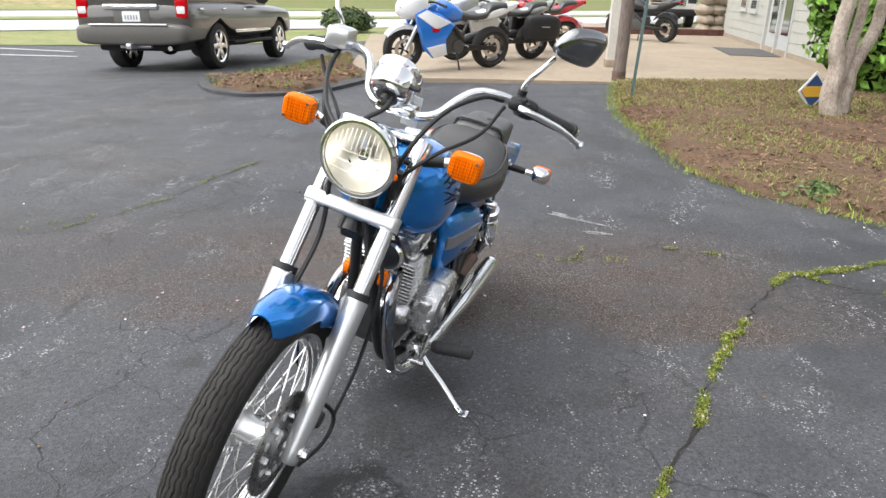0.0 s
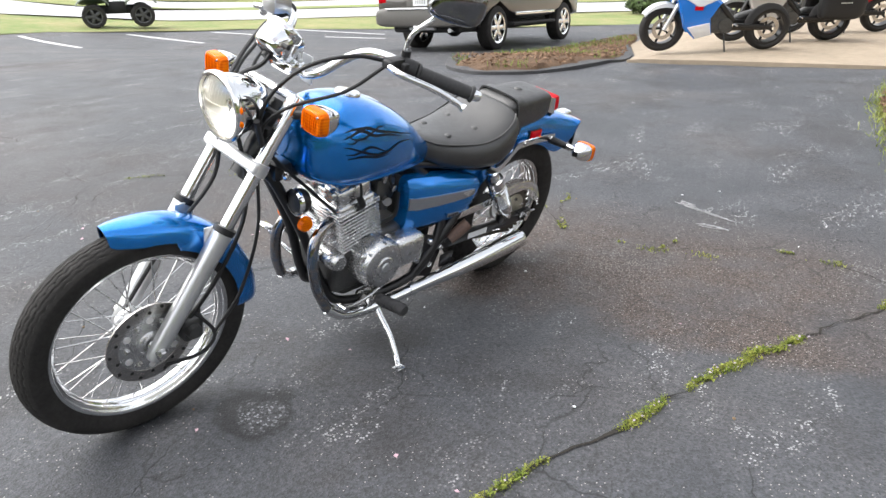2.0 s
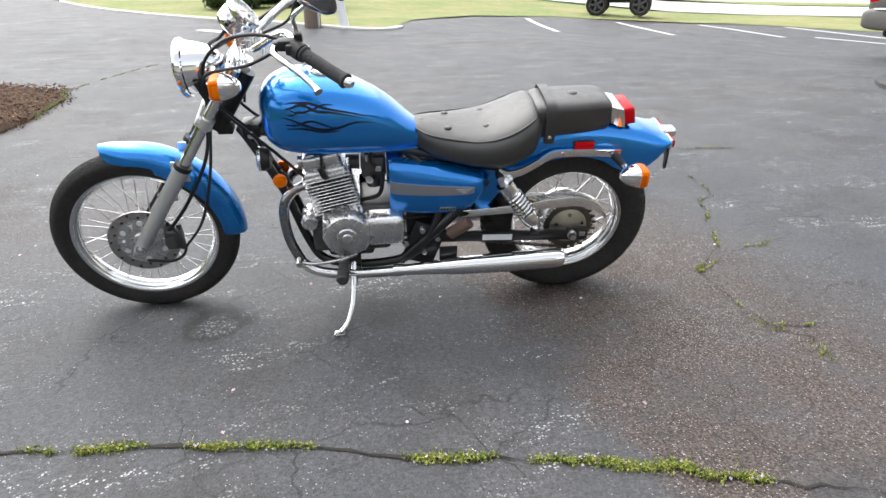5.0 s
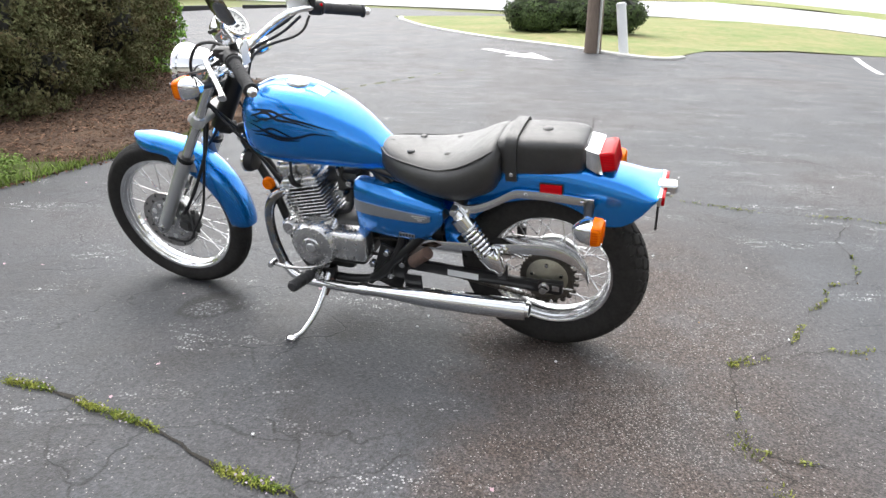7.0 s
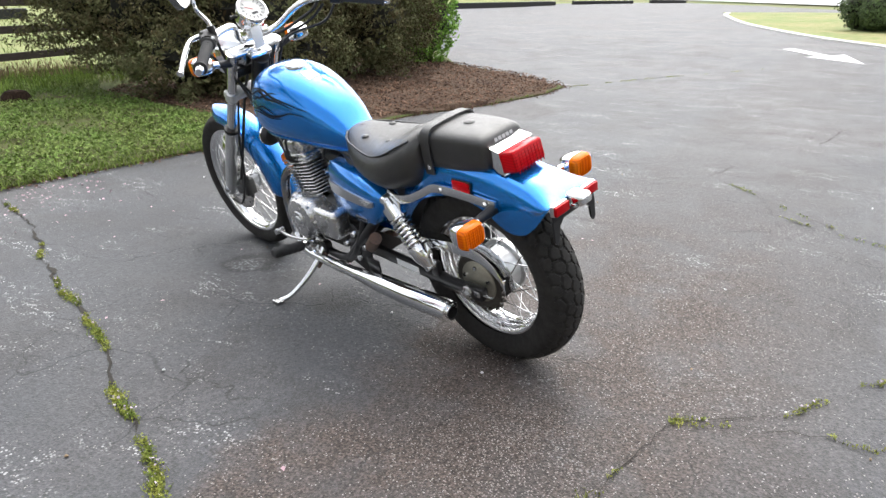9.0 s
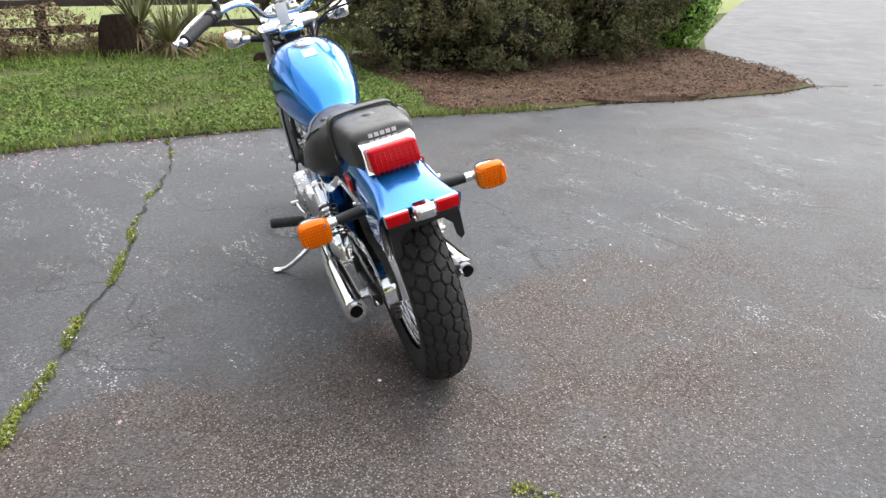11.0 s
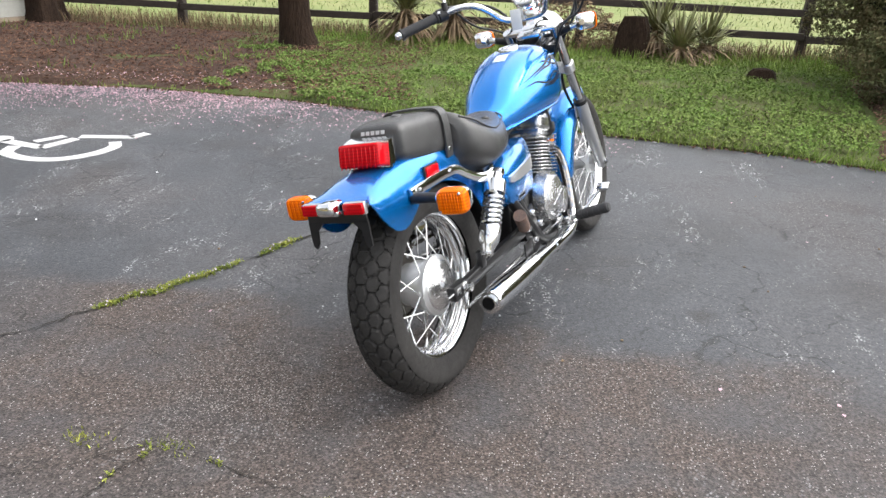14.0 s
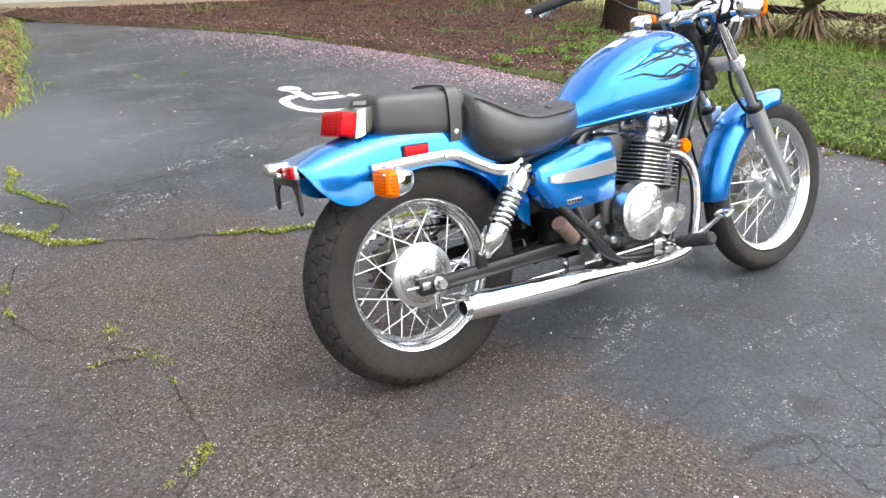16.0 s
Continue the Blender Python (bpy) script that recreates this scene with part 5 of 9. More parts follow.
# shock absorbers
for sy in (1, -1):
    st, sb = Vector((0.262, 0.142 * sy, 0.528)), Vector((0.128, 0.140 * sy, 0.335))
    d = sb - st
    q = lambda f: st + d * f
    shock = part("shock_absorber", join(tube([q(0.0), q(0.1), q(0.11), q(0.26), q(0.27)], [0.014, 0.021, 0.030, 0.030, 0.024], 18, smooth_path=False), tube([q(0.2), q(0.75)], 0.015, 14, smooth_path=False)), CHROME, bike, "chrome shock absorber")
    turns, n = 7, 112
    hel = []
    e1 = d.normalized().orthogonal().normalized()
    e2 = d.normalized().cross(e1)
    for i in range(n + 1):
        a = 2 * math.pi * turns * i / n
        hel.append(q(0.27 + 0.42 * i / n) + (e1 * math.cos(a) + e2 * math.sin(a)) * 0.0255)
    part("spring", tube(hel, 0.0056, 7, smooth_path=False), CHROME, shock, "chrome coil spring")
    part("lower_body", tube([q(0.69), q(0.70), q(0.86), q(0.92), q(1.0)], [0.030, 0.031, 0.029, 0.021, 0.015], 18, smooth_path=False), CHROME, shock)
    part("top_bolt", lathe([(0, 0.02), (0.010, 0.019), (0.014, 0.010), (0.015, -0.02)], 16, "Y", tuple(st)) if sy > 0 else lathe([(0, -0.02), (0.010, -0.019), (0.014, -0.010), (0.015, 0.02)], 16, "Y", tuple(st)), CHROME, shock)
    part("bottom_bolt", lathe([(0, 0.016), (0.009, 0.015), (0.012, 0.008), (0.012, -0.02)], 12, "Y", tuple(sb)) if sy > 0 else lathe([(0, -0.016), (0.009, -0.015), (0.012, -0.008), (0.012, 0.02)], 12, "Y", tuple(sb)), STEEL, shock)

# frame and swingarm
for sy in (1, -1):
    arm = part("swingarm", join(box(0.50, 0.022, 0.036, (0.20, 0.112 * sy, 0.288), 0.005, m=Matrix.Rotation(radians(-2), 4, "Y")), box(0.075, 0.026, 0.036, (-0.018, 0.112 * sy, 0.286), 0.005), box(0.03, 0.02, 0.05, (0.128, 0.118 * sy, 0.318), 0.005)), BLACK_PAINT, bike, "black box-section swingarm")
    part("axle_nut", join(lathe([(0, 0.020 * sy), (0.012, 0.020 * sy), (0.0135, 0.006 * sy), (0.0135, 0.0)], 6, "Y", (0, 0.126 * sy, 0.287)), rod((0, 0.10 * sy, 0.287), (0, 0.128 * sy, 0.287), 0.017, 14)), STEEL, arm, smooth=False)
    part("chain_adjuster", join(box(0.022, 0.003, 0.018, (-0.035, 0.125 * sy, 0.287), 0.001), rod((-0.05, 0.118 * sy, 0.287), (-0.085, 0.118 * sy, 0.287), 0.004)), STEEL, arm)
    part("frame_tube", tube([(0.55, 0.050 * sy, 0.585), (0.48, 0.070 * sy, 0.52), (0.445, 0.105 * sy, 0.42), (0.49, 0.125 * sy, 0.30), (0.56, 0.125 * sy, 0.23), (0.70, 0.11 * sy, 0.20), (0.83, 0.07 * sy, 0.20), (0.885, 0.05 * sy, 0.28), (0.945, 0.03 * sy, 0.45), (1.03, 0.015 * sy, 0.62), (1.06, 0.0, 0.66)], 0.0145, 12), BLACK_PAINT, bike, "black frame tube")
    part("frame_strut", tube([(0.30, 0.108 * sy, 0.50), (0.42, 0.120 * sy, 0.37), (0.58, 0.124 * sy, 0.215)], [0.014, 0.017, 0.015], 12), BLACK_PAINT, bike, "black frame strut")
    part("seat_rail", tube([(1.02, 0.02 * sy, 0.66), (0.8, 0.03 * sy, 0.615), (0.55, 0.055 * sy, 0.59), (0.30, 0.085 * sy, 0.54), (0.24, 0.10 * sy, 0.535)], 0.012, 10), BLACK_PAINT, bike)
    part("pivot_plate", join(box(0.11, 0.010, 0.15, (0.50, 0.118 * sy, 0.275), 0.004, m=Matrix.Rotation(radians(-20), 4, "Y"))), BLACK_PAINT, bike, "black pivot plate")
    for px, pz in ((0.505, 0.335), (0.455, 0.30), (0.50, 0.25), (0.56, 0.285)):
        part("bolt", lathe([(0, 0.012 * sy), (0.009, 0.011 * sy), (0.0125, 0.004 * sy), (0.0125, -0.01 * sy)], 14, "Y", (px, 0.126 * sy, pz)), STEEL, bike)
    part("rear_peg_hanger", tube([(0.43, 0.118 * sy, 0.31), (0.385, 0.128 * sy, 0.335)], 0.010, 10, smooth_path=False), BLACK_PAINT, bike)
    part("passenger_peg", tube([(0.415, 0.132 * sy, 0.318), (0.355, 0.150 * sy, 0.372)], 0.020, 16, smooth_path=False), RUSTY, bike, "worn brown folded passenger peg")
part("swingarm_label", box(0.10, 0.001, 0.022, (0.255, 0.1245, 0.290), 0.0, m=Matrix.Rotation(radians(-2), 4, "Y")), WHITE_STICKER, bike, "white warning label", smooth=False)
part("inner_fender", box(0.02, 0.12, 0.20, (0.315, 0, 0.45), 0.008), BLACK_PLASTIC, bike)
part("engine_rear_mount", join(box(0.10, 0.15, 0.16, (0.505, 0, 0.315), 0.01), box(0.05, 0.20, 0.05, (0.50, 0, 0.27), 0.01)), BLACK_PAINT, bike, "black frame casting behind the engine")
part("battery_case", box(0.22, 0.11, 0.15, (0.45, 0, 0.46), 0.01), BLACK_PLASTIC, bike)
# chain guard and chain
gsec = []
for q in spline([(0.44, 0.380, 0.009), (0.30, 0.384, 0.010), (0.15, 0.398, 0.013), (0.06, 0.411, 0.015), (-0.02, 0.412, 0.015), (-0.08, 0.386, 0.013), (-0.115, 0.345, 0.009), (-0.126, 0.300, 0.005)], 5):
    x, z, h = q
    gsec.append([(x, 0.062, z + 0.004), (x, 0.100, z + 0.004), (x, 0.102, z), (x, 0.102, z - 2 * h), (x, 0.0985, z - 2 * h), (x, 0.0985, z), (x, 0.062, z)])
part("chain_guard", rings(gsec), CHROME, bike, "chrome chain guard")
links = []
for i in range(46):
    f = i / 45
    links.append((0.0 + 0.60 * f, 0.288 + 0.089 * (1 - f) + 0.06 * f, 0))
    links.append((0.0 + 0.60 * f, 0.288 - 0.089 * (1 - f) + 0.002 * f, 0))
chain_bms = [box(0.015, 0.016, 0.010 if i % 4 < 2 else 0.006, (x, 0.071, z), 0.0025, 1) for i, (x, z, _) in enumerate(links)]
for i in range(12):
    a = math.pi / 2 + math.pi * i / 11
    chain_bms.append(box(0.015, 0.016, 0.009, (0.089 * math.cos(a), 0.071, 0.288 + 0.089 * math.sin(a)), 0.0025, 1))
part("drive_chain", join(*chain_bms), CHAIN_MAT, bike, "oily drive chain")

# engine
engine = part("crankcase", join(box(0.26, 0.19, 0.15, (0.735, 0, 0.315), 0.02, 3), box(0.14, 0.17, 0.10, (0.64, 0, 0.36), 0.02, 3), box(0.16, 0.15, 0.06, (0.74, 0, 0.235), 0.02, 2)), DARK_CAST, bike, "cast engine crankcase, darkened as shade behind its covers")
part("generator_cover", join(lathe([(0, 0.050), (0.030, 0.050), (0.034, 0.046), (0.050, 0.048), (0.070, 0.042), (0.078, 0.030), (0.080, 0.0)], 40, "Y", (0.748, 0.130, 0.350)), box(0.05, 0.06, 0.06, (0.80, 0.130, 0.375), 0.012, 3), lathe([(0.080, 0.0), (0.076, -0.05)], 40, "Y", (0.748, 0.131, 0.350))), CAST, engine, "round cast generator cover")
part("cover_emblem", lathe([(0, 0.003), (0.014, 0.003), (0.016, 0.0)], 24, "Y", (0.748, 0.180, 0.350)), SATIN, engine)
part("sprocket_cover", join(box(0.13, 0.08, 0.105, (0.628, 0.122, 0.352), 0.022, 3)), CAST, engine, "cast sprocket cover")
part("clutch_cover", join(lathe([(0, -0.058), (0.05, -0.057), (0.066, -0.052), (0.070, -0.044), (0.082, -0.040), (0.086, 0.0)], 40, "Y", (0.678, -0.098, 0.345)), lathe([(0, -0.045), (0.03, -0.044), (0.040, -0.038), (0.042, 0)], 28, "Y", (0.775, -0.098, 0.300))), CAST, engine, "polished round clutch cover")
for i in range(4):
    part("cover_rib", box(0.02, 0.002, 0.004, (0.713 - 0.024 * i, -0.156, 0.353 - 0.008 * i), 0.001, m=Matrix.Rotation(radians(-20), 4, "Y")), SATIN, engine)
for k in range(8):
    a = 2 * math.pi * k / 8
    for cx, cz, cy, r in ((0.748, 0.350, 0.168, 0.074), (0.678, 0.345, -0.136, 0.078)):
        s = 1 if cy > 0 else -1
        part("cover_bolt", lathe([(0, 0.006 * s), (0.005, 0.005 * s), (0.006, -0.004 * s)], 8, "Y", (cx + r * math.cos(a), cy - 0.006 * s, cz + r * math.sin(a))), STEEL, engine)
part("starter_motor", tube([(0.865, 0.02, 0.365), (0.865, 0.03, 0.365), (0.865, 0.10, 0.365), (0.865, 0.112, 0.365)], [0.026, 0.03, 0.03, 0.022], 20, smooth_path=False), CAST, engine, "cast starter motor")
part("oil_filter_cap", tube([(0.845, -0.09, 0.31), (0.845, -0.12, 0.31)], [0.03, 0.024], 20, smooth_path=False), CAST, engine)
CYL = Matrix.Translation((0.775, 0, 0.40)) @ Matrix.Rotation(radians(13), 4, "Y")
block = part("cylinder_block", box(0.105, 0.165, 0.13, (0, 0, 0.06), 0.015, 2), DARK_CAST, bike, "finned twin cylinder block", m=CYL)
for i in range(10):
    part("cooling_fin", box(0.150 - 0.0006 * i, 0.205, 0.0042, (0.0, 0, 0.006 + 0.0115 * i), 0.0018, 1), CAST, block, m=CYL)
head = part("cylinder_head", join(box(0.135, 0.195, 0.038, (0, 0, 0.137), 0.014, 3), box(0.105, 0.155, 0.03, (0, 0, 0.165), 0.010, 3)), CAST, bike, "cast cylinder head", m=CYL)
for i in range(2):
    part("cooling_fin", box(0.152, 0.208, 0.005, (0, 0, 0.124 + 0.012 * i), 0.002, 1), CAST, head, m=CYL)
for sy in (1, -1):
    part("rocker_cover", join(box(0.12, 0.078, 0.055, (0, 0.055 * sy, 0.178), 0.016, 3), box(0.035, 0.06, 0.062, (0.03, 0.055 * sy, 0.18), 0.008, 2), box(0.03, 0.06, 0.062, (-0.03, 0.055 * sy, 0.18), 0.008, 2)), CAST, head, "ribbed rocker cover", m=CYL)
    part("plug_cap", tube([(0.0, 0.094 * sy, 0.13), (0.0, 0.115 * sy, 0.15), (0.004, 0.112 * sy, 0.175)], 0.010, 10), BLACK_PLASTIC, head, m=CYL)
    part("plug_lead", tube([(0.0, 0.112 * sy, 0.17), (-0.01, 0.10 * sy, 0.215), (0.0, 0.05 * sy, 0.235), (0.04, 0.02 * sy, 0.24)], 0.0042, 8), BLACK_PLASTIC, head, m=CYL)
    part("valve_cap", tube([(0.05, 0.06 * sy, 0.185), (0.072, 0.06 * sy, 0.19)], 0.018, 14, smooth_path=False), CAST, head, m=CYL)
part("carburettor", join(box(0.08, 0.10, 0.08, (0.655, 0, 0.525), 0.015, 2), tube([(0.70, 0.0, 0.53), (0.75, 0, 0.53)], 0.025, 14, smooth_path=False), tube([(0.655, 0.03, 0.46), (0.655, 0.03, 0.50)], 0.024, 14, smooth_path=False)), DARK_CAST, bike, "dark carburettor")
part("carburettor_fitting", join(tube([(0.66, 0.05, 0.50), (0.67, 0.075, 0.50)], 0.014, 12, smooth_path=False), tube([(0.675, 0.055, 0.56), (0.675, 0.06, 0.585)], 0.008, 10, smooth_path=False), box(0.02, 0.02, 0.02, (0.64, 0.06, 0.535), 0.004)), STEEL, bike)
part("fuel_hose", tube([(0.66, 0.05, 0.595), (0.66, 0.07, 0.56), (0.64, 0.06, 0.53)], 0.005, 8), BLACK_PLASTIC, bike)
part("breather_hose", tube([(0.70, 0.06, 0.42), (0.64, 0.08, 0.45), (0.625, 0.07, 0.52)], 0.007, 8), BLACK_PLASTIC, bike)
part("horn", join(lathe([(0, 0.026), (0.02, 0.026), (0.036, 0.018), (0.038, 0.008), (0.030, -0.012), (0.0, -0.02)], 28, "X", (0.982, 0.062, 0.582))), BLACK_PLASTIC, bike, "black round horn")
part("horn_ring", lathe([(0.032, 0.026), (0.038, 0.022), (0.038, 0.014), (0.032, 0.018)], 28, "X", (0.982, 0.062, 0.582), loop=True), CHROME, bike)
for sy in (1, -1):
    part("amber_reflector", join(lathe([(0, 0.014 * sy), (0.018, 0.013 * sy), (0.022, 0.006 * sy), (0.022, -0.004 * sy)], 24, "Y", (0.952, 0.045 * sy, 0.493))), AMBER, bike, "round amber reflector")
    part("reflector_bracket", rod((0.955, 0.01 * sy, 0.493), (0.952, 0.044 * sy, 0.493), 0.006), BLACK_PAINT, bike)
# exhaust
for sy in (1, -1):
    hp = [(0.835, 0.055 * sy, 0.475), (0.885, 0.060 * sy, 0.478), (0.930, 0.072 * sy, 0.450), (0.948, 0.086 * sy, 0.395), (0.938, 0.100 * sy, 0.305), (0.905, 0.115 * sy, 0.225), (0.86, 0.130 * sy, 0.195), (0.78, 0.142 * sy, 0.186), (0.66, 0.150 * sy, 0.190), (0.55, 0.155 * sy, 0.198)]
    pipe = part("exhaust_pipe", tube(hp[:6], 0.0165, 16, 5), BLUED, bike, "heat-blued exhaust header")
    part("lower_pipe", tube(hp[5:], [0.0168, 0.017, 0.017, 0.0175, 0.018], 16, 5), CHROME, pipe)
    part("exhaust_flange", tube([(0.832, 0.055 * sy, 0.475), (0.846, 0.056 * sy, 0.4755)], 0.027, 18, smooth_path=False), CHROME, pipe)
    muf = part("muffler", tube([(0.60, 0.153 * sy, 0.196), (0.55, 0.155 * sy, 0.198), (0.47, 0.157 * sy, 0.202), (0.40, 0.159 * sy, 0.206), (0.36, 0.160 * sy, 0.208), (0.20, 0.164 * sy, 0.216), (0.07, 0.166 * sy, 0.223), (0.042, 0.167 * sy, 0.2245)], [0.0185, 0.019, 0.0235, 0.029, 0.0315, 0.034, 0.0335, 0.031], 24, 4), CHROME, bike, "long chrome megaphone muffler")
    part("muffler_clamp", tube([(0.605, 0.153 * sy, 0.196), (0.575, 0.154 * sy, 0.197)], 0.0215, 16, smooth_path=False), CHROME, muf)
    # flat black disc painted as the darkness inside the open pipe
    part("outlet", lathe([(0.018, 0.0), (0.018, -0.003), (0.0, -0.002), (0.0, -0.001)], 24, "X", (0.0415, 0.167 * sy, 0.2246)), MATT_BLACK, muf)
    part("outlet_rim", lathe([(0.018, 0.004), (0.022, 0.004), (0.022, -0.007), (0.018, -0.007)], 24, "X", (0.041, 0.167 * sy, 0.2246), loop=True), CHROME, muf)
    part("muffler_hanger", box(0.06, 0.006, 0.05, (0.42, 0.135 * sy, 0.245), 0.002), BLACK_PAINT, muf)
# pegs, pedals, side stand
for sy in (1, -1):
    part("foot_peg", join(tube([(0.765, 0.18 * sy, 0.246), (0.765, 0.186 * sy, 0.247), (0.768, 0.292 * sy, 0.272), (0.768, 0.298 * sy, 0.273)], [0.014, 0.018, 0.018, 0.013], 16, smooth_path=False)), GRIP, bike, "ribbed rubber foot peg")
    for i in range(5):
        f = 0.1 + 0.2 * i
        p = Vector((0.765, 0.186 * sy, 0.247)).lerp(Vector((0.768, 0.288 * sy, 0.271)), f)
        part("peg_rib", tube([p, p + Vector((0, 0.009 * sy, 0.0016))], 0.0195, 14, smooth_path=False), GRIP, bike)
    part("peg_bracket", join(box(0.035, 0.06, 0.03, (0.765, 0.135 * sy, 0.228), 0.006), rod((0.765, 0.09 * sy, 0.215), (0.765, 0.184 * sy, 0.247), 0.010), box(0.05, 0.012, 0.05, (0.755, 0.118 * sy, 0.225), 0.004)), STEEL, bike)
part("gear_lever", join(tube([(0.72, 0.155, 0.275), (0.78, 0.165, 0.258), (0.86, 0.175, 0.255), (0.905, 0.18, 0.268)], [0.007, 0.006, 0.006, 0.006], 10), tube([(0.905, 0.165, 0.268), (0.905, 0.20, 0.27)], 0.010, 12, smooth_path=False)), STEEL, bike, "steel gear lever")
part("brake_pedal", join(tube([(0.74, -0.15, 0.225), (0.80, -0.165, 0.222), (0.85, -0.205, 0.27), (0.872, -0.24, 0.31)], 0.007, 10), box(0.04, 0.045, 0.012, (0.876, -0.250, 0.318), 0.004, m=Matrix.Rotation(radians(-18), 4, "Y"))), CHROME, bike, "chrome rear brake pedal")
part("brake_rod", rod((0.72, -0.125, 0.24), (0.0, -0.125, 0.230), 0.004, 8), STEEL, bike)
part("brake_arm", join(box(0.014, 0.008, 0.07, (-0.005, -0.118, 0.257), 0.003), rod((-0.005, -0.10, 0.287), (-0.005, -0.13, 0.287), 0.012, 12)), STEEL, bike)
stand = part("side_stand", tube([(0.735, 0.120, 0.215), (0.738, 0.175, 0.165), (0.745, 0.235, 0.125), (0.765, 0.290, 0.092), (0.785, 0.320, 0.085)], [0.011, 0.010, 0.0095, 0.009, 0.008], 12), CHROME, bike, "bright side stand, extended")
part("stand_foot", box(0.035, 0.030, 0.009, (0.787, 0.327, 0.0855), 0.003, m=Matrix.Rotation(radians(13.5), 4, "X")), CHROME, stand)
part("stand_spring", tube([(0.72, 0.118, 0.20), (0.735, 0.165, 0.155)], 0.0075, 10, smooth_path=False), RUSTY, stand)
part("stand_bracket", box(0.05, 0.03, 0.05, (0.735, 0.112, 0.215), 0.006), BLACK_PAINT, stand)

# ---- ground details ----
rng = np.random.default_rng(11)


def inside(poly, x, y):
    hit = False
    for (x0, y0), (x1, y1) in zip(poly, poly[1:] + poly[:1]):
        if (y0 > y) != (y1 > y) and x < (x1 - x0) * (y - y0) / (y1 - y0) + x0:
            hit = not hit
    return hit


def scatter(poly, count, keep=lambda x, y: True):
    xs, ys = [p[0] for p in poly], [p[1] for p in poly]
    out = []
    tries = 0
    while len(out) < count and tries < count * 12:
        tries += 1
        x, y = rng.uniform(min(xs), max(xs)), rng.uniform(min(ys), max(ys))
        if inside(poly, x, y) and keep(x, y):
            out.append((x, y))
    return out


def stuff(name, verts, faces, material, label, category, smooth=False):
    return tagged(mesh_of(name, verts, faces, material, None, smooth), label, category, "", "stuff")


def leaves(points, size, flat=0.5, spread=0.3, aspect=1.8):
    """Diamond leaves at (x, y, z, nx, ny, nz); arrays of corners and faces."""
    v, f = [], []
    for px, py, pz, nx, ny, nz in points:
        n = Vector((nx, ny, nz)) + Vector(rng.normal(0, spread, 3))
        n.normalize()
        a = n.orthogonal().normalized()
        a.rotate(Matrix.Rotation(rng.uniform(0, 6.283), 3, n))
        b = n.cross(a)
        s = size * rng.uniform(0.6, 1.35)
        c = Vector((px, py, pz))
        k = len(v)
        v += [c - a * s * aspect * 0.5, c + b * s * 0.5 + n * s * 0.15, c + a * s * aspect * 0.5, c - b * s * 0.5 + n * s * 0.15]
        f.append((k, k + 1, k + 2, k + 3))
    return v, f


def blades(points, height, width, lean=0.5, base=lambda x, y: 0.0):
    v, f = [], []
    for x, y in points:
        h = height * rng.uniform(0.5, 1.4)
        a = rng.uniform(0, 6.283)
        dx, dy = math.cos(a), math.sin(a)
        w = width * rng.uniform(0.7, 1.3)
        b = rng.uniform(0, lean) * h
        z = base(x, y)
        c = rng.uniform(0, 6.283)
        ex, ey = math.cos(c) * b, math.sin(c) * b
        k = len(v)
        v += [(x - dx * w, y - dy * w, z), (x + dx * w, y + dy * w, z), (x + ex * 0.5 + dx * w * 0.7, y + ey * 0.5 + dy * w * 0.7, z + h * 0.6), (x + ex * 0.5 - dx * w * 0.7, y + ey * 0.5 - dy * w * 0.7, z + h * 0.6), (x + ex, y + ey, z + h)]
        f += [(k, k + 1, k + 2, k + 3), (k + 3, k + 2, k + 4)]
    return v, f


def jagged(path, amp, step):
    """A polyline broken into short uneven steps."""
    out = []
    for (x0, y0), (x1, y1) in zip(path, path[1:]):
        n = max(1, int(math.hypot(x1 - x0, y1 - y0) / step))
        for k in range(n):
            t = k / n
            out.append((x0 + (x1 - x0) * t + rng.normal(0, amp), y0 + (y1 - y0) * t + rng.normal(0, amp)))
    out.append(path[-1])
    return out


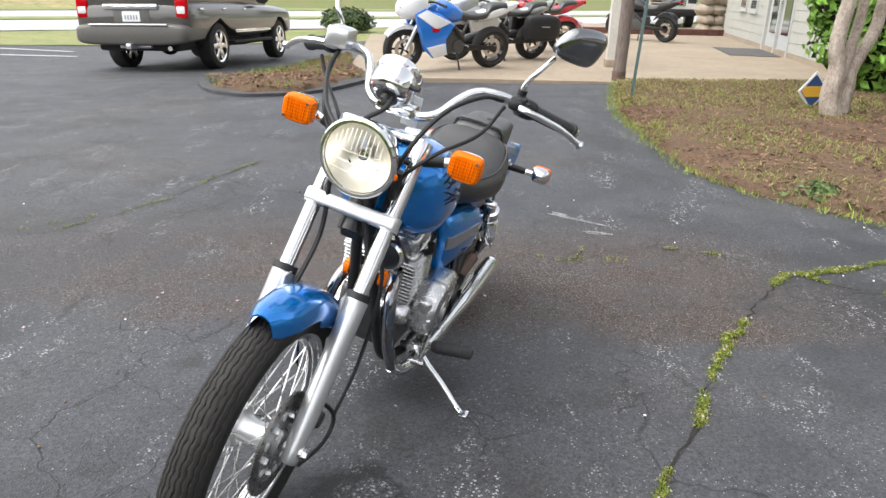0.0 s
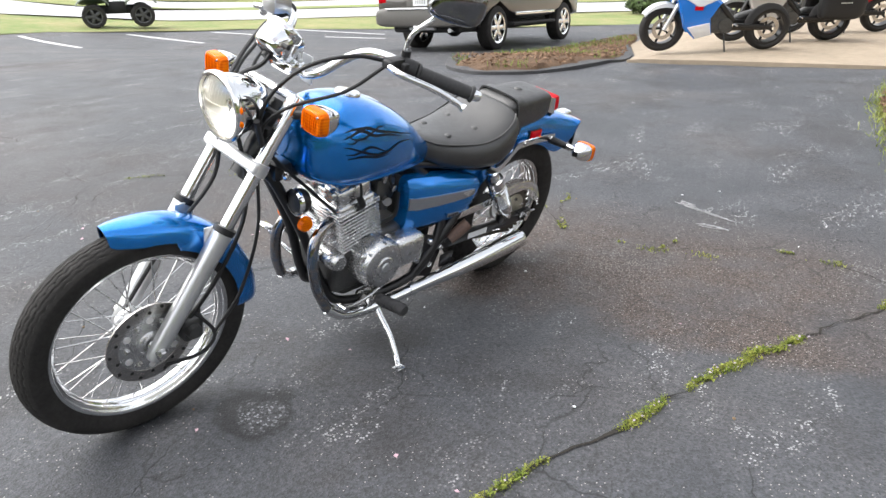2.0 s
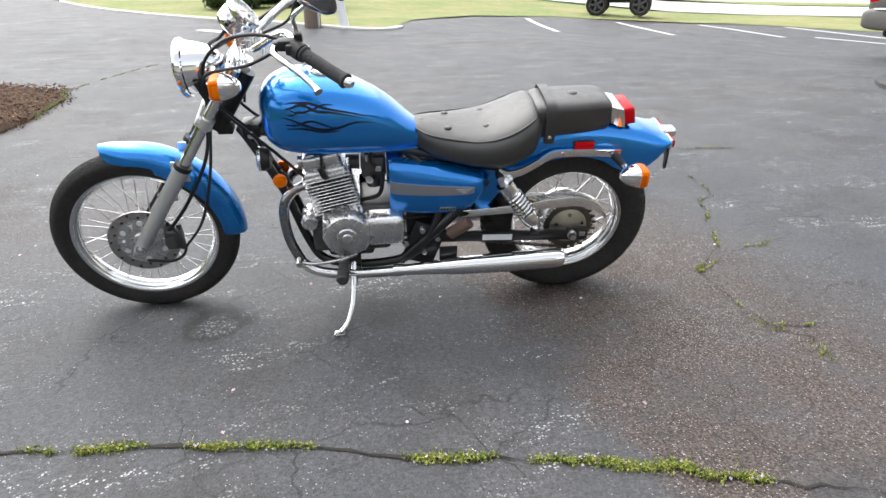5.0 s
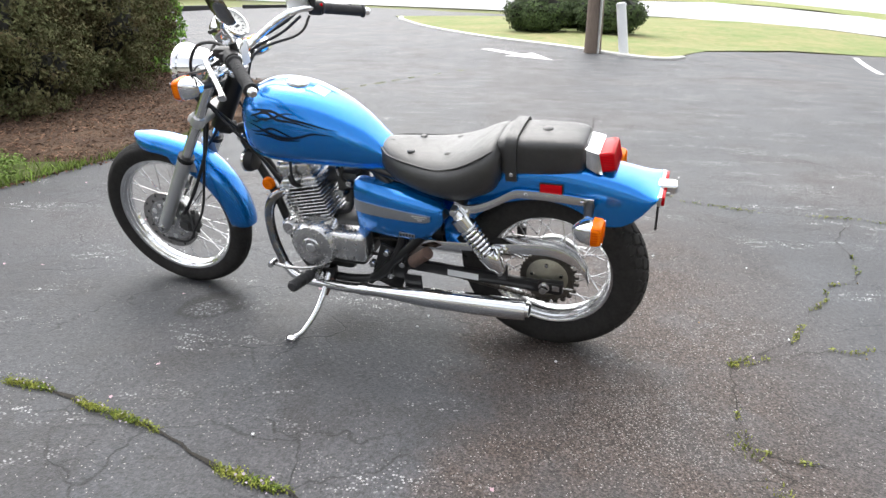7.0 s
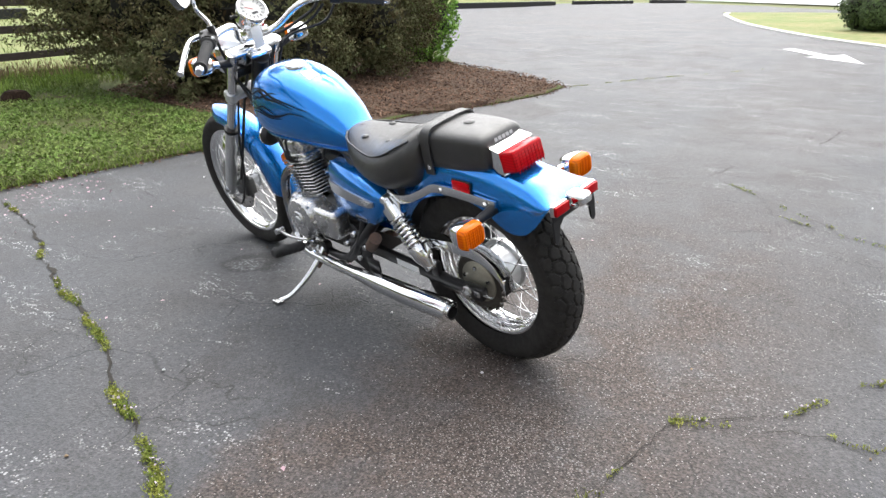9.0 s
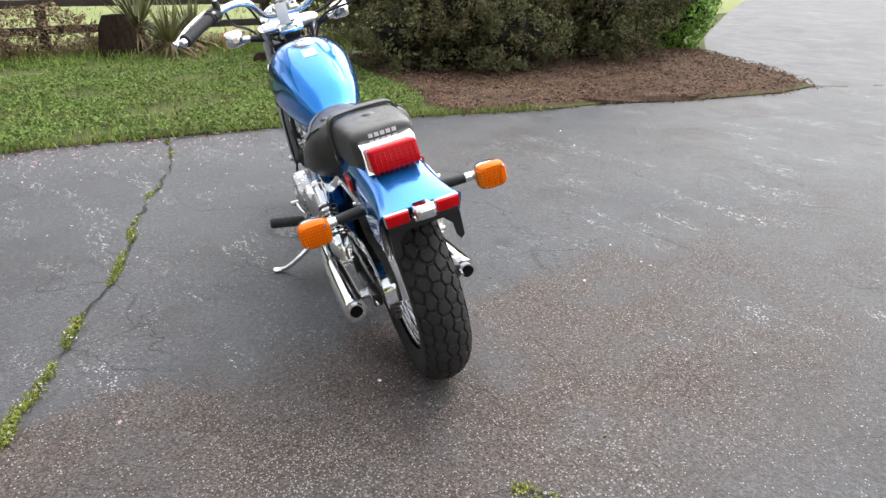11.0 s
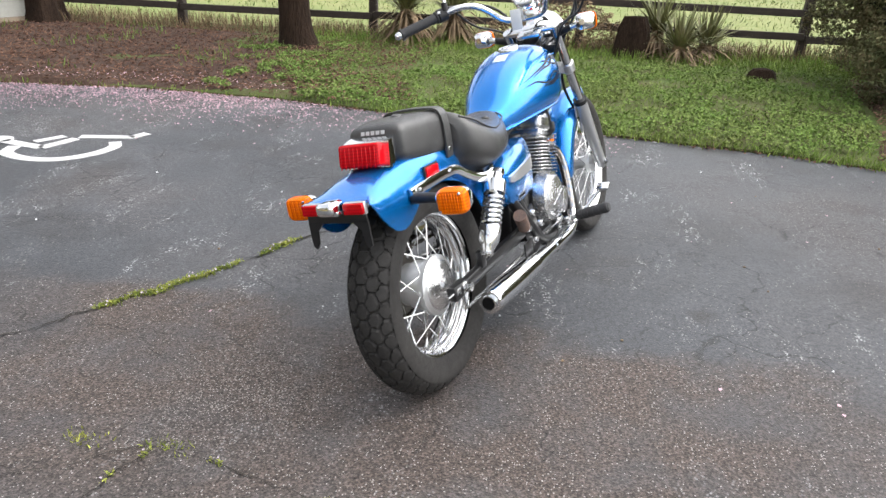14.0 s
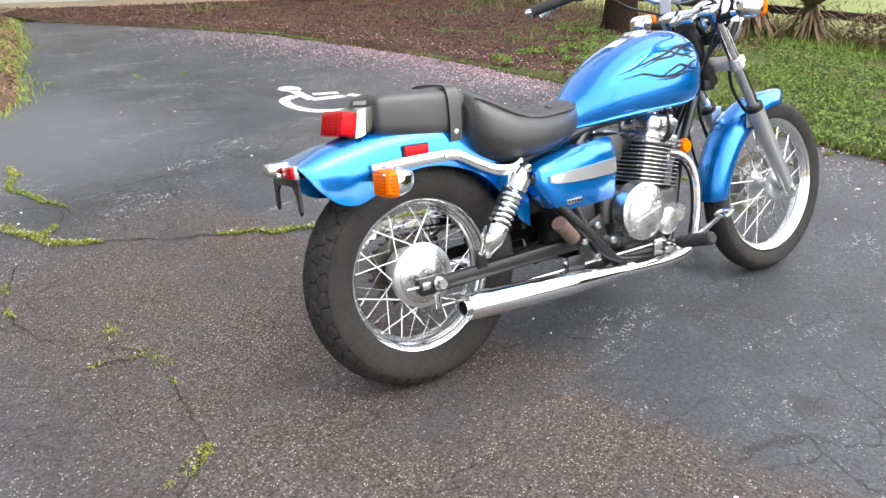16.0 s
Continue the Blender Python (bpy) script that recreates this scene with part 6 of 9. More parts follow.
def crack(path, width, moss, label, amp=0.006, wide=0.012, bare=0.0):
    """A dark open seam in the asphalt with moss and tiny weeds along it."""
    line = [(x + 0.022 * noise.noise(Vector((x * 6, y * 6, 1.5))), y + 0.022 * noise.noise(Vector((x * 6, y * 6, 7.5)))) for x, y in jagged(path, amp, 0.035)]
    v, f = [], []
    for i, (x, y) in enumerate(line):
        a, b = line[max(i - 1, 0)], line[min(i + 1, len(line) - 1)]
        d = Vector((b[0] - a[0], b[1] - a[1])).normalized()
        w = width * max(0.12, 0.6 + 1.1 * noise.noise(Vector((x * 7, y * 7, 2.0))) + rng.uniform(-0.25, 0.25))
        v += [(x - d.y * w, y + d.x * w, 0.0042), (x + d.y * w, y - d.x * w, 0.0042)]
        if i:
            k = 2 * i
            f.append((k - 2, k - 1, k + 1, k))
    stuff("crack", v, f, MOSS_SOIL, label, "crack")
    if moss <= 0:
        return
    pts = []
    for i, (x, y) in enumerate(line):
        dens = 0.7 * noise.noise(Vector((x * 4.2, y * 4.2, 9.1))) + 0.35 * noise.noise(Vector((x * 17, y * 17, 4.1))) - bare
        if dens <= 0:
            continue
        for _ in range(int(moss * (0.5 + 2.6 * dens))):
            s = wide * (0.5 + 0.9 * dens)
            x2, y2 = line[min(i + 1, len(line) - 1)]
            t = rng.random()
            pts.append((x + (x2 - x) * t + rng.normal(0, s), y + (y2 - y) * t + rng.normal(0, s)))
    low = [(x, y, rng.uniform(0.004, 0.013), 0, 0, 1) for x, y in pts]
    a, b = leaves(low, 0.0046, spread=0.7, aspect=1.7)
    c, d = blades(pts[::3], 0.012, 0.0013, 1.4)
    d = [tuple(i + len(a) for i in q) for q in d]
    stuff("crack_moss", a + c, b + d, MOSS, "yellow-green moss growing in an asphalt crack", "moss")
    fl = [(x + rng.normal(0, 0.01), y + rng.normal(0, 0.01), rng.uniform(0.010, 0.018), 0, 0, 1) for x, y in pts if rng.random() < 0.03]
    if fl:
        a, b = leaves(fl, 0.007, spread=0.6, aspect=1.1)
        stuff("crack_flowers", a, b, MOSS_FLOWER, "tiny pale flowers along the crack", "flowers")


crack([(-0.11, -0.60), (-0.02, -0.19), (0.11, 0.22), (0.35, 0.67), (0.47, 0.96), (0.55, 1.2), (0.66, 1.47), (0.80, 1.71), (0.90, 1.95), (1.04, 2.21)], 0.0085, 92, "long mossy crack across the asphalt", wide=0.013, bare=0.05)
crack([(1.04, 2.21), (1.20, 2.45), (1.33, 2.67), (1.42, 2.80), (1.57, 2.97), (1.80, 3.03), (2.1, 3.18), (2.6, 3.4)], 0.006, 100, "wide mossy crack across the brown asphalt", wide=0.013, bare=-0.22)
crack([(1.57, 2.97), (1.45, 3.10), (1.30, 3.20), (1.09, 3.26), (0.94, 3.26), (0.65, 3.06)], 0.0026, 40, "branching mossy crack in the asphalt", wide=0.007, bare=0.24)
crack([(1.59, 2.99), (1.75, 2.86), (1.90, 2.79), (2.19, 2.87), (2.51, 2.78)], 0.0045, 85, "side branch of the mossy crack", bare=-0.1)
crack([(0.70, 3.24), (0.64, 3.06), (0.50, 3.07), (0.36, 3.10), (0.22, 3.13), (0.12, 3.25), (0.0, 3.41), (-0.20, 3.53), (-0.43, 3.71), (-0.66, 3.94), (-1.06, 4.0), (-1.34, 4.18)], 0.0022, 30, "thin weedy crack behind the rear wheel", wide=0.008, bare=0.14)
crack([(0.22, 3.13), (0.16, 3.25), (0.10, 3.42), (0.05, 3.7)], 0.0016, 16, "thin crack in brown asphalt", wide=0.008, bare=0.0)
crack([(-2.03, 2.05), (-2.19, 2.36), (-2.46, 2.71), (-2.84, 2.79)], 0.0025, 0, "hairline crack")
crack([(-2.43, 2.78), (-2.23, 2.99), (-1.96, 3.21), (-1.78, 3.4)], 0.002, 14, "hairline crack with a little moss")
crack([(-1.88, 0.52), (-2.04, 1.45), (-1.93, 1.93), (-2.06, 2.27), (-2.25, 2.61)], 0.0025, 0, "hairline crack")
crack([(-3.8, 3.21), (-4.46, 3.3), (-4.82, 3.43)], 0.004, 0, "hairline crack")
crack([(-5.84, 0.51), (-7.13, 1.11), (-8.48, 1.88), (-10.5, 3.2)], 0.004, 16, "long seam between two asphalt pours")
crack([(-1.84, 3.16), (-1.51, 3.79), (-1.44, 4.24), (-1.16, 5.09)], 0.0025, 14, "long seam with specks of moss")
# sparse weed tufts on the lot
for cx, cy in ((0.83, 3.07), (0.62, 3.05), (1.3, 3.2), (4.2, 1.95), (4.05, 1.4), (3.95, 1.1)):
    a, b = blades([(cx + rng.normal(0, 0.03), cy + rng.normal(0, 0.015)) for _ in range(60)], 0.010, 0.0018, 1.6)
    stuff("weed_tuft", a, b, MOSS, "small green weed tuft in the asphalt", "weeds")


def painted(name, outline, label, category, z=0.005, height=None):
    """Paint on the asphalt, a thin raised film."""
    bm = bmesh.new()
    lo = [bm.verts.new((x, y, (height(x, y) if height else 0) + z - 0.004)) for x, y in outline]
    hi = [bm.verts.new((x, y, (height(x, y) if height else 0) + z)) for x, y in outline]
    bm.faces.new(hi)
    for i in range(len(lo)):
        j = (i + 1) % len(lo)
        bm.faces.new((lo[i], lo[j], hi[j], hi[i]))
    bmesh.ops.recalc_face_normals(bm, faces=bm.faces[:])
    return bm


def ribbon(path, w, closed=False):
    left, right = [], []
    for i, (x, y) in enumerate(path):
        a, b = path[max(i - 1, 0)], path[min(i + 1, len(path) - 1)]
        d = Vector((b[0] - a[0], b[1] - a[1])).normalized()
        left.append((x - d.y * w, y + d.x * w))
        right.append((x + d.y * w, y - d.x * w))
    return left + right[::-1]


symbol = tagged(new("parking_symbol"), "white painted wheelchair symbol on the asphalt", "road marking")
sym = lambda nm, ol: part(nm, painted(nm, ol, "", ""), WHITE_PAINT, symbol, smooth=False)
sym("head_disc", [(3.05 + 0.085 * math.cos(a), 0.825 + 0.075 * math.sin(a)) for a in (2 * math.pi * k / 20 for k in range(20))])
sym("torso", ribbon([(3.0, 0.84), (2.86, 0.87), (2.71, 0.895)], 0.035))
sym("thigh", ribbon([(2.71, 0.90), (2.68, 0.78), (2.66, 0.67)], 0.032))
sym("arm", ribbon([(2.83, 0.80), (2.79, 0.72), (2.76, 0.64)], 0.026))
sym("leg", ribbon([(2.67, 0.62), (2.52, 0.57), (2.37, 0.53)], 0.034))
sym("foot", ribbon([(2.385, 0.54), (2.355, 0.42)], 0.032))
sym("wheel_arc", ribbon([tuple(q) for q in spline([(2.86, 0.92), (2.80, 1.05), (2.63, 1.11), (2.47, 1.07), (2.37, 0.93), (2.35, 0.76), (2.41, 0.66)], 5)], 0.034))


def marking(name, outline, label):
    bm = painted(name, outline, "", "", 0.006, slope)
    return tagged(part(name, bm, WHITE_PAINT, smooth=False), label, "road marking", "painted parking lines" if name == "parking_line" else "")


for p, q in (((-15.2, 10.6), (-11.4, 9.3)), ((-14.3, 12.8), (-10.8, 11.8)), ((-13.4, 14.7), (-9.9, 14.0)), ((-12.0, 16.2), (-8.9, 16.1)), ((-9.7, 14.7), (-8.2, 15.0))):
    n = 8
    marking("parking_line", ribbon([(p[0] + (q[0] - p[0]) * k / n, p[1] + (q[1] - p[1]) * k / n) for k in range(n + 1)], 0.06), "worn white painted parking line")
marking("road_arrow", [(-11.6, 2.1), (-10.75, 2.72), (-10.6, 2.55), (-10.05, 3.35), (-11.15, 3.05), (-10.9, 2.88), (-11.75, 2.28)], "faded white painted arrow")
ker = [(-26, -1.2), (-24, -0.95), (-19, 0.45), (-15, 2.15), (-12.6, 3.55), (-10.9, 4.65), (-10.45, 5.2), (-10.7, 5.6)]
kb = []
for x, y, *_ in spline([(a, b) for a, b in ker], 5):
    kb.append((x, y))
rows = []
for i, (x, y) in enumerate(kb):
    a, b = kb[max(i - 1, 0)], kb[min(i + 1, len(kb) - 1)]
    d = Vector((b[0] - a[0], b[1] - a[1])).normalized()
    rows.append([(x - d.y * s, y + d.x * s, slope(x, y) + h) for s, h in ((-0.07, -0.05), (-0.07, 0.03), (-0.05, 0.045), (0.05, 0.045), (0.07, 0.03), (0.07, -0.05))])
tagged(part("kerb", rings(rows), mat("white_kerb", (0.56, 0.55, 0.53), 0.8, var=0.15, scale=5)), "pale painted concrete kerb round the grass", "", "", "structure")

# scratches in the sealer
SCRAPE = mat("scrape", (0.40, 0.40, 0.41), 0.7, scale=35, second=(0.10, 0.10, 0.105))
strokes = []
for p, q, m in (((0.55, 3.76), (0.90, 3.56), 9), ((0.73, 3.46), (0.91, 3.42), 6)):
    for _ in range(m):
        u, v2 = sorted(rng.uniform(0, 1, 2))
        o = rng.normal(0, 0.010, 2)
        strokes.append(((p[0] + (q[0] - p[0]) * u + o[0], p[1] + (q[1] - p[1]) * u + o[1]), (p[0] + (q[0] - p[0]) * v2 + o[0], p[1] + (q[1] - p[1]) * v2 + o[1]), rng.uniform(0.0015, 0.0045)))
for p, q, w in strokes:
    n = 8
    a = ribbon([(p[0] + (q[0] - p[0]) * k / n + rng.normal(0, 0.002), p[1] + (q[1] - p[1]) * k / n + rng.normal(0, 0.002)) for k in range(n + 1)], w)
    tagged(part("scrape_mark", painted("s", a, "", "", 0.0046), SCRAPE, smooth=False), "pale scrape across the asphalt", "scrape", "scrapes in the sealer")
# small litter: white pebbles and leaves
for k in range(45):
    x, y = rng.uniform(-2.4, 2.4), rng.uniform(-0.3, 4.6)
    if k == 0:
        x, y = -0.997, 1.725
    bm = ellipsoid((x, y, 0.004), (0.0045 * rng.uniform(0.5, 1.3), 0.005 * rng.uniform(0.5, 1.2), 0.003), 8, 5, 0.3, k)
    tagged(part("pebble", bm, WHITE_STICKER if k % 3 else DRY), "tiny pale pebble on the asphalt", "pebble", "pebbles on the lot")

# petals on the southern edge
pp = []
for _ in range(9000):
    t = rng.random()
    x = 1.9 + rng.normal(0, 0.55) + 3.8 * t ** 1.3 if rng.random() < 0.8 else rng.uniform(-0.6, 5.6)
    edge = float(np.interp(x, [-2, -0.77, 0.3, 1.25, 1.9, 3.2, 4.17, 5.12, 5.9], [-0.25, -0.5, -0.66, -0.72, -0.84, -0.86, -0.69, -0.47, -0.07]))
    y = edge - 0.12 + abs(rng.normal(0, 0.42 if x < 3.5 else 0.5))
    if y < edge + 0.01:
        y -= abs(rng.normal(0, 0.25))
        if rng.random() < 0.75:
            continue
    if y < 0.9 + 0.25 * rng.normal():
        pp.append((x, y, 0.007 if y > edge else 0.06, 0, 0, 1))
for _ in range(70):
    pp.append((rng.uniform(-2, 4.5), rng.uniform(-0.4, 2.6), 0.006, 0, 0, 1))
a, b = leaves(pp, 0.0118, spread=0.25, aspect=1.2)
stuff("fallen_petals", a, b, PETAL, "pink fallen petals strewn on the asphalt edge", "petals")

# lawn and weeds
LAWN_NEAR = [(1.9, -0.84), (1.25, -0.70), (0.3, -0.63), (-0.77, -0.47), (-1.5, -0.37), (-2.1, -0.22), (-2.3, -1.2), (-2.7, -3.2), (-4, -5.2), (3.2, -4.8), (2.9, -2.7), (2.2, -1.5)]
pts = []
for x, y in scatter(LAWN_NEAR, 56000, lambda x, y: noise.noise(Vector((x * 1.6, y * 1.6, 2.0))) + 0.5 * noise.noise(Vector((x * 6, y * 6, 1.0))) > -0.22 + 0.09 * max(0, -y - 3)):
    pts.append((x, y, 0.03 + rng.uniform(0, 0.045) + 0.02 * noise.noise(Vector((x * 3, y * 3, 0))), 0, 0, 1))
a, b = leaves(pts, 0.0155, spread=0.5, aspect=1.6)
stuff("weedy_lawn", a, b, WEED, "low green weedy lawn", "lawn")
# the lawn frays into the mulch under the tree
FRAY = [(1.0, -0.78), (2.7, -0.95), (4.0, -2.4), (3.9, -4.4), (2.6, -4.5), (2.0, -1.6)]
fringe = []
for x, y in scatter(FRAY, 9000, lambda x, y: noise.noise(Vector((x * 2.1, y * 2.1, 4.0))) + 0.4 * noise.noise(Vector((x * 7, y * 7, 1.0))) > 0.02 + 0.28 * max(0.0, x - 1.9 + 0.28 * (y + 1.0))):
    fringe.append((x, y, 0.045 + rng.uniform(0, 0.04), 0, 0, 1))
a, b = leaves(fringe, 0.015, spread=0.5, aspect=1.6)
stuff("weed_fringe", a, b, WEED, "thinning weeds where the lawn meets the mulch", "weeds")
a, b = blades(scatter(LAWN_NEAR, 9000), 0.042, 0.0035, 1.0, lambda x, y: 0.02)
stuff("lawn_grass", a, b, GRASS, "green grass blades in the lawn", "grass")
a, b = blades(scatter([(-4, -4.8), (3.4, -4.4), (7.5, -4.3), (7.5, -5.2), (-4, -5.7)], 5000), 0.17, 0.004, 0.7, lambda x, y: 0.03)
stuff("tall_weeds", a, b, DRY, "dry brown weeds along the fence line", "weeds")
a, b = blades(scatter([(-4, -3.9), (3.4, -3.9), (3.4, -5.0), (-4, -5.3)], 5000), 0.11, 0.004, 0.8, lambda x, y: 0.03)
stuff("tall_grass", a, b, GRASS, "taller green grass near the fence", "grass")
FIELD_NEAR = [(-14, -6.2), (-2.7, -5.6), (7, -5.2), (12, -5.5), (14, -22), (-16, -22)]
a, b = blades(scatter(FIELD_NEAR, 12000), 0.07, 0.008, 0.9, lambda x, y: 0.05)
stuff("paddock_grass", a, b, mat("paddock_blades", (0.165, 0.200, 0.062), 0.9, scale=0.6, second=(0.10, 0.155, 0.042), random_tint=0.4), "pale paddock grass", "grass")
edge_pts = []
for (x0, y0), (x1, y1) in zip(SOUTH_EDGE[1:15], SOUTH_EDGE[2:16]):
    L0 = math.hypot(x1 - x0, y1 - y0)
    for _ in range(int(L0 * (330 if -2.3 < x0 < 1.6 else 45 if x0 > 0 else 12))):
        t = rng.random()
        edge_pts.append((x0 + (x1 - x0) * t + rng.normal(0, 0.02), y0 + (y1 - y0) * t + rng.normal(-0.012, 0.04)))
a, b = blades(edge_pts, 0.04, 0.004, 1.1, lambda x, y: 0.006)
stuff("edge_grass", a, b, GRASS, "ragged grass creeping over the asphalt edge", "grass")


def chips(poly, count, size, base, label, material=CHIPS, keep=lambda x, y: True):
    v, f = [], []
    for x, y in scatter(poly, count, keep):
        s = size * rng.uniform(0.4, 1.5)
        a = rng.uniform(0, 6.283)
        t = Matrix.Translation((x, y, base(x, y) + rng.uniform(0, 0.02))) @ Matrix.Rotation(a, 4, "Z") @ Matrix.Rotation(rng.normal(0, 0.35), 4, "X") @ Matrix.Rotation(rng.normal(0, 0.35), 4, "Y")
        k = len(v)
        for px, py, pz in ((-1, -0.35, 0), (1, -0.25, 0), (0.8, 0.3, 0), (-0.9, 0.35, 0), (-0.8, -0.25, 0.25), (0.9, -0.2, 0.2), (0.7, 0.25, 0.22), (-0.8, 0.25, 0.25)):
            v.append(tuple(t @ Vector((px * s, py * s, pz * s))))
        f += [(k + 4, k + 5, k + 6, k + 7), (k, k + 1, k + 5, k + 4), (k + 1, k + 2, k + 6, k + 5), (k + 2, k + 3, k + 7, k + 6), (k + 3, k, k + 4, k + 7)]
    stuff("bark_mulch", v, f, material, label, "mulch")


crumbs = []
for (x0, y0), (x1, y1) in zip(SOUTH_EDGE[:16], SOUTH_EDGE[1:17]):
    for _ in range(int(math.hypot(x1 - x0, y1 - y0) * 170)):
        t = rng.random()
        crumbs.append((x0 + (x1 - x0) * t + rng.normal(0, 0.02), y0 + (y1 - y0) * t + abs(rng.normal(0, 0.05)) - 0.02, 0.008, 0, 0, 1))
a, b = leaves(crumbs, 0.014, spread=0.4, aspect=1.6)
stuff("edge_debris", a, b, LITTER, "brown leaf debris along the asphalt edge", "leaves")
chips(SW_BED, 22000, 0.0135, lambda x, y: 0.036, "brown bark mulch chips under the junipers")
chips(SE_BED, 17000, 0.016, lambda x, y: 0.04, "brown mulch and dead leaves under the tree", LITTER)
chips([(0.9, -0.8), (2.0, -1.0), (3.0, -2.7), (3.1, -4.5), (1.5, -4.5), (1.4, -2.0)], 2600, 0.015, lambda x, y: 0.06, "dead leaves scattered over the lawn's end", LITTER)
chips(EAST_BED, 26000, 0.017, lambda x, y: 0.055, "tan bark mulch in the planting bed", STRAW)
chips(ISLAND_IN, 2600, 0.024, lambda x, y: slope(x, y) + 0.075, "tan bark mulch on the island", STRAW)
patch = lambda x, y: noise.noise(Vector((x * 0.9, y * 0.9, 5.0))) + 0.30 * (y > 7.3) + 0.40 * (x < 2.5) + 0.25 * (x + y < 6.9) > 0.04
soft_edge = []
for (x0, y0), (x1, y1) in zip(EAST_BED[:11], EAST_BED[1:12]):
    for _ in range(int(math.hypot(x1 - x0, y1 - y0) * 260)):
        t = rng.random()
        soft_edge.append((x0 + (x1 - x0) * t + rng.normal(0, 0.05), y0 + (y1 - y0) * t + rng.normal(0, 0.05)))
a, b = blades(scatter(EAST_BED, 30000, patch), 0.046, 0.0037, 1.3, lambda x, y: 0.04)
c, d = blades(soft_edge, 0.032, 0.0036, 1.4, lambda x, y: 0.006)
a, b = a + c, b + [tuple(i + len(a) for i in q) for q in d]
stuff("bed_grass", a, b, mat("bed_grass_blades", (0.22, 0.29, 0.065), 0.9, spec=0.15, scale=1.2, second=(0.25, 0.27, 0.08), random_tint=0.4), "patchy yellow-green grass in the bed", "grass")
a, b = blades(scatter(ISLAND_IN, 1100, lambda x, y: noise.noise(Vector((x * 1.1, y * 1.1, 1.0))) + 0.35 * (x < -2.65) - 0.2 * (y < 9.5) > 0.12), 0.075, 0.005, 0.9, lambda x, y: slope(x, y) + 0.06)
stuff("island_grass", a, b, GRASS, "grass tufts on the planting island", "grass")
a, b = blades(scatter([(-1.6, -1.2), (7.4, -5.4), (9, -5.4), (9, 0.5), (6, -0.6), (2.5, -1.4)], 900, lambda x, y: noise.noise(Vector((x * 1.1, y * 1.1, 7.0))) > 0.2), 0.06, 0.005, 0.9, lambda x, y: 0.07)
stuff("weed_sprigs", a, b, WEED, "weed sprigs in the mulch", "weeds")
# a leafy weed at the bed's corner
wp = []
for _ in range(320):
    r, a0 = abs(rng.normal(0, 0.07)), rng.uniform(0, 6.28)
    wp.append((2.22 + r * math.cos(a0), 4.18 + r * math.sin(a0), 0.02 + rng.uniform(0, 0.10) * (1 - r), math.cos(a0), math.sin(a0), 1.0))
a, b = leaves(wp, 0.021, spread=0.6, aspect=2.2)
stuff("leafy_weed", a, b, mat("grey_green_leaf", (0.16, 0.22, 0.09), 0.85, spec=0.2, scale=8, second=(0.10, 0.15, 0.06), random_tint=0.4), "bushy grey-green weed at the bed edge", "weed")


# ---- shrubs and trees ----
def lobes_points(lobes, count, rough=0.12):
    """Points and normals over a cluster of lumpy ellipsoids."""
    area = np.array([(l[3] * l[4] + l[3] * l[5] + l[4] * l[5]) for l in lobes])
    pick = rng.choice(len(lobes), count, p=area / area.sum())
    out = []
    for i in pick:
        cx, cy, cz, rx, ry, rz = lobes[i]
        d = Vector(rng.normal(0, 1, 3)).normalized()
        k = 1 + rough * 2.2 * noise.noise(d * 2.6 + Vector((i * 3.1, 0, 0))) + rough * noise.noise(d * 7 + Vector((0, i * 2.0, 0))) + rng.normal(0, rough * 0.35)
        p = Vector((cx + d.x * rx * k, cy + d.y * ry * k, cz + d.z * rz * k))
        if p.z > 0.03:
            out.append((p.x, p.y, p.z, d.x, d.y, d.z + 0.35))
    return out


def shrub(name, c, lobes, count, size, leaf_mat, label, category, trunk=0.05, aspect=2.0, spread=0.6, core=0.80, stems=3):
    """A shrub: short stems, limbs, a near-black core painted as inner shade and a skin of many small leaf clumps."""
    ob = thing(name, Matrix.Translation(c), label, category)
    for k in range(stems):
        a = 6.283 * k / stems + 0.4
        tip = lobes[k % len(lobes)]
        part("stem", tube([(0.08 * math.cos(a), 0.08 * math.sin(a), -0.03), (tip[0] * 0.4 + 0.1 * math.cos(a), tip[1] * 0.4 + 0.1 * math.sin(a), tip[2] * 0.5), (tip[0], tip[1], tip[2])], [trunk, trunk * 0.8, trunk * 0.3], 8), BARK, ob)
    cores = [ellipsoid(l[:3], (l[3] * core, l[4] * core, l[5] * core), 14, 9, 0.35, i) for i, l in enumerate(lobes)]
    part("shade_core", join(*cores), CORE, ob)
    v, f = leaves(lobes_points(lobes, count), size, spread=spread, aspect=aspect)
    mesh_of("foliage", v, f, leaf_mat, ob)
    return ob


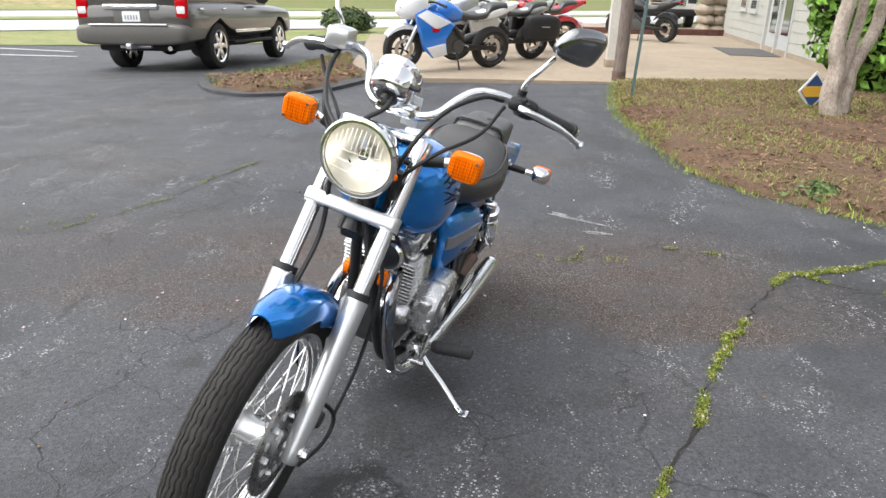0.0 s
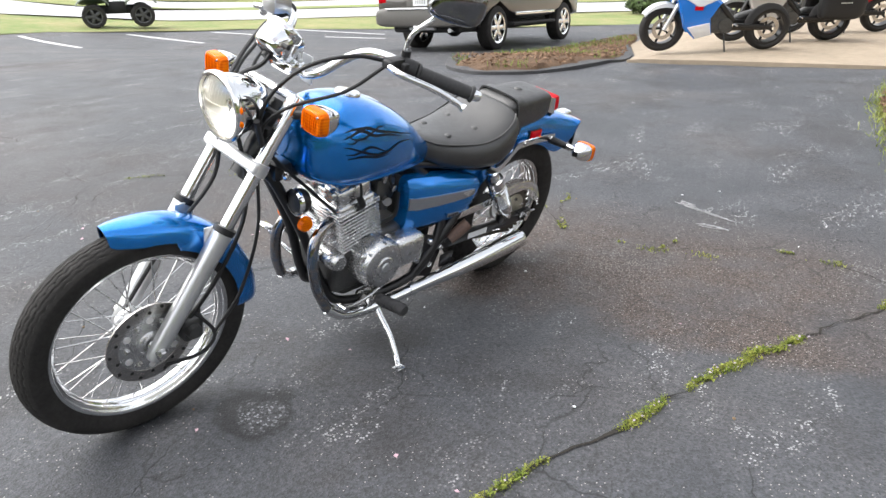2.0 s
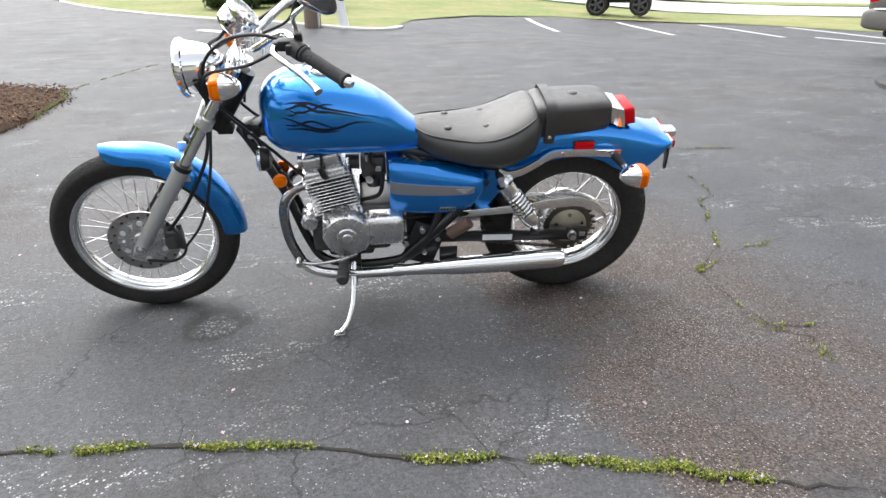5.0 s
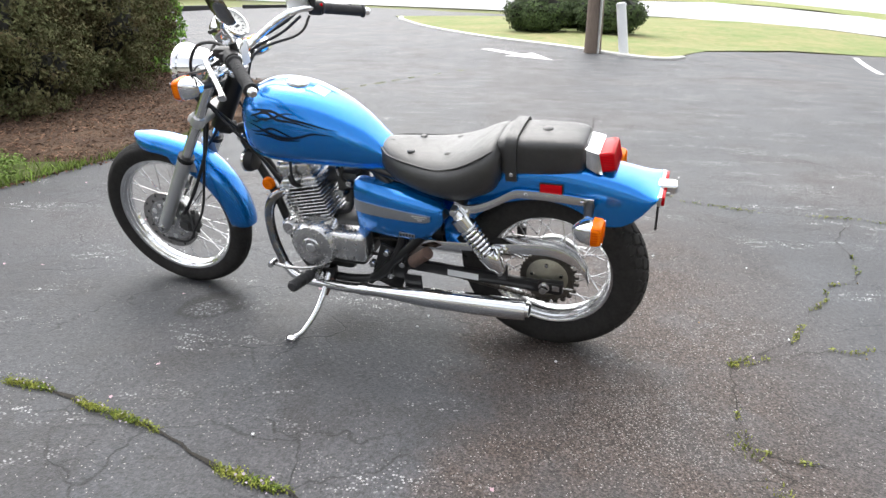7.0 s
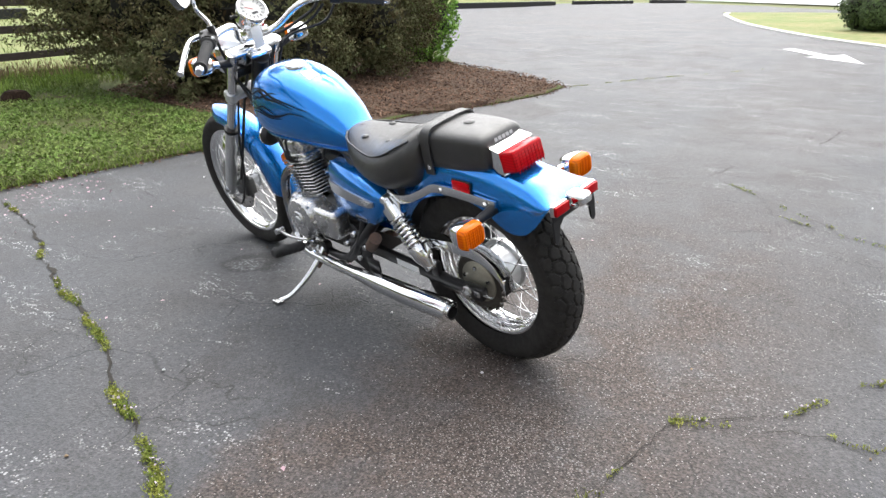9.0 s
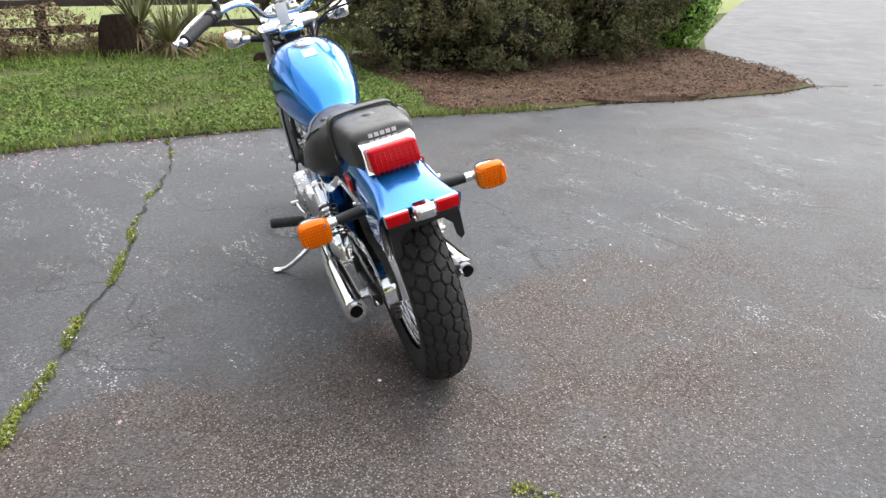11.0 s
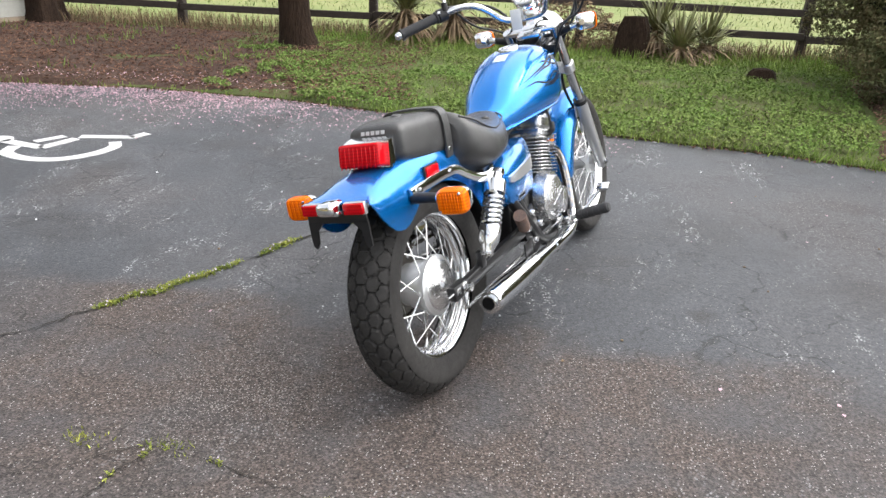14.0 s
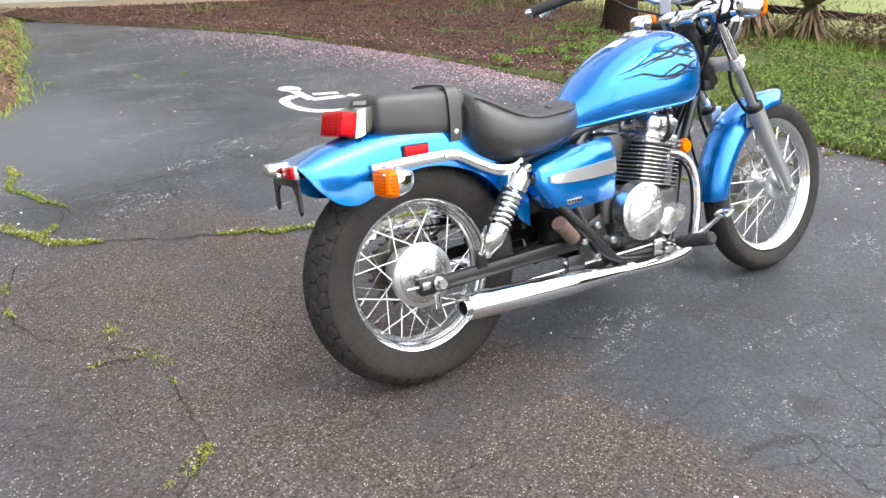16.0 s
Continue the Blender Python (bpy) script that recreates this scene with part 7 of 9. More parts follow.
def juniper(c, lobes, count, label):
    """A ragged juniper: foliage in upright plumes made of small sprays."""
    ob = thing("juniper_bush", Matrix.Translation(c), label, "bush", "dark junipers by the lot")
    for k, l in enumerate(lobes):
        part("limb", tube([(0.1 * math.cos(k), 0.1 * math.sin(k), -0.05), (l[0] * 0.45, l[1] * 0.45, l[2] * 0.35), (l[0] * 0.9, l[1] * 0.9, l[2] * 0.95)], [0.07, 0.05, 0.018], 8), BARK, ob)
    # solid lobes coloured as the shade seen between the plumes
    part("shade_core", join(*[ellipsoid(l[:3], (l[3] * 0.58, l[4] * 0.58, l[5] * 0.58), 20, 14, 0.4, i) for i, l in enumerate(lobes)]), CORE, ob)
    pts = []
    for px, py, pz, nx, ny, nz in lobes_points(lobes, count // 3, 0.24):
        n = Vector((nx, ny, nz * 0.5 + 0.15)).normalized()
        plume = rng.uniform(0.12, 0.27)
        fat = plume * rng.uniform(0.26, 0.40)
        for _ in range(52):
            t = rng.random() ** 0.8
            o = Vector(rng.normal(0, 1, 3)).normalized() * fat * (0.35 + 0.75 * math.sin(math.pi * min(1.0, t * 0.8 + 0.1)))
            q = Vector((px, py, pz)) + n * plume * (t - 0.25) + o
            pts.append((q.x, q.y, q.z, n.x * 0.7 + o.x * 16, n.y * 0.7 + o.y * 16, n.z * 0.7 + o.z * 16))
    v, f = leaves(pts, 0.0155, spread=0.55, aspect=2.4)
    mesh_of("foliage", v, f, JUNIPER, ob)
    inner = [(l[0], l[1], l[2], l[3] * 0.76, l[4] * 0.76, l[5] * 0.76) for l in lobes]
    v, f = leaves(lobes_points(inner, 9000, 0.2), 0.030, spread=0.8, aspect=2.2)
    mesh_of("shaded_foliage", v, f, JUNIPER, ob)
    return ob


juniper((-3.75, -2.55, 0), [(0.15, 0.55, 0.75, 0.72, 0.62, 0.62), (-0.55, 0.30, 0.95, 0.75, 0.7, 0.75), (0.62, -0.35, 0.85, 0.62, 0.62, 0.62), (0.0, -0.2, 1.55, 0.72, 0.66, 0.72), (0.75, -1.1, 0.95, 0.55, 0.55, 0.55), (-0.6, -0.3, 1.75, 0.7, 0.66, 0.66), (0.5, 0.2, 1.35, 0.55, 0.5, 0.5), (0.85, 0.35, 0.42, 0.5, 0.45, 0.38), (-0.1, 0.95, 0.4, 0.55, 0.35, 0.36)], 8000, "large dark ragged juniper bush in the mulch bed")
juniper((-5.45, -2.45, 0), [(0.15, 0.65, 0.75, 0.75, 0.6, 0.62), (-0.5, 0.35, 0.8, 0.7, 0.65, 0.65), (0.3, 0.2, 1.45, 0.75, 0.7, 0.75), (-0.4, -0.3, 1.5, 0.7, 0.7, 0.75), (0.6, 0.5, 1.05, 0.55, 0.5, 0.5)], 5200, "dark olive juniper bush beside the lot")
shrub("evergreen_shrub", (-7.2, -2.2, 0), [(0, 0, 0.65, 0.46, 0.46, 0.70), (0.05, 0.0, 1.25, 0.42, 0.42, 0.6)], 10000, 0.028, ARBOR, "bright green columnar evergreen shrub", "bush", 0.04)
for cx, cy, r, h in ((-17.4, 3.45, 0.80, 0.62), (-17.3, 5.25, 0.86, 0.62), (-19.4, 4.6, 0.85, 0.72)):
    shrub("round_shrub", (cx, cy, slope(cx, cy)), [(0, 0, h * 0.75, r, r, h * 0.82)], 9000, 0.042, BOX_LEAF, "clipped round dark green shrub on the verge", "bush", 0.05, 1.6, 0.4, 0.92)
shrub("round_shrub", (-4.6, 27.0, -0.53), [(0, 0, 0.35, 0.9, 0.8, 0.42)], 1500, 0.09, BOX_LEAF, "clipped round shrub by the road", "bush", 0.04, 1.6, 0.4, 0.9)
shrub("garden_bush", (5.15, 9.3, 0), [(0, 0, 0.75, 0.75, 0.6, 0.75), (0.3, -0.3, 1.45, 0.6, 0.55, 0.6), (-0.35, 0.1, 1.2, 0.55, 0.5, 0.6), (0.5, -0.6, 0.6, 0.6, 0.6, 0.6)], 6500, 0.07, mat("garden_leaf", (0.17, 0.33, 0.04), 0.7, scale=3, second=(0.10, 0.20, 0.025), random_tint=0.4), "bright green leafy bush against the shop wall", "bush", 0.03)
shrub("dry_shrub", (0.05, -4.72, 0), [(0, 0, 0.28, 0.55, 0.3, 0.28), (0.6, 0.1, 0.2, 0.35, 0.25, 0.2)], 4200, 0.017, DRY, "brown straggly shrub at the fence", "bush", 0.012, 3.2, 0.9, 0.05)


def yucca(c, n, length, high, label):
    """A yucca: a stem with a skirt of hanging dead leaves under a fan of stiff green ones."""
    ob = thing("yucca", Matrix.Translation(c), label, "plant", "yuccas by the fence")
    v, f, dv, df = [], [], [], []
    for k in range(n):
        a = rng.uniform(0, 6.283)
        dead = rng.random() < 0.45
        el = rng.uniform(-0.9, 0.35) if dead else rng.uniform(0.25, 1.5)
        L0 = length * rng.uniform(0.65, 1.15)
        d = Vector((math.cos(a) * math.cos(el), math.sin(a) * math.cos(el), math.sin(el)))
        s = Vector((-math.sin(a), math.cos(a), 0)) * rng.uniform(0.009, 0.016)
        tv, tf = (dv, df) if dead else (v, f)
        base = Vector((0.05 * math.cos(a), 0.05 * math.sin(a), high * (rng.uniform(0.55, 1.0) if dead else rng.uniform(0.85, 1.1))))
        droop = Vector((0, 0, -0.45 if dead else -rng.uniform(0.02, 0.32))) * L0
        tip, half = base + d * L0 + droop, base + d * L0 * 0.5 + droop * 0.2
        tip.z, half.z = max(tip.z, 0.03), max(half.z, 0.05)
        k0 = len(tv)
        tv += [base - s * 0.6, base + s * 0.6, half + s, half - s, tip]
        tf += [(k0, k0 + 1, k0 + 2, k0 + 3), (k0 + 3, k0 + 2, k0 + 4)]
    mesh_of("green_leaves", v, f, YUCCA, ob)
    mesh_of("dead_leaves", dv, df, DRY, ob)
    part("trunk", tube([(0, 0, -0.04), (0, 0, high * 0.5), (0.01, 0, high * 1.1)], [0.085, 0.08, 0.06], 10), DRY, ob)
    return ob


for c, n, L0, high in (((1.95, -4.35, 0), 320, 0.52, 0.46), ((1.42, -4.65, 0), 260, 0.52, 0.42), ((-1.22, -4.35, 0), 230, 0.50, 0.20), ((-1.55, -4.7, 0), 200, 0.52, 0.22), ((-1.0, -4.75, 0), 170, 0.55, 0.34)):
    yucca(c, n, L0, high, "spiky yucca with a skirt of dry brown leaves")


def stump(c, r, h, label):
    ob = tagged(part("tree_stump", rings([[(c[0] + rr * r * (1 + 0.18 * math.sin(a * 3 + 1) + 0.1 * math.sin(a * 7)) * math.cos(a), c[1] + rr * r * (1 + 0.18 * math.sin(a * 3 + 1)) * math.sin(a), z) for a in (6.283 * k / 20 for k in range(20))] for rr, z in ((1.5, -0.03), (1.1, h * 0.3), (0.95, h * 0.75), (0.7, h), (0.45, h * 0.9), (0.1, h * 0.8))]), BARK), label, "stump")
    return ob


stump((-1.95, -3.44), 0.12, 0.13, "low dark weathered tree stump in the lawn")
stump((-0.72, -4.5), 0.17, 0.48, "broken pale tree stump among yuccas")
stump((6.9, -4.35), 0.24, 0.55, "brown tree stump in the mulch")
stump((7.3, -2.7), 0.25, 0.6, "shaggy brown stump in the mulch")


def tree(name, c, trunks, crown, leaf_mat, bark, label, leaf=0.09, count=2600):
    ob = thing(name, Matrix.Translation(c), label, "tree")
    for pts, rs in trunks:
        part("trunk", tube(pts, rs, 14, 6), bark, ob)
    v, f = leaves(lobes_points(crown, count, 0.3), leaf, spread=0.9, aspect=1.7)
    mesh_of("crown", v, f, leaf_mat, ob)
    return ob


tree("blossom_tree", (2.98, -3.5, 0), [([(0, 0, -0.05), (0.0, 0, 0.08), (0.02, 0.01, 0.35), (0.05, 0, 1.2), (0.02, 0.05, 2.3), (0.4, 0.2, 3.4)], [0.33, 0.23, 0.175, 0.16, 0.15, 0.08]), ([(0.03, 0.03, 1.9), (-0.4, 0.3, 2.8), (-0.9, 0.5, 3.6)], [0.10, 0.08, 0.03]), ([(0.03, 0.0, 2.0), (0.1, -0.5, 2.9), (0.2, -0.9, 3.7)], [0.10, 0.07, 0.03])], [(0, 0, 4.1, 1.6, 1.5, 0.9), (-0.8, 0.4, 3.8, 1.0, 0.9, 0.7), (0.5, -0.7, 3.9, 1.1, 1.0, 0.7)], PETAL, BARK, "dark-barked blossom tree behind the lot", 0.06, 2600)
tree("crape_myrtle", (3.68, 7.2, 0), [([(-0.02, -0.05, -0.03), (-0.09, -0.04, 0.25), (-0.05, 0, 0.5), (-0.10, 0, 0.8), (0.02, 0.05, 1.6), (0.1, 0.1, 2.4)], [0.11, 0.085, 0.078, 0.07, 0.06, 0.04]), ([(0.06, 0.05, -0.03), (0.12, 0.08, 0.3), (0.15, 0.12, 0.5), (0.30, 0.15, 0.85), (0.36, 0.2, 1.2), (0.6, 0.25, 2.3)], [0.09, 0.07, 0.062, 0.058, 0.05, 0.03]), ([(-0.02, 0.02, 0.1), (0.05, 0.08, 0.5), (0.12, 0.1, 1.1), (0.1, 0.2, 2.0)], [0.06, 0.05, 0.045, 0.03])], [(0.2, 0.1, 3.0, 1.1, 1.0, 0.8), (0.6, 0.2, 2.9, 0.8, 0.8, 0.6)], BOX_LEAF, PALE_BARK, "pale smooth-barked multi-stem tree in the bed", 0.07, 1600)

# dry tufts on the bank beyond the road
bp2 = []
for _ in range(2600):
    x, y = along(rng.uniform(40.5, 58), rng.uniform(-90, 5))
    n2 = noise.noise(Vector((x * 0.12, y * 0.12, 3.0)))
    if n2 > -0.1:
        bp2.append((x, y))
a, b = blades([(x + rng.normal(0, 0.25), y + rng.normal(0, 0.25)) for x, y in bp2 for _ in range(7)], 0.55, 0.07, 1.0, lambda x, y: land(x, y))
stuff("bank_grass", a, b, mat("bank_tufts", (0.46, 0.34, 0.17), 0.95, spec=0.1, scale=0.3, second=(0.26, 0.22, 0.10), random_tint=0.5), "tufts of tan dry grass on the bank", "grass")

# ---- fence, poles, posts ----
fence = thing("rail_fence", Matrix.Identity(4), "dark weathered wooden rail fence behind the lawn", "fence")
posts = [(-2.7 + 2.617 * k, -5.2 + 0.13 * k) for k in range(-2, 7)]
for i, (x, y) in enumerate(posts):
    part("post", box(0.105, 0.105, 1.35, (x, y, 0.64), 0.012, 1, m=Matrix.Rotation(0.05, 4, "Z")), FENCE_WOOD, fence)
    if i:
        px, py = posts[i - 1]
        for z in (0.30, 0.57, 0.85):
            a = math.atan2(y - py, x - px)
            part("rail", box(math.hypot(x - px, y - py) - 0.02, 0.035, 0.085, ((x + px) / 2 + 0.07 * math.sin(a) * -1, (y + py) / 2 + 0.07 * math.cos(a), z + rng.normal(0, 0.012)), 0.006, 1, m=Matrix.Rotation(rng.normal(0, 0.006), 4, "Y") @ Matrix.Rotation(a, 4, "Z")), FENCE_WOOD, fence)


def timber(p, q, h, label):
    d = Vector((q[0] - p[0], q[1] - p[1], 0))
    ob = box(d.length, 0.22, h, (0, 0, h / 2), 0.02, 1)
    m = Matrix.Translation(((p[0] + q[0]) / 2, (p[1] + q[1]) / 2, 0.03)) @ Matrix.Rotation(math.atan2(d.y, d.x), 4, "Z")
    return tagged(part("landscape_timber", ob, BLACK_PLASTIC, m=m), label, "timber", "black timbers in the far field")


for p, q in (((-27.0, -13.2), (-34.5, -11.2)), ((-35.6, -10.6), (-39.5, -8.6)), ((-41, -8), (-43, -6.5)), ((-24.5, -19), (-16, -21.5)), ((-12, -20), (-6, -21)), ((-4.5, -19.5), (0.5, -20.5)), ((2.2, -20.6), (7.5, -21.8)), ((9, -22), (15, -23)), ((-22, -14.8), (-25.5, -13.7))):
    timber(p, q, 0.34, "long black timber edging in the field")

upole = thing("utility_pole", pose(-11.4, 4.15, slope(-11.4, 4.15)), "weathered brown wooden utility pole on the verge", "pole")
part("pole", tube([(0, 0, -0.1), (0.0, 0, 0.3), (-0.05, 0, 2), (-0.2, 0, 7)], [0.165, 0.15, 0.14, 0.11], 16), POLE_WOOD, upole)
part("conduit", tube([(0.13, 0.08, -0.05), (0.12, 0.08, 2), (0.0, 0.08, 5)], 0.025, 8), SATIN, upole)
marker = thing("marker_post", pose(-11.05, 4.66, slope(-11.05, 4.66), 0, -11, 40), "leaning white plastic marker post", "post")
part("post_body", rings([[(0.085 * math.cos(a), 0.085 * math.sin(a), z) for a in (6.283 * k / 16 for k in range(16))] for z in (-0.08, 0.86)]), WHITE_STICKER, marker)
part("post_cap", lathe([(0, 0.03), (0.06, 0.025), (0.092, 0.005), (0.092, -0.03)], 18, "Z", (0, 0, 0.87)), WHITE_STICKER, marker)
wpost = thing("wooden_post", pose(2.06, 9.80, 0), "dark weathered wooden post at the apron", "post")
part("post_body", tube([(0, 0, -0.1), (0.005, 0, 0.2), (0.02, 0, 1.0), (0.05, 0.02, 3.0)], [0.088, 0.082, 0.084, 0.08], 14), mat("grey_post_wood", (0.22, 0.18, 0.155), 0.9, scale=7, second=(0.10, 0.075, 0.065), bump=0.008, bscale=30, stretch=(1, 1, 0.15)), wpost)
part("base_wrap", tube([(0, 0, -0.02), (0, 0, 0.14)], 0.091, 14, smooth_path=False), RUSTY, wpost)
col = thing("white_column", pose(2.28, 11.6, 0), "pale grey square porch column", "column")
part("shaft", box(0.18, 0.18, 2.9, (0, 0, 1.45), 0.012, 1), mat("pale_board", (0.52, 0.50, 0.46), 0.7, var=0.12, scale=3), col)
part("plinth", box(0.22, 0.22, 0.12, (0, 0, 0.07), 0.012, 1), CONCRETE, col)
gp = thing("sign_stake", pose(1.86, 7.95, 0, 0, 3.0, 0), "thin green steel sign stake", "post")
part("stake", box(0.032, 0.018, 2.2, (0, 0, 1.05), 0.003, 1), mat("green_steel", (0.10, 0.16, 0.15), 0.5, metal=0.2, var=0.2, scale=10), gp)
yard = thing("yard_sign", pose(3.70, 7.75, -0.13, 0, 0, 20), "small diamond yard sign, blue, yellow and white", "sign")
dia = lambda s: [(0, s), (s, 0), (0, -s), (-s, 0)]
part("panel", rings([[(u, 0.006, 0.34 + v) for u, v in dia(0.20)], [(u, -0.006, 0.34 + v) for u, v in dia(0.20)]]), WHITE_STICKER, yard, smooth=False)
part("blue_field", rings([[(u, -0.007, 0.34 + v) for u, v in dia(0.17)], [(u, -0.009, 0.34 + v) for u, v in dia(0.17)]]), mat("sign_blue", (0.03, 0.08, 0.22), 0.4, var=0.05, scale=9), yard, smooth=False)
part("yellow_band", rings([[(u, -0.010, 0.34 + v) for u, v in ((-0.12, 0.05), (0.12, 0.05), (0.16, 0.0), (0.10, -0.06), (-0.10, -0.06), (-0.16, 0.0))], [(u, -0.012, 0.34 + v) for u, v in ((-0.12, 0.05), (0.12, 0.05), (0.16, 0.0), (0.10, -0.06), (-0.10, -0.06), (-0.16, 0.0))]]), mat("sign_yellow", (0.75, 0.42, 0.04), 0.4, var=0.05, scale=9), yard, smooth=False)
part("stake", rod((0, 0, 0.06), (0, 0, 0.18), 0.008), STEEL, yard)
hose = thing("drain_pipe", pose(2.75, 4.12, 0.03, 0, 0, -20), "short blue-black drain pipe end in the bed", "pipe")
part("pipe", tube([(-0.12, 0, 0.03), (0.2, 0.0, 0.03), (0.6, 0.05, 0.02)], 0.05, 14), mat("blue_black_plastic", (0.03, 0.045, 0.08), 0.5, var=0.2, scale=10), hose)

# ---- buildings ----
SIDING = mat("grey_siding", (0.36, 0.36, 0.325), 0.7, var=0.10, scale=2.5, bump=0.002, bscale=30)
TRIM = mat("trim_paint", (0.40, 0.41, 0.40), 0.55, var=0.06, scale=4)
DARK_GLASS = mat("window_glass", (0.025, 0.03, 0.035), 0.05, var=0.1, scale=1.0, coat=1.0)
STONE = mat("field_stone", (0.42, 0.36, 0.28), 0.9, scale=5, second=(0.25, 0.20, 0.16), bump=0.03, bscale=6)


def house(name, p, q, depth, height, label, boards=14, door=None, windows=(), roof=True):
    """A clapboarded building whose seen wall runs from p to q, its body lying on the right of that line."""
    d = Vector((q[0] - p[0], q[1] - p[1], 0))
    m = Matrix.Translation((p[0], p[1], 0)) @ Matrix.Rotation(math.atan2(d.y, d.x), 4, "Z")
    ob = thing(name, m, label, "building")
    L0 = d.length
    gaps = sorted([door] if door else [])
    cuts = [0.0] + [g for dd in gaps for g in dd[:2]] + [L0]
    segs = list(zip(cuts[0::2], cuts[1::2]))
    for a, b in segs:
        part("wall", box(b - a, 0.16, height, ((a + b) / 2, -0.10, height / 2 - 0.05)), SIDING, ob, smooth=False)
        for i in range(boards):
            z0 = 0.10 + i * (height - 0.1) / boards
            hh = (height - 0.1) / boards
            bm = rings([[(x, 0.010, z0 + hh * 0.02), (x, 0.0, z0 + hh * 1.0), (x, -0.02, z0 + hh), (x, -0.02, z0)] for x in (a, b)])
            part("clapboard", bm, SIDING, ob, smooth=False)
    part("foundation", box(L0, 0.18, 0.14, (L0 / 2, -0.07, 0.03)), CONCRETE, ob, smooth=False)
    for x, dy, lx, ly in ((0.08, -depth / 2, 0.16, depth), (L0 - 0.08, -depth / 2, 0.16, depth), (L0 / 2, -depth, L0, 0.16)):
        part("wall", box(lx, ly - 0.2, height, (x, dy - 0.1, height / 2 - 0.05)), SIDING, ob, smooth=False)
    if roof:
        part("roof", rings([[(-0.4, 0.5, height), (-0.4, -depth / 2, height + 1.3), (-0.4, -depth - 0.4, height), (-0.4, -depth - 0.4, height - 0.12), (-0.4, -depth / 2, height + 1.15), (-0.4, 0.5, height - 0.12)], [(L0 + 0.4, 0.5, height), (L0 + 0.4, -depth / 2, height + 1.3), (L0 + 0.4, -depth - 0.4, height), (L0 + 0.4, -depth - 0.4, height - 0.12), (L0 + 0.4, -depth / 2, height + 1.15), (L0 + 0.4, 0.5, height - 0.12)]]), mat("shingle_roof", (0.10, 0.095, 0.09), 0.9, var=0.25, scale=6), ob, smooth=False)
    if door:
        a, b, dh = door
        dr = part("door", box(b - a, 0.05, dh, ((a + b) / 2, -0.06, dh / 2), 0.004), TRIM, ob, "pale grey double door", smooth=False)
        part("wall", box(b - a, 0.16, height - dh, ((a + b) / 2, -0.09, (height + dh) / 2)), SIDING, ob, smooth=False)
        for k in range(2):
            w = (b - a) / 2
            part("pane", box(w * 0.52, 0.012, dh * 0.72, (a + w * (k + 0.5), -0.030, dh * 0.54), 0.003), DARK_GLASS, dr, "door glass", smooth=False)
            part("handle", rod((a + w + (0.07 if k else -0.07), 0.0, 0.95), (a + w + (0.07 if k else -0.07), 0.0, 1.2), 0.012), STEEL, dr)
        for x in (a - 0.05, b + 0.05, (a + b) / 2):
            part("door_frame", box(0.08, 0.06, dh, (x, -0.005, dh / 2), 0.004), TRIM, dr, smooth=False)
    for x, w, z0, z1 in windows:
        wn2 = part("window", box(w, 0.05, z1 - z0, (x, 0.012, (z0 + z1) / 2), 0.004), TRIM, ob, "narrow window with grey frame", smooth=False)
        part("pane", box(w - 0.12, 0.02, z1 - z0 - 0.12, (x, 0.034, (z0 + z1) / 2)), DARK_GLASS, wn2, smooth=False)
        part("glazing_bar", box(w - 0.1, 0.02, 0.03, (x, 0.042, (z0 + z1) / 2)), TRIM, wn2, smooth=False)
        part("sill", box(w + 0.1, 0.08, 0.04, (x, 0.03, z0 - 0.02), 0.004), TRIM, wn2, smooth=False)
    return ob


house("shop_building", (5.35, 8.9), (6.95, 20.9), 8, 3.0, "grey clapboard shop with a double door", 15, (5.55, 7.45, 2.1), ((8.75, 0.62, 0.75, 2.0), (9.85, 0.62, 0.75, 2.0)))
house("cottage", (7.0, -4.2), (8.35, 2.4), 7, 2.8, "white clapboard cottage beside the mulch bed", 14)
pil = thing("stone_pillar", pose(6.75, 21.5, 0), "rough fieldstone pillar at the shop corner", "pillar")
for i in range(9):
    for j in range(2):
        s = ((i * 7 + j * 3) % 5) * 0.02
        part("stone", ellipsoid((-0.18 + 0.36 * j + 0.06 * ((i % 2) - 0.5), -0.05, 0.13 + 0.27 * i), (0.23 + s, 0.30, 0.16), 12, 8, 0.25, i + j), STONE, pil)
rug = thing("door_mat", pose(5.62, 15.25, 0.013, 0, 0, 82), "grey rubber door mat before the shop", "mat")
part("mat_body", box(1.9, 0.95, 0.014, (0, 0, 0.007), 0.004, 1), mat("mat_rubber", (0.09, 0.085, 0.085), 0.9, var=0.2, scale=12, bump=0.003, bscale=120), rug)
edging = thing("brick_edging", pose(5.0, 20.6, 0.0, 0, 0, 6), "low dark red edging beyond the apron", "edging")
for i in range(12):
    part("brick", box(0.36, 0.16, 0.16, (-2.2 + 0.38 * i, 0, 0.09), 0.012, 1), mat("dark_brick", (0.11, 0.045, 0.035), 0.9, var=0.3, scale=8) if i == 0 else bpy.data.materials["dark_brick"], edging, smooth=False)

# ---- vehicles ----
CAR_PAINT = mat("grey_brown_paint", (0.070, 0.066, 0.061), 0.3, metal=0.35, var=0.05, scale=60, coat=1.0)
CAR_TRIM = mat("beige_trim", (0.105, 0.100, 0.092), 0.4, metal=0.2, var=0.06, scale=20)
CAR_BLACK = mat("underbody_black", (0.014, 0.014, 0.014), 0.7, var=0.3, scale=8)


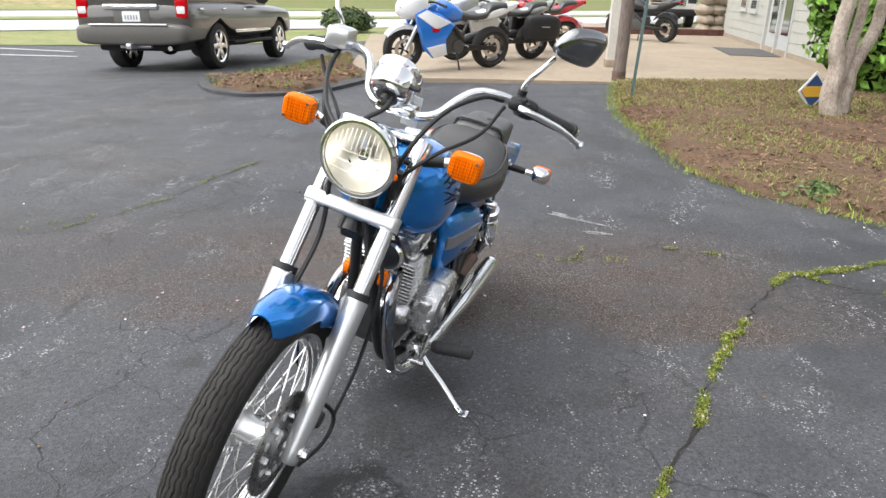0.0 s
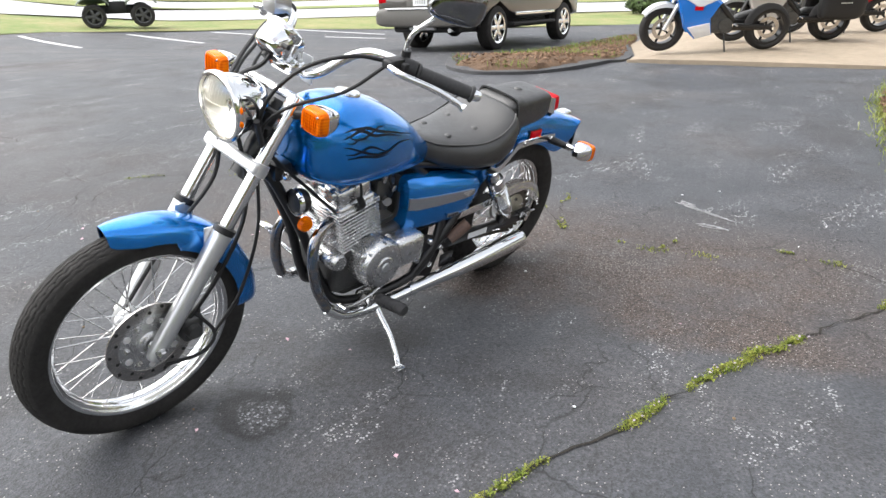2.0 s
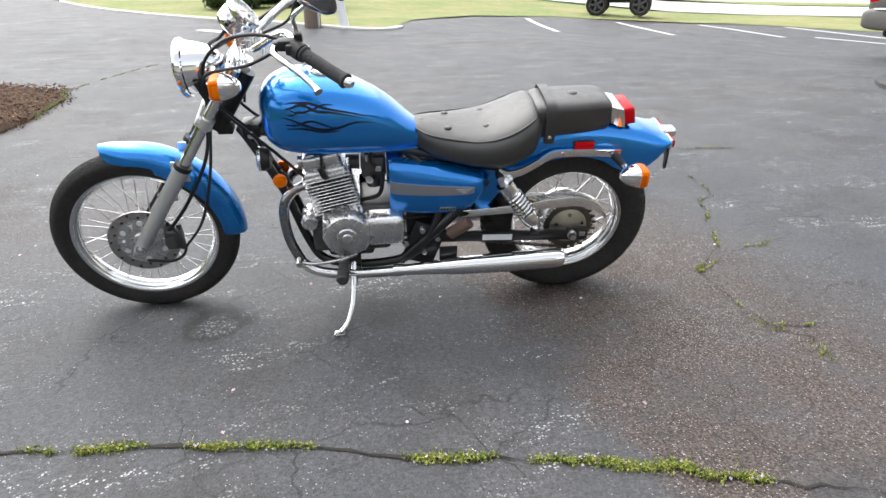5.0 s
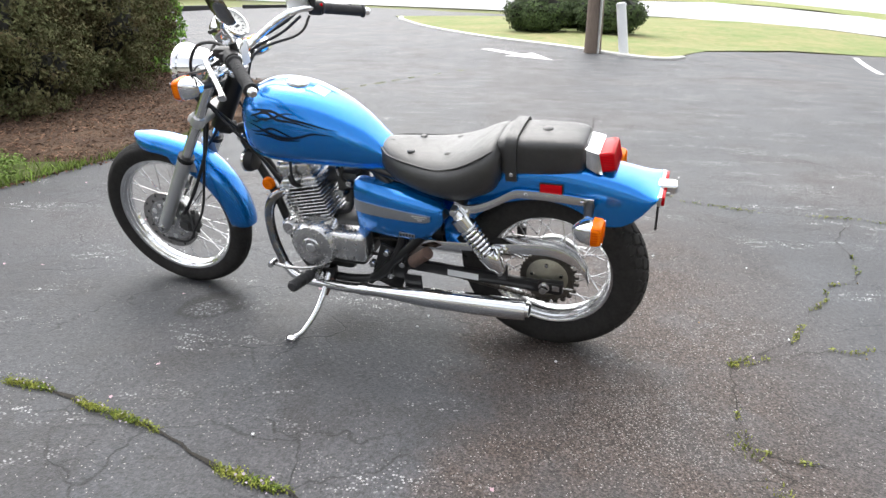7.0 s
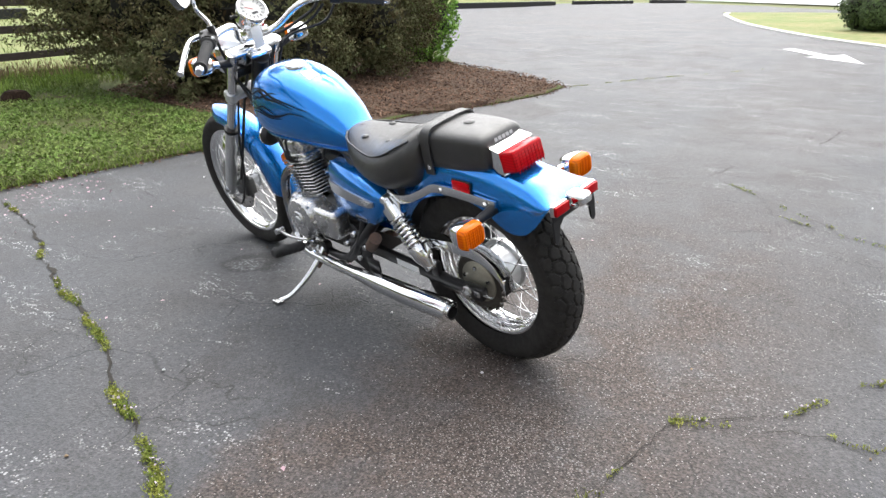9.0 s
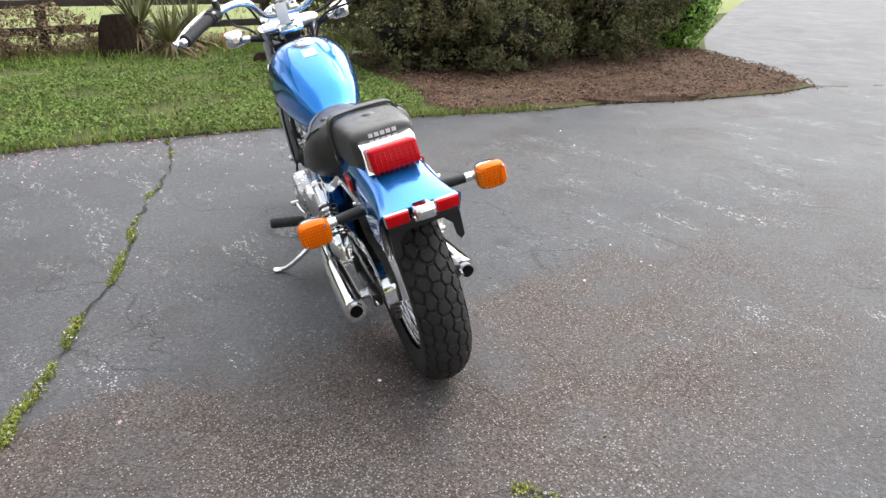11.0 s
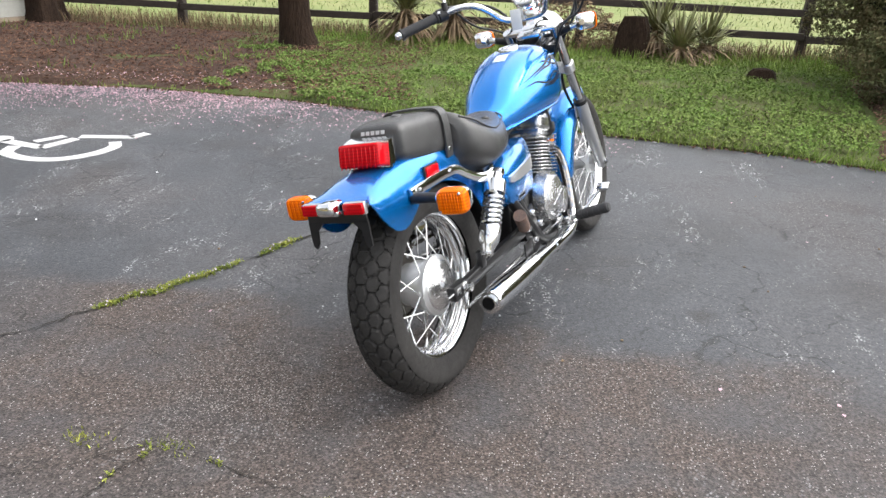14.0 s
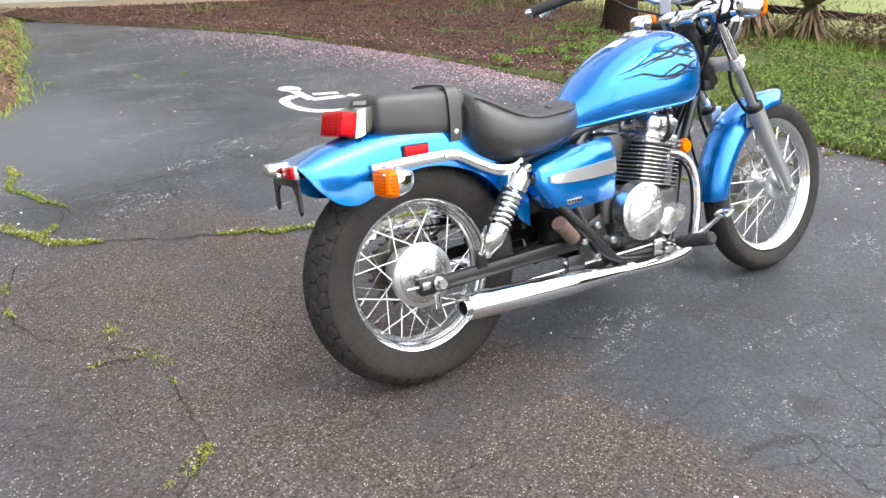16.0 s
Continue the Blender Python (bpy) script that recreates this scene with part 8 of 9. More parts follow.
def car_wheel(parent, c, r, w, rim=CHROME, spokes_n=6):
    tyre_ob = part("wheel", lathe([(r * 0.70, -w), (r * 0.90, -w), (r * 0.975, -w * 0.86), (r, -w * 0.6), (r, w * 0.6), (r * 0.975, w * 0.86), (r * 0.90, w), (r * 0.70, w)], 36, "Y", c), RUBBER, parent, "black tyre on a chrome rim")
    part("rim", join(lathe([(r * 0.62, -w * 0.93), (r * 0.72, -w * 1.0), (r * 0.72, w * 1.0), (r * 0.62, w * 0.93), (r * 0.58, 0.0)], 36, "Y", c, loop=True)), rim, tyre_ob)
    for s in (1, -1):
        part("rim_dish", lathe([(0, w * 0.35 * s), (r * 0.6, w * 0.35 * s), (r * 0.6, w * 0.25 * s), (0, w * 0.25 * s)], 28, "Y", c), CAR_BLACK, tyre_ob)
        for k in range(spokes_n):
            a = 6.283 * k / spokes_n
            part("rim_spoke", box(r * 0.60, w * 0.25, r * 0.24, (r * 0.33, 0, 0), 0.012, 2), rim, tyre_ob, m=Matrix.Translation(Vector(c) + Vector((0, w * 0.80 * s, 0))) @ Matrix.Rotation(-a, 4, "Y"))
        part("hub_cap", lathe([(0, w * 1.0 * s), (r * 0.14, w * 0.98 * s), (r * 0.2, w * 0.7 * s)], 18, "Y", c), rim, tyre_ob)


def suv():
    ang = math.degrees(math.atan2(0.995, 0.09))
    ob = thing("parked_suv", pose(-5.36, 13.03, -0.385, -1.5, 1.5, ang), "dusty grey-brown sport utility vehicle parked on the lot", "car")
    rows = [(-1.12, 0.86, 1.02, 0.80, 0.62), (-1.08, 0.96, 1.10, 0.80, 0.56), (-0.95, 1.0, 1.14, 0.82, 0.50), (0.0, 1.01, 1.16, 0.82, 0.50), (1.6, 1.01, 1.14, 0.82, 0.50), (2.9, 1.0, 1.10, 0.80, 0.50), (3.6, 0.97, 1.05, 0.78, 0.50), (3.92, 0.86, 0.98, 0.74, 0.50), (3.99, 0.55, 0.86, 0.70, 0.56)]
    body_bm = loft_x(rows, e=6.5, n=40, steps=4)
    for v in body_bm.verts:
        for wx in (0.0, 3.0):
            dd = math.hypot(v.co.x - wx, v.co.z - 0.40)
            if dd < 0.47 and abs(v.co.y) > 0.6:
                v.co.z = 0.40 + math.sqrt(max(0.0, 0.47 ** 2 - (v.co.x - wx) ** 2))
    body = part("body", body_bm, CAR_PAINT, ob, "grey-brown painted body")
    part("cabin", loft_x([(-1.10, 0.80, 1.75, 1.3, 1.00), (-1.02, 0.88, 1.90, 1.35, 1.0), (-0.6, 0.90, 1.95, 1.35, 1.0), (0.8, 0.90, 1.96, 1.35, 1.0), (1.55, 0.88, 1.90, 1.35, 1.0), (2.1, 0.88, 1.55, 1.25, 1.0), (2.6, 0.86, 1.16, 1.1, 1.0)], e=5.0, n=36, steps=4), CAR_PAINT, ob)
    for s in (1, -1):
        for x0, x1 in ((-0.85, -0.05), (0.05, 0.85), (0.95, 1.70)):
            part("side_window", rings([[(x0, s * y, z0) for y, z0 in ((0.885, 1.22), (0.915, 1.22), (0.905, 1.72), (0.875, 1.72))], [(x1, s * y, z0) for y, z0 in ((0.885, 1.22), (0.915, 1.22), (0.905, 1.72), (0.875, 1.72))]]), DARK_GLASS, ob, smooth=False)
            part("door_handle", box(0.16, 0.03, 0.03, (x0 + 0.16, 1.02 * s, 1.02), 0.008), CHROME, body)
        part("side_trim", box(1.75, 0.025, 0.06, (1.50, 1.012 * s, 0.63), 0.008), CHROME, body)
        part("running_board", box(1.9, 0.14, 0.06, (1.5, 0.95 * s, 0.44), 0.02), CAR_BLACK, ob)
        part("tail_light", join(box(0.10, 0.20, 0.42, (-1.075, 0.86 * s, 1.08), 0.025, 2)), RED, body, "red tail light")
        part("reverse_light", box(0.10, 0.15, 0.12, (-1.082, 0.86 * s, 1.00), 0.02, 2), WHITE_STICKER, body)
        for wx in (0.0, 3.0):
            car_wheel(ob, (wx, 0.84 * s, 0.395), 0.395, 0.135)
            part("wheel_well", box(0.90, 0.30, 0.40, (wx, 0.68 * s, 0.62), 0.05), CAR_BLACK, ob)
    part("rear_bumper", loft_x([(-1.27, 0.80, 0.74, 0.62, 0.50), (-1.24, 0.93, 0.78, 0.62, 0.46), (-1.10, 1.0, 0.80, 0.62, 0.46), (-0.62, 1.015, 0.78, 0.62, 0.50)], e=5, n=28, steps=3), CAR_TRIM, ob, "beige plastic rear bumper")
    part("bumper_step", box(0.10, 1.35, 0.03, (-1.245, 0, 0.775), 0.01), CHROME, ob)
    part("rear_window", box(0.03, 1.35, 0.48, (-1.075, 0, 1.50), 0.02, m=Matrix.Rotation(radians(6), 4, "Y")), DARK_GLASS, ob)
    part("plate_trim", box(0.05, 0.95, 0.09, (-1.135, 0, 1.05), 0.02), CHROME, ob, "chrome bar above the plate")
    part("plate_recess", box(0.03, 0.62, 0.26, (-1.115, 0, 0.90), 0.01), CAR_TRIM, ob)
    pl = part("number_plate", box(0.02, 0.31, 0.16, (-1.135, 0, 0.90), 0.006), WHITE_STICKER, ob, "white number plate with plain bars")
    for i in range(5):
        part("plate_bar", box(0.004, 0.025, 0.07, (-1.1465, -0.1 + 0.05 * i, 0.89)), GREY_DECAL, pl, smooth=False)
    part("underbody", box(4.6, 1.45, 0.18, (1.3, 0, 0.44), 0.05), CAR_BLACK, ob)
    part("rear_axle", join(rod((0, -0.8, 0.38), (0, 0.8, 0.38), 0.06), ellipsoid((0, 0, 0.38), (0.18, 0.16, 0.15))), CAR_BLACK, ob)
    part("tow_hitch", join(box(0.22, 0.09, 0.09, (-1.22, 0, 0.44), 0.015), box(0.08, 0.55, 0.06, (-1.08, 0, 0.43), 0.015)), SATIN, ob, "silver tow hitch receiver")
    part("exhaust_tip", rod((-1.15, -0.62, 0.40), (-0.85, -0.60, 0.40), 0.04, 12), CHROME, ob)
    for s in (1, -1):
        part("headlight", box(0.12, 0.34, 0.22, (3.90, 0.68 * s, 0.90), 0.04), DARK_GLASS, ob)
        part("side_mirror", ellipsoid((1.85, 1.08 * s, 1.22), (0.08, 0.14, 0.11)), CAR_PAINT, ob)


suv()


def quad_bike():
    ob = thing("quad_bike", pose(-16.05, 14.05, slope(-16.05, 14.05) + 0.06, 0, 0, -128), "muddy green quad bike parked on the grass verge", "quad bike")
    GREEN = mat("quad_green", (0.045, 0.075, 0.05), 0.5, scale=6, second=(0.09, 0.10, 0.06))
    for x in (-0.58, 0.62):
        for s in (1, -1):
            car_wheel(ob, (x, 0.42 * s, 0.30), 0.30, 0.13, DARK_CAST, 5)
    part("frame", join(box(1.3, 0.30, 0.22, (0, 0, 0.45), 0.06, 2), box(0.5, 0.36, 0.3, (0.05, 0, 0.5), 0.05, 2)), CAR_BLACK, ob)
    for x, z in ((-0.58, 0.68), (0.62, 0.68)):
        part("mudguard", rings([[(x + 0.42 * math.cos(a), y, z - 0.22 + 0.30 * math.sin(a) + dz) for y, dz in ((-0.56, 0), (-0.54, 0.03), (-0.2, 0.06), (0.2, 0.06), (0.54, 0.03), (0.56, 0), (0.2, 0.02), (-0.2, 0.02))] for a in (math.pi * (0.1 + 0.8 * k / 8) for k in range(9))]), GREEN, ob, "mud-splashed green mudguard")
    part("body_nose", loft_x([(0.95, 0.14, 0.78, 0.70, 0.60), (0.80, 0.24, 0.90, 0.72, 0.58), (0.45, 0.22, 0.95, 0.75, 0.60), (0.2, 0.16, 0.90, 0.75, 0.62)], e=3, steps=3), GREEN, ob)
    part("seat", loft_x([(0.2, 0.12, 0.86, 0.80, 0.70), (-0.1, 0.16, 0.84, 0.78, 0.68), (-0.5, 0.17, 0.88, 0.80, 0.70), (-0.62, 0.12, 0.88, 0.80, 0.72)], e=3.2, steps=3), LEATHER, ob, "black seat")
    part("handlebar", join(tube([(0.30, -0.40, 1.10), (0.40, -0.2, 1.12), (0.42, 0, 1.06), (0.40, 0.2, 1.12), (0.30, 0.40, 1.10)], 0.016, 8), rod((0.45, 0, 0.9), (0.42, 0, 1.06), 0.03), box(0.12, 0.16, 0.08, (0.43, 0, 1.10), 0.02)), BLACK_PLASTIC, ob)
    for x in (-0.75, 0.75):
        part("rack", join(*[rod((x - 0.2, y, 0.97), (x + 0.2, y, 0.97), 0.012) for y in (-0.35, -0.12, 0.12, 0.35)], rod((x - 0.2, -0.35, 0.97), (x - 0.2, 0.35, 0.97), 0.012), rod((x + 0.2, -0.35, 0.97), (x + 0.2, 0.35, 0.97), 0.012), rod((x, -0.25, 0.97), (x, -0.2, 0.72), 0.012), rod((x, 0.25, 0.97), (x, 0.2, 0.72), 0.012)), BLACK_PAINT, ob)
    part("towball_lamp", box(0.03, 0.10, 0.05, (-0.93, 0, 0.72), 0.01), RED, ob)


quad_bike()
WHITE_PAINT_GLOSS = mat("white_gloss", (0.75, 0.76, 0.78), 0.2, var=0.04, scale=30, coat=1.0)
SPORT_BLUE = mat("sport_blue", (0.01, 0.17, 0.62), 0.22, var=0.05, scale=60, coat=1.0)
SILVER = mat("silver_paint", (0.50, 0.51, 0.52), 0.28, metal=0.6, var=0.05, scale=40, coat=1.0)
CRIMSON = mat("crimson_paint", (0.42, 0.015, 0.03), 0.25, var=0.05, scale=40, coat=1.0)


def far_bike(m, label, main, accent, tank_paint, kind):
    """A parked sport, touring or cruiser motorcycle; x ahead, rear axle over the origin."""
    ob = thing("motorcycle", m, label, "motorcycle", "motorcycles parked on the apron")
    wb = 1.40
    for x, w in ((0, 0.09), (wb, 0.06)):
        tw = part("wheel", tyre((x, 0, 0.30), 0.30, w, 0.215, lambda a, v: 0.0, 40), RUBBER, ob, "black tyre")
        part("rim", lathe([(0.19, -w * 0.8), (0.22, -w * 0.8), (0.22, w * 0.8), (0.19, w * 0.8), (0.185, 0)], 36, "Y", (x, 0, 0.30), loop=True), BLACK_PAINT, tw)
        for k in range(5):
            part("rim_spoke", box(0.19, 0.03, 0.028, (0.10, 0, 0), 0.006, 1), BLACK_PAINT, tw, m=Matrix.Translation((x, 0, 0.30)) @ Matrix.Rotation(6.283 * k / 5, 4, "Y"))
        part("brake_disc", lathe([(0.09, w * 0.5), (0.14, w * 0.5), (0.14, w * 0.5 + 0.008), (0.09, w * 0.5 + 0.008)], 36, "Y", (x, 0, 0.30), loop=True), DISC, tw)
    for s in (1, -1):
        part("fork_leg", tube([(wb, 0.095 * s, 0.30), (wb - 0.10, 0.095 * s, 0.52), (wb - 0.26, 0.095 * s, 0.86)], [0.028, 0.028, 0.022], 12, smooth_path=False), DARK_CAST if kind != "sport" else SATIN, ob)
        part("swingarm", box(0.52, 0.03, 0.06, (0.24, 0.12 * s, 0.33), 0.012, m=Matrix.Rotation(radians(-4), 4, "Y")), BLACK_PAINT, ob)
        part("frame_spar", tube([(1.10, 0.06 * s, 0.80), (0.80, 0.17 * s, 0.68), (0.52, 0.13 * s, 0.42)], 0.035, 10), BLACK_PAINT, ob)
        part("foot_peg", rod((0.50, 0.14 * s, 0.36), (0.50, 0.24 * s, 0.37), 0.012), STEEL, ob)
        part("handlebar", join(tube([(1.10, 0.05 * s, 0.93), (1.06, 0.2 * s, 0.96), (0.96, 0.36 * s, 0.93)], 0.013, 8), rod((1.03, 0.25 * s, 0.955), (0.96, 0.36 * s, 0.93), 0.019)), BLACK_PLASTIC, ob)
        part("mirror", join(rod((1.12, 0.16 * s, 0.98), (1.10, 0.28 * s, 1.10), 0.007), ellipsoid((1.10, 0.32 * s, 1.12), (0.02, 0.07, 0.04))), BLACK_PLASTIC, ob)
    part("engine", join(box(0.42, 0.30, 0.30, (0.72, 0, 0.40), 0.04, 2), box(0.22, 0.32, 0.18, (0.82, 0, 0.58), 0.03, 2), lathe([(0, 0.17), (0.09, 0.165), (0.10, 0.12), (0.10, -0.12), (0.09, -0.165), (0, -0.17)], 24, "Y", (0.62, 0, 0.36))), DARK_CAST, ob, "dark engine")
    part("fuel_tank", loft_x([(1.04, 0.07, 0.86, 0.78, 0.70), (0.98, 0.15, 0.93, 0.80, 0.68), (0.82, 0.175, 0.96, 0.80, 0.66), (0.66, 0.13, 0.90, 0.78, 0.66), (0.55, 0.09, 0.82, 0.76, 0.68)], e=2.5, steps=4), tank_paint, ob)
    part("seat", loft_x([(0.60, 0.09, 0.82, 0.76, 0.70), (0.40, 0.14, 0.79, 0.75, 0.70), (0.20, 0.13, 0.82, 0.77, 0.71), (0.10, 0.11, 0.92, 0.84, 0.76), (-0.15, 0.10, 0.94, 0.88, 0.82)], e=3.2, steps=4), LEATHER, ob, "black seat")
    part("tail", loft_x([(0.30, 0.10, 0.80, 0.74, 0.66), (0.05, 0.12, 0.88, 0.80, 0.70), (-0.20, 0.09, 0.94, 0.87, 0.80), (-0.38, 0.04, 0.95, 0.91, 0.88)], e=2.6, steps=4), accent if kind == "sport" else main, ob)
    part("tail_lamp", box(0.05, 0.12, 0.04, (-0.36, 0, 0.90), 0.01), RED, ob)
    part("front_mudguard", rings([[(wb + 0.33 * math.cos(a) * 1.0, y, 0.30 + (0.33 + dz) * math.sin(a)) for y, dz in ((-0.075, -0.05), (-0.07, 0.0), (0, 0.015), (0.07, 0.0), (0.075, -0.05), (0.06, -0.02), (0, 0.005), (-0.06, -0.02))] for a in (radians(35 + 115 * k / 12) for k in range(13))]), accent, ob)
    part("muffler", tube([(0.66, -0.16, 0.28), (0.40, -0.19, 0.33), (0.30, -0.20, 0.38), (-0.10, -0.21, 0.48)], [0.03, 0.035, 0.06, 0.055], 14), CHROME if kind == "cruiser" else DARK_CAST, ob)
    part("side_stand", tube([(0.62, 0.12, 0.30), (0.60, 0.24, 0.02)], 0.012, 8, smooth_path=False), BLACK_PAINT, ob)
    part("chain_run", box(0.55, 0.02, 0.05, (0.25, 0.09, 0.30), 0.008), CHAIN_MAT, ob)
    if kind in ("sport", "touring"):
        part("nose_fairing", loft_x([(1.54, 0.04, 0.90, 0.84, 0.78), (1.46, 0.13, 1.00, 0.85, 0.72), (1.32, 0.20, 1.10, 0.88, 0.70), (1.16, 0.20, 1.08, 0.88, 0.74)], e=2.6, steps=4), accent, ob, "white nose fairing")
        part("windscreen", loft_x([(1.34, 0.05, 1.10, 1.06, 1.02), (1.20, 0.14, 1.22, 1.12, 1.02), (1.10, 0.14, 1.24, 1.14, 1.04)], e=2.4, steps=3), DARK_GLASS, ob)
        part("headlight", ellipsoid((1.475, 0, 0.86), (0.06, 0.10, 0.045)), DARK_GLASS, ob)
        for s in (1, -1):
            sf = [(1.34, 0.80), (1.20, 0.88), (0.95, 0.80), (0.72, 0.66), (0.84, 0.46), (0.80, 0.26), (1.02, 0.20), (1.18, 0.34), (1.26, 0.56)]
            part("side_fairing", rings([[(x, s * 0.15, z) for x, z in sf], [(x, s * (0.215 + 0.02 * math.sin(x * 5)), z) for x, z in sf], [(1.05 + (x - 1.05) * 0.9, s * 0.235, 0.53 + (z - 0.53) * 0.9) for x, z in sf]]), main, ob, "coloured side fairing")
            part("fairing_flash", rings([[(x, s * 0.238, z) for x, z in ((1.33, 0.79), (1.19, 0.865), (0.80, 0.70), (1.02, 0.60))], [(x, s * 0.246, z) for x, z in ((1.31, 0.79), (1.18, 0.855), (0.82, 0.70), (1.02, 0.61))]]), accent, ob)
            if kind == "sport":
                part("belly_flash", rings([[(x, s * 0.232, z) for x, z in ((1.15, 0.36), (0.86, 0.42), (0.82, 0.26), (1.02, 0.21))], [(x, s * 0.24, z) for x, z in ((1.14, 0.355), (0.87, 0.41), (0.83, 0.27), (1.02, 0.22))]]), accent, ob)
                part("red_mark", box(0.11, 0.006, 0.05, (1.03, 0.244 * s, 0.60), 0.004, 1), RED, ob, "plain red mark")
    if kind == "touring":
        for s in (1, -1):
            pn = part("pannier", loft_x([(0.30, 0.06, 0.70, 0.56, 0.40, 0.26 * s), (0.22, 0.11, 0.76, 0.56, 0.36, 0.27 * s), (-0.18, 0.12, 0.76, 0.56, 0.36, 0.27 * s), (-0.30, 0.09, 0.70, 0.56, 0.42, 0.26 * s)], e=4, steps=3), BLACK_PLASTIC, ob, "black hard pannier")
            part("pannier_bar", box(0.16, 0.006, 0.012, (0.0, 0.392 * s, 0.60), 0.002), SATIN, pn)
        part("sissy_bar", tube([(-0.2, 0.10, 0.80), (-0.32, 0.10, 1.15), (-0.32, -0.10, 1.15), (-0.2, -0.10, 0.80)], 0.014, 8), BLACK_PAINT, ob)
    if kind == "cruiser":
        part("headlight", lathe([(0, 0.03), (0.09, 0.02), (0.095, -0.03), (0.05, -0.12), (0, -0.14)], 28, "X", (1.36, 0, 0.86)), CHROME, ob)
        part("rear_mudguard", rings([[(0.36 * math.cos(a), y, 0.30 + (0.36 + dz) * math.sin(a)) for y, dz in ((-0.11, -0.08), (-0.10, 0.0), (0, 0.02), (0.10, 0.0), (0.11, -0.08), (0.09, -0.02), (0, 0.0), (-0.09, -0.02))] for a in (radians(40 + 130 * k / 12) for k in range(13))]), main, ob)
        part("plate", box(0.01, 0.17, 0.11, (-0.36, 0, 0.50), 0.003), WHITE_STICKER, ob, "white number plate with plain bars")
    return ob


def park(rear, front, z, lean):
    """A pose with the rear axle over one ground point, heading for another, leaning left."""
    a = math.degrees(math.atan2(front[1] - rear[1], front[0] - rear[0]))
    return pose(rear[0], rear[1], z, 0, 0, a) @ pose(0, 0, 0, -lean, 0, 0)


far_bike(park((0.33, 10.97), (-0.93, 10.27), 0.014, 9), "blue and white sport motorcycle parked on the concrete", SPORT_BLUE, WHITE_PAINT_GLOSS, SPORT_BLUE, "sport")
far_bike(park((1.05, 12.5), (-0.25, 11.85), 0.014, 8), "silver touring motorcycle with black panniers", SILVER, SILVER, SILVER, "touring")
far_bike(park((1.75, 14.2), (0.45, 13.6), 0.014, 8), "crimson motorcycle parked behind the others", CRIMSON, BLACK_PLASTIC, CRIMSON, "cruiser")
far_bike(park((4.55, 17.5), (3.5, 18.6), 0.014, 8), "black and chrome cruiser motorcycle on the apron", BLACK_PAINT, BLACK_PAINT, BLACK_PAINT, "cruiser")


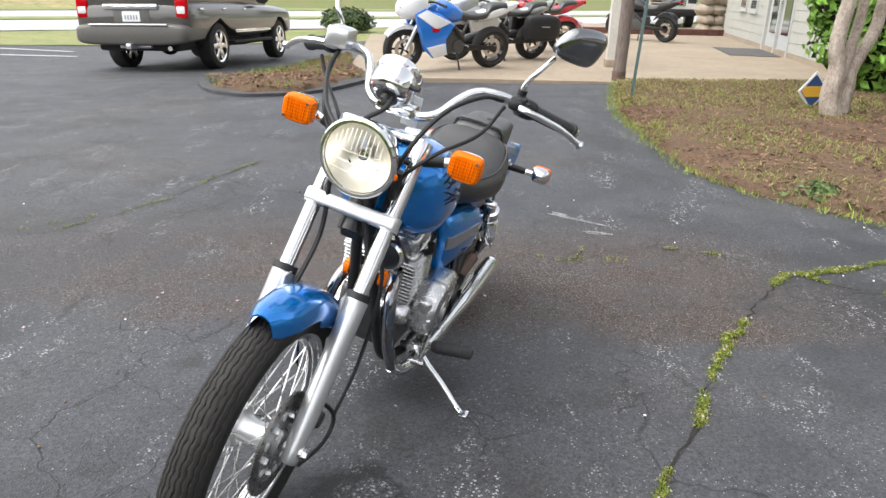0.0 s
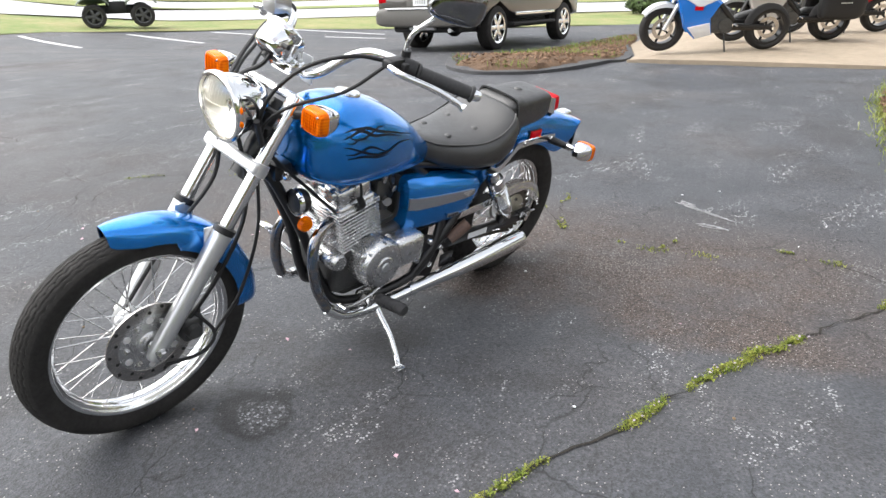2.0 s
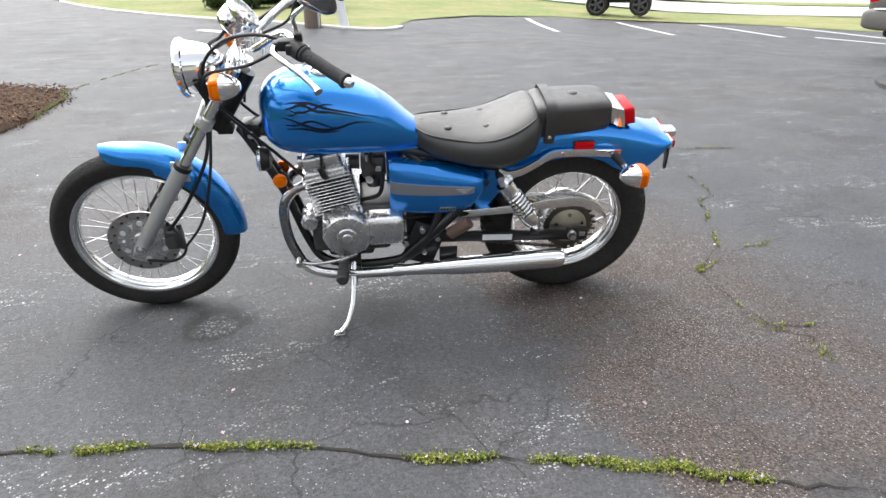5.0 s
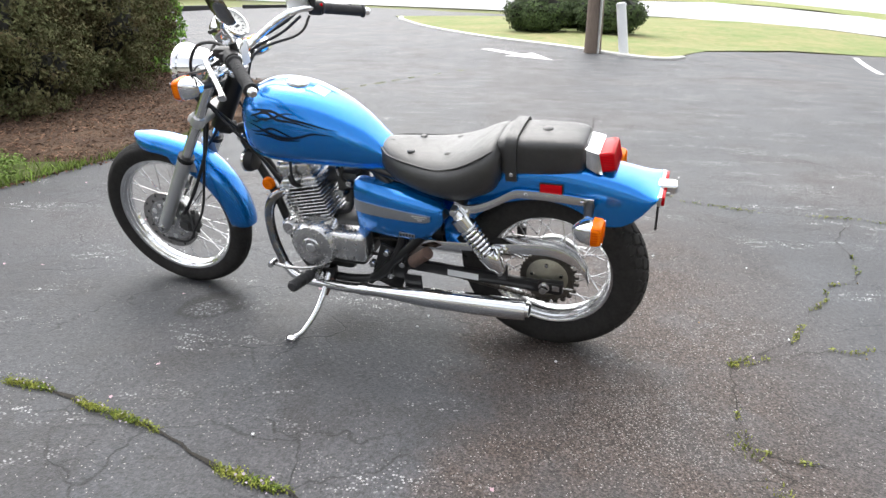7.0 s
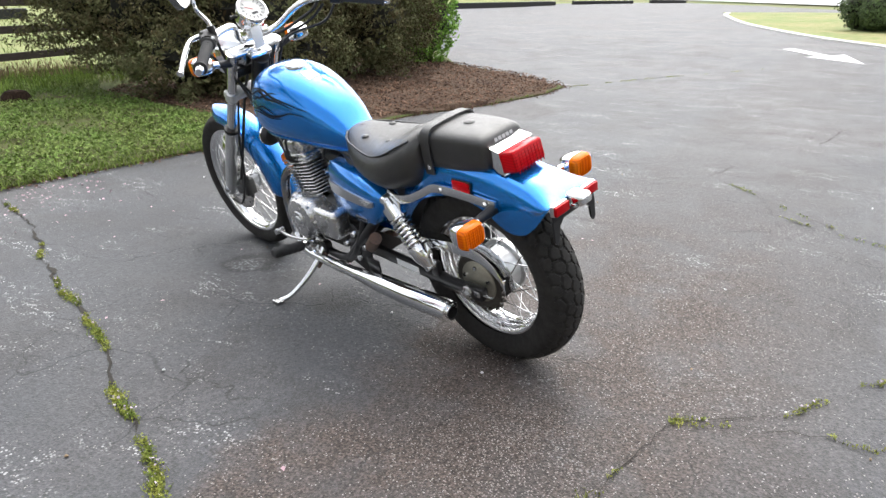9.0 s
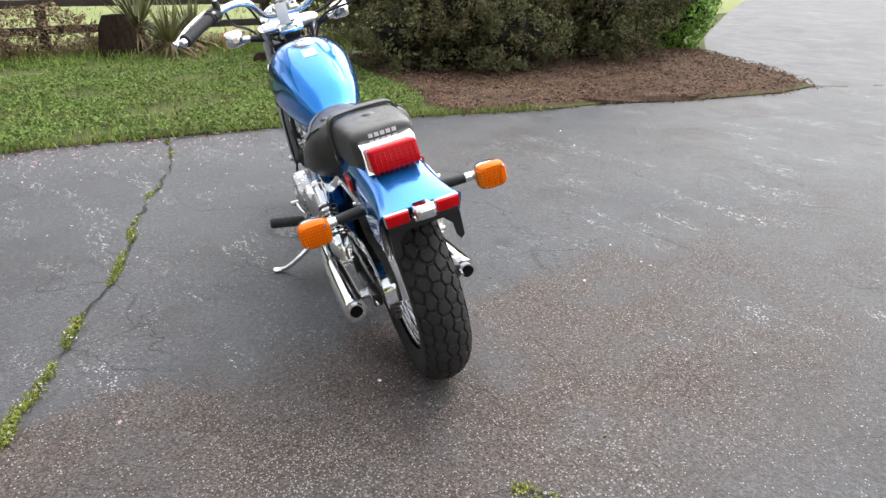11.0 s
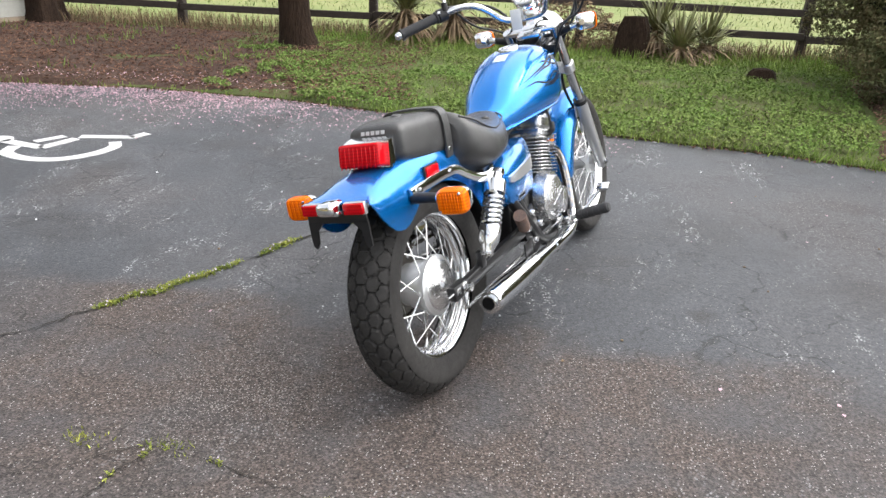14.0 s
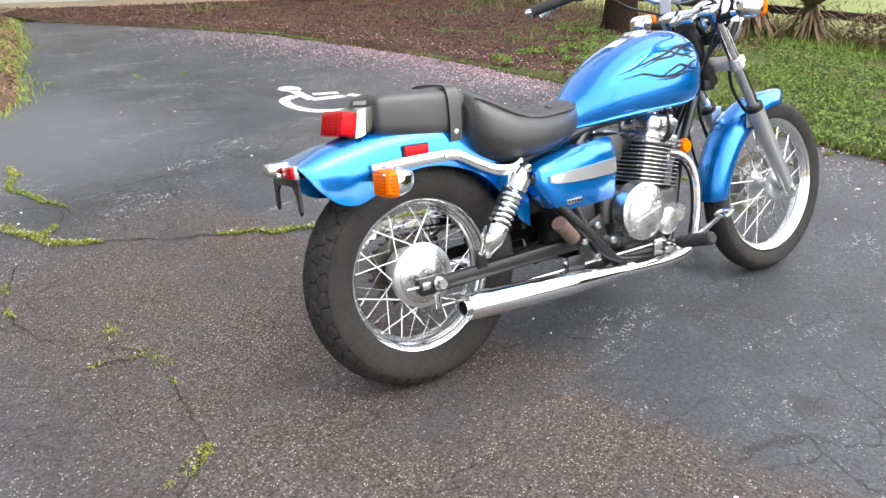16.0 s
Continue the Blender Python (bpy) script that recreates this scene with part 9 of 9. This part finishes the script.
def pickup():
    ob = thing("pickup_truck", pose(6.6, 27.2, 0.0, 0, 0, -98), "white pickup truck facing the lot with dark grille", "truck")
    PT = mat("white_truck_paint", (0.60, 0.60, 0.57), 0.3, var=0.06, scale=20, coat=0.8)
    part("body", loft_x([(-2.9, 0.9, 1.1, 0.8, 0.55), (-2.7, 0.98, 1.15, 0.85, 0.5), (1.4, 1.0, 1.15, 0.85, 0.5), (2.4, 0.98, 1.12, 0.85, 0.5), (2.75, 0.9, 1.05, 0.8, 0.52)], e=6, n=32, steps=4), PT, ob)
    part("cabin", loft_x([(-0.9, 0.85, 1.85, 1.3, 1.0), (-0.6, 0.88, 1.92, 1.3, 1.0), (0.6, 0.88, 1.90, 1.3, 1.0), (1.3, 0.86, 1.2, 1.1, 1.0)], e=5, steps=4), PT, ob)
    part("windscreen", rings([[(0.74, y, z) for y, z in ((-0.76, 1.78), (0.76, 1.78))] + [(1.24, y, 1.24) for y in (0.78, -0.78)], [(0.78, y, z) for y, z in ((-0.76, 1.79), (0.76, 1.79))] + [(1.28, y, 1.25) for y in (0.78, -0.78)]]), DARK_GLASS, ob, smooth=False)
    part("grille", box(0.06, 1.15, 0.36, (2.75, 0, 0.86), 0.03), CHROME, ob)
    for i in range(4):
        part("grille_slat", box(0.05, 1.0, 0.045, (2.77, 0, 0.73 + 0.085 * i), 0.008), BLACK_PLASTIC, ob, smooth=False)
    for s in (1, -1):
        part("headlight", box(0.08, 0.28, 0.24, (2.72, 0.76 * s, 0.88), 0.03), DARK_GLASS, ob)
        for wx in (-1.7, 1.75):
            car_wheel(ob, (wx, 0.84 * s, 0.39), 0.39, 0.13, SATIN, 6)
    part("bumper", box(0.18, 1.85, 0.20, (2.82, 0, 0.50), 0.05), BLACK_PLASTIC, ob)
    part("underbody", box(5.0, 1.5, 0.2, (0, 0, 0.45), 0.05), CAR_BLACK, ob)


pickup()


# ---- distance ----
def woods(radius, a0, a1, count, hmin, hmax, label):
    """A belt of far trees: trunks and ragged crowns of large leaf clumps, one mesh."""
    pts = []
    for _ in range(count):
        a = radians(rng.uniform(a0, a1))
        r = radius * rng.uniform(0.96, 1.12)
        x, y = r * math.cos(a), r * math.sin(a)
        h = hmin + (hmax - hmin) * (0.5 + 0.5 * noise.noise(Vector((a * 9, r * 0.05, 1)))) * rng.uniform(0.85, 1.1)
        z0 = land(x, y)
        for _ in range(70):
            t = rng.random() ** 0.7
            w = 2.6 * (1.1 - t) + 0.5
            pts.append((x + rng.normal(0, w * 0.6), y + rng.normal(0, w * 0.6), z0 + 0.5 + h * t, rng.normal(), rng.normal(), 0.6))
    v, f = leaves(pts, 1.1, spread=0.8, aspect=1.4)
    stuff("distant_woods", v, f, mat("far_foliage", (0.075, 0.10, 0.04), 0.95, scale=0.2, second=(0.12, 0.10, 0.06), random_tint=0.4), label, "trees")


# backdrop trees, mostly out of view, added for the chrome to reflect
woods(120, 70, 200, 260, 4, 8, "added belt of unseen woods beyond the road, for reflections")
woods(75, 200, 330, 240, 6, 12, "belt of distant woods beyond the paddock")
woods(80, -30, 65, 150, 5, 9, "added belt of unseen woods behind the buildings, for reflections")
for sx, kx in ((8, 31.2),):
    x, y = along(kx, sx)
    dl = thing("road_delineator", pose(x, y, land(x, y)), "small orange and white roadside post", "post", "roadside posts")
    part("post", box(0.10, 0.05, 0.9, (0, 0, 0.45), 0.01), WHITE_STICKER, dl)
    part("reflector", box(0.30, 0.06, 0.30, (0, 0, 0.95), 0.02), AMBER, dl)
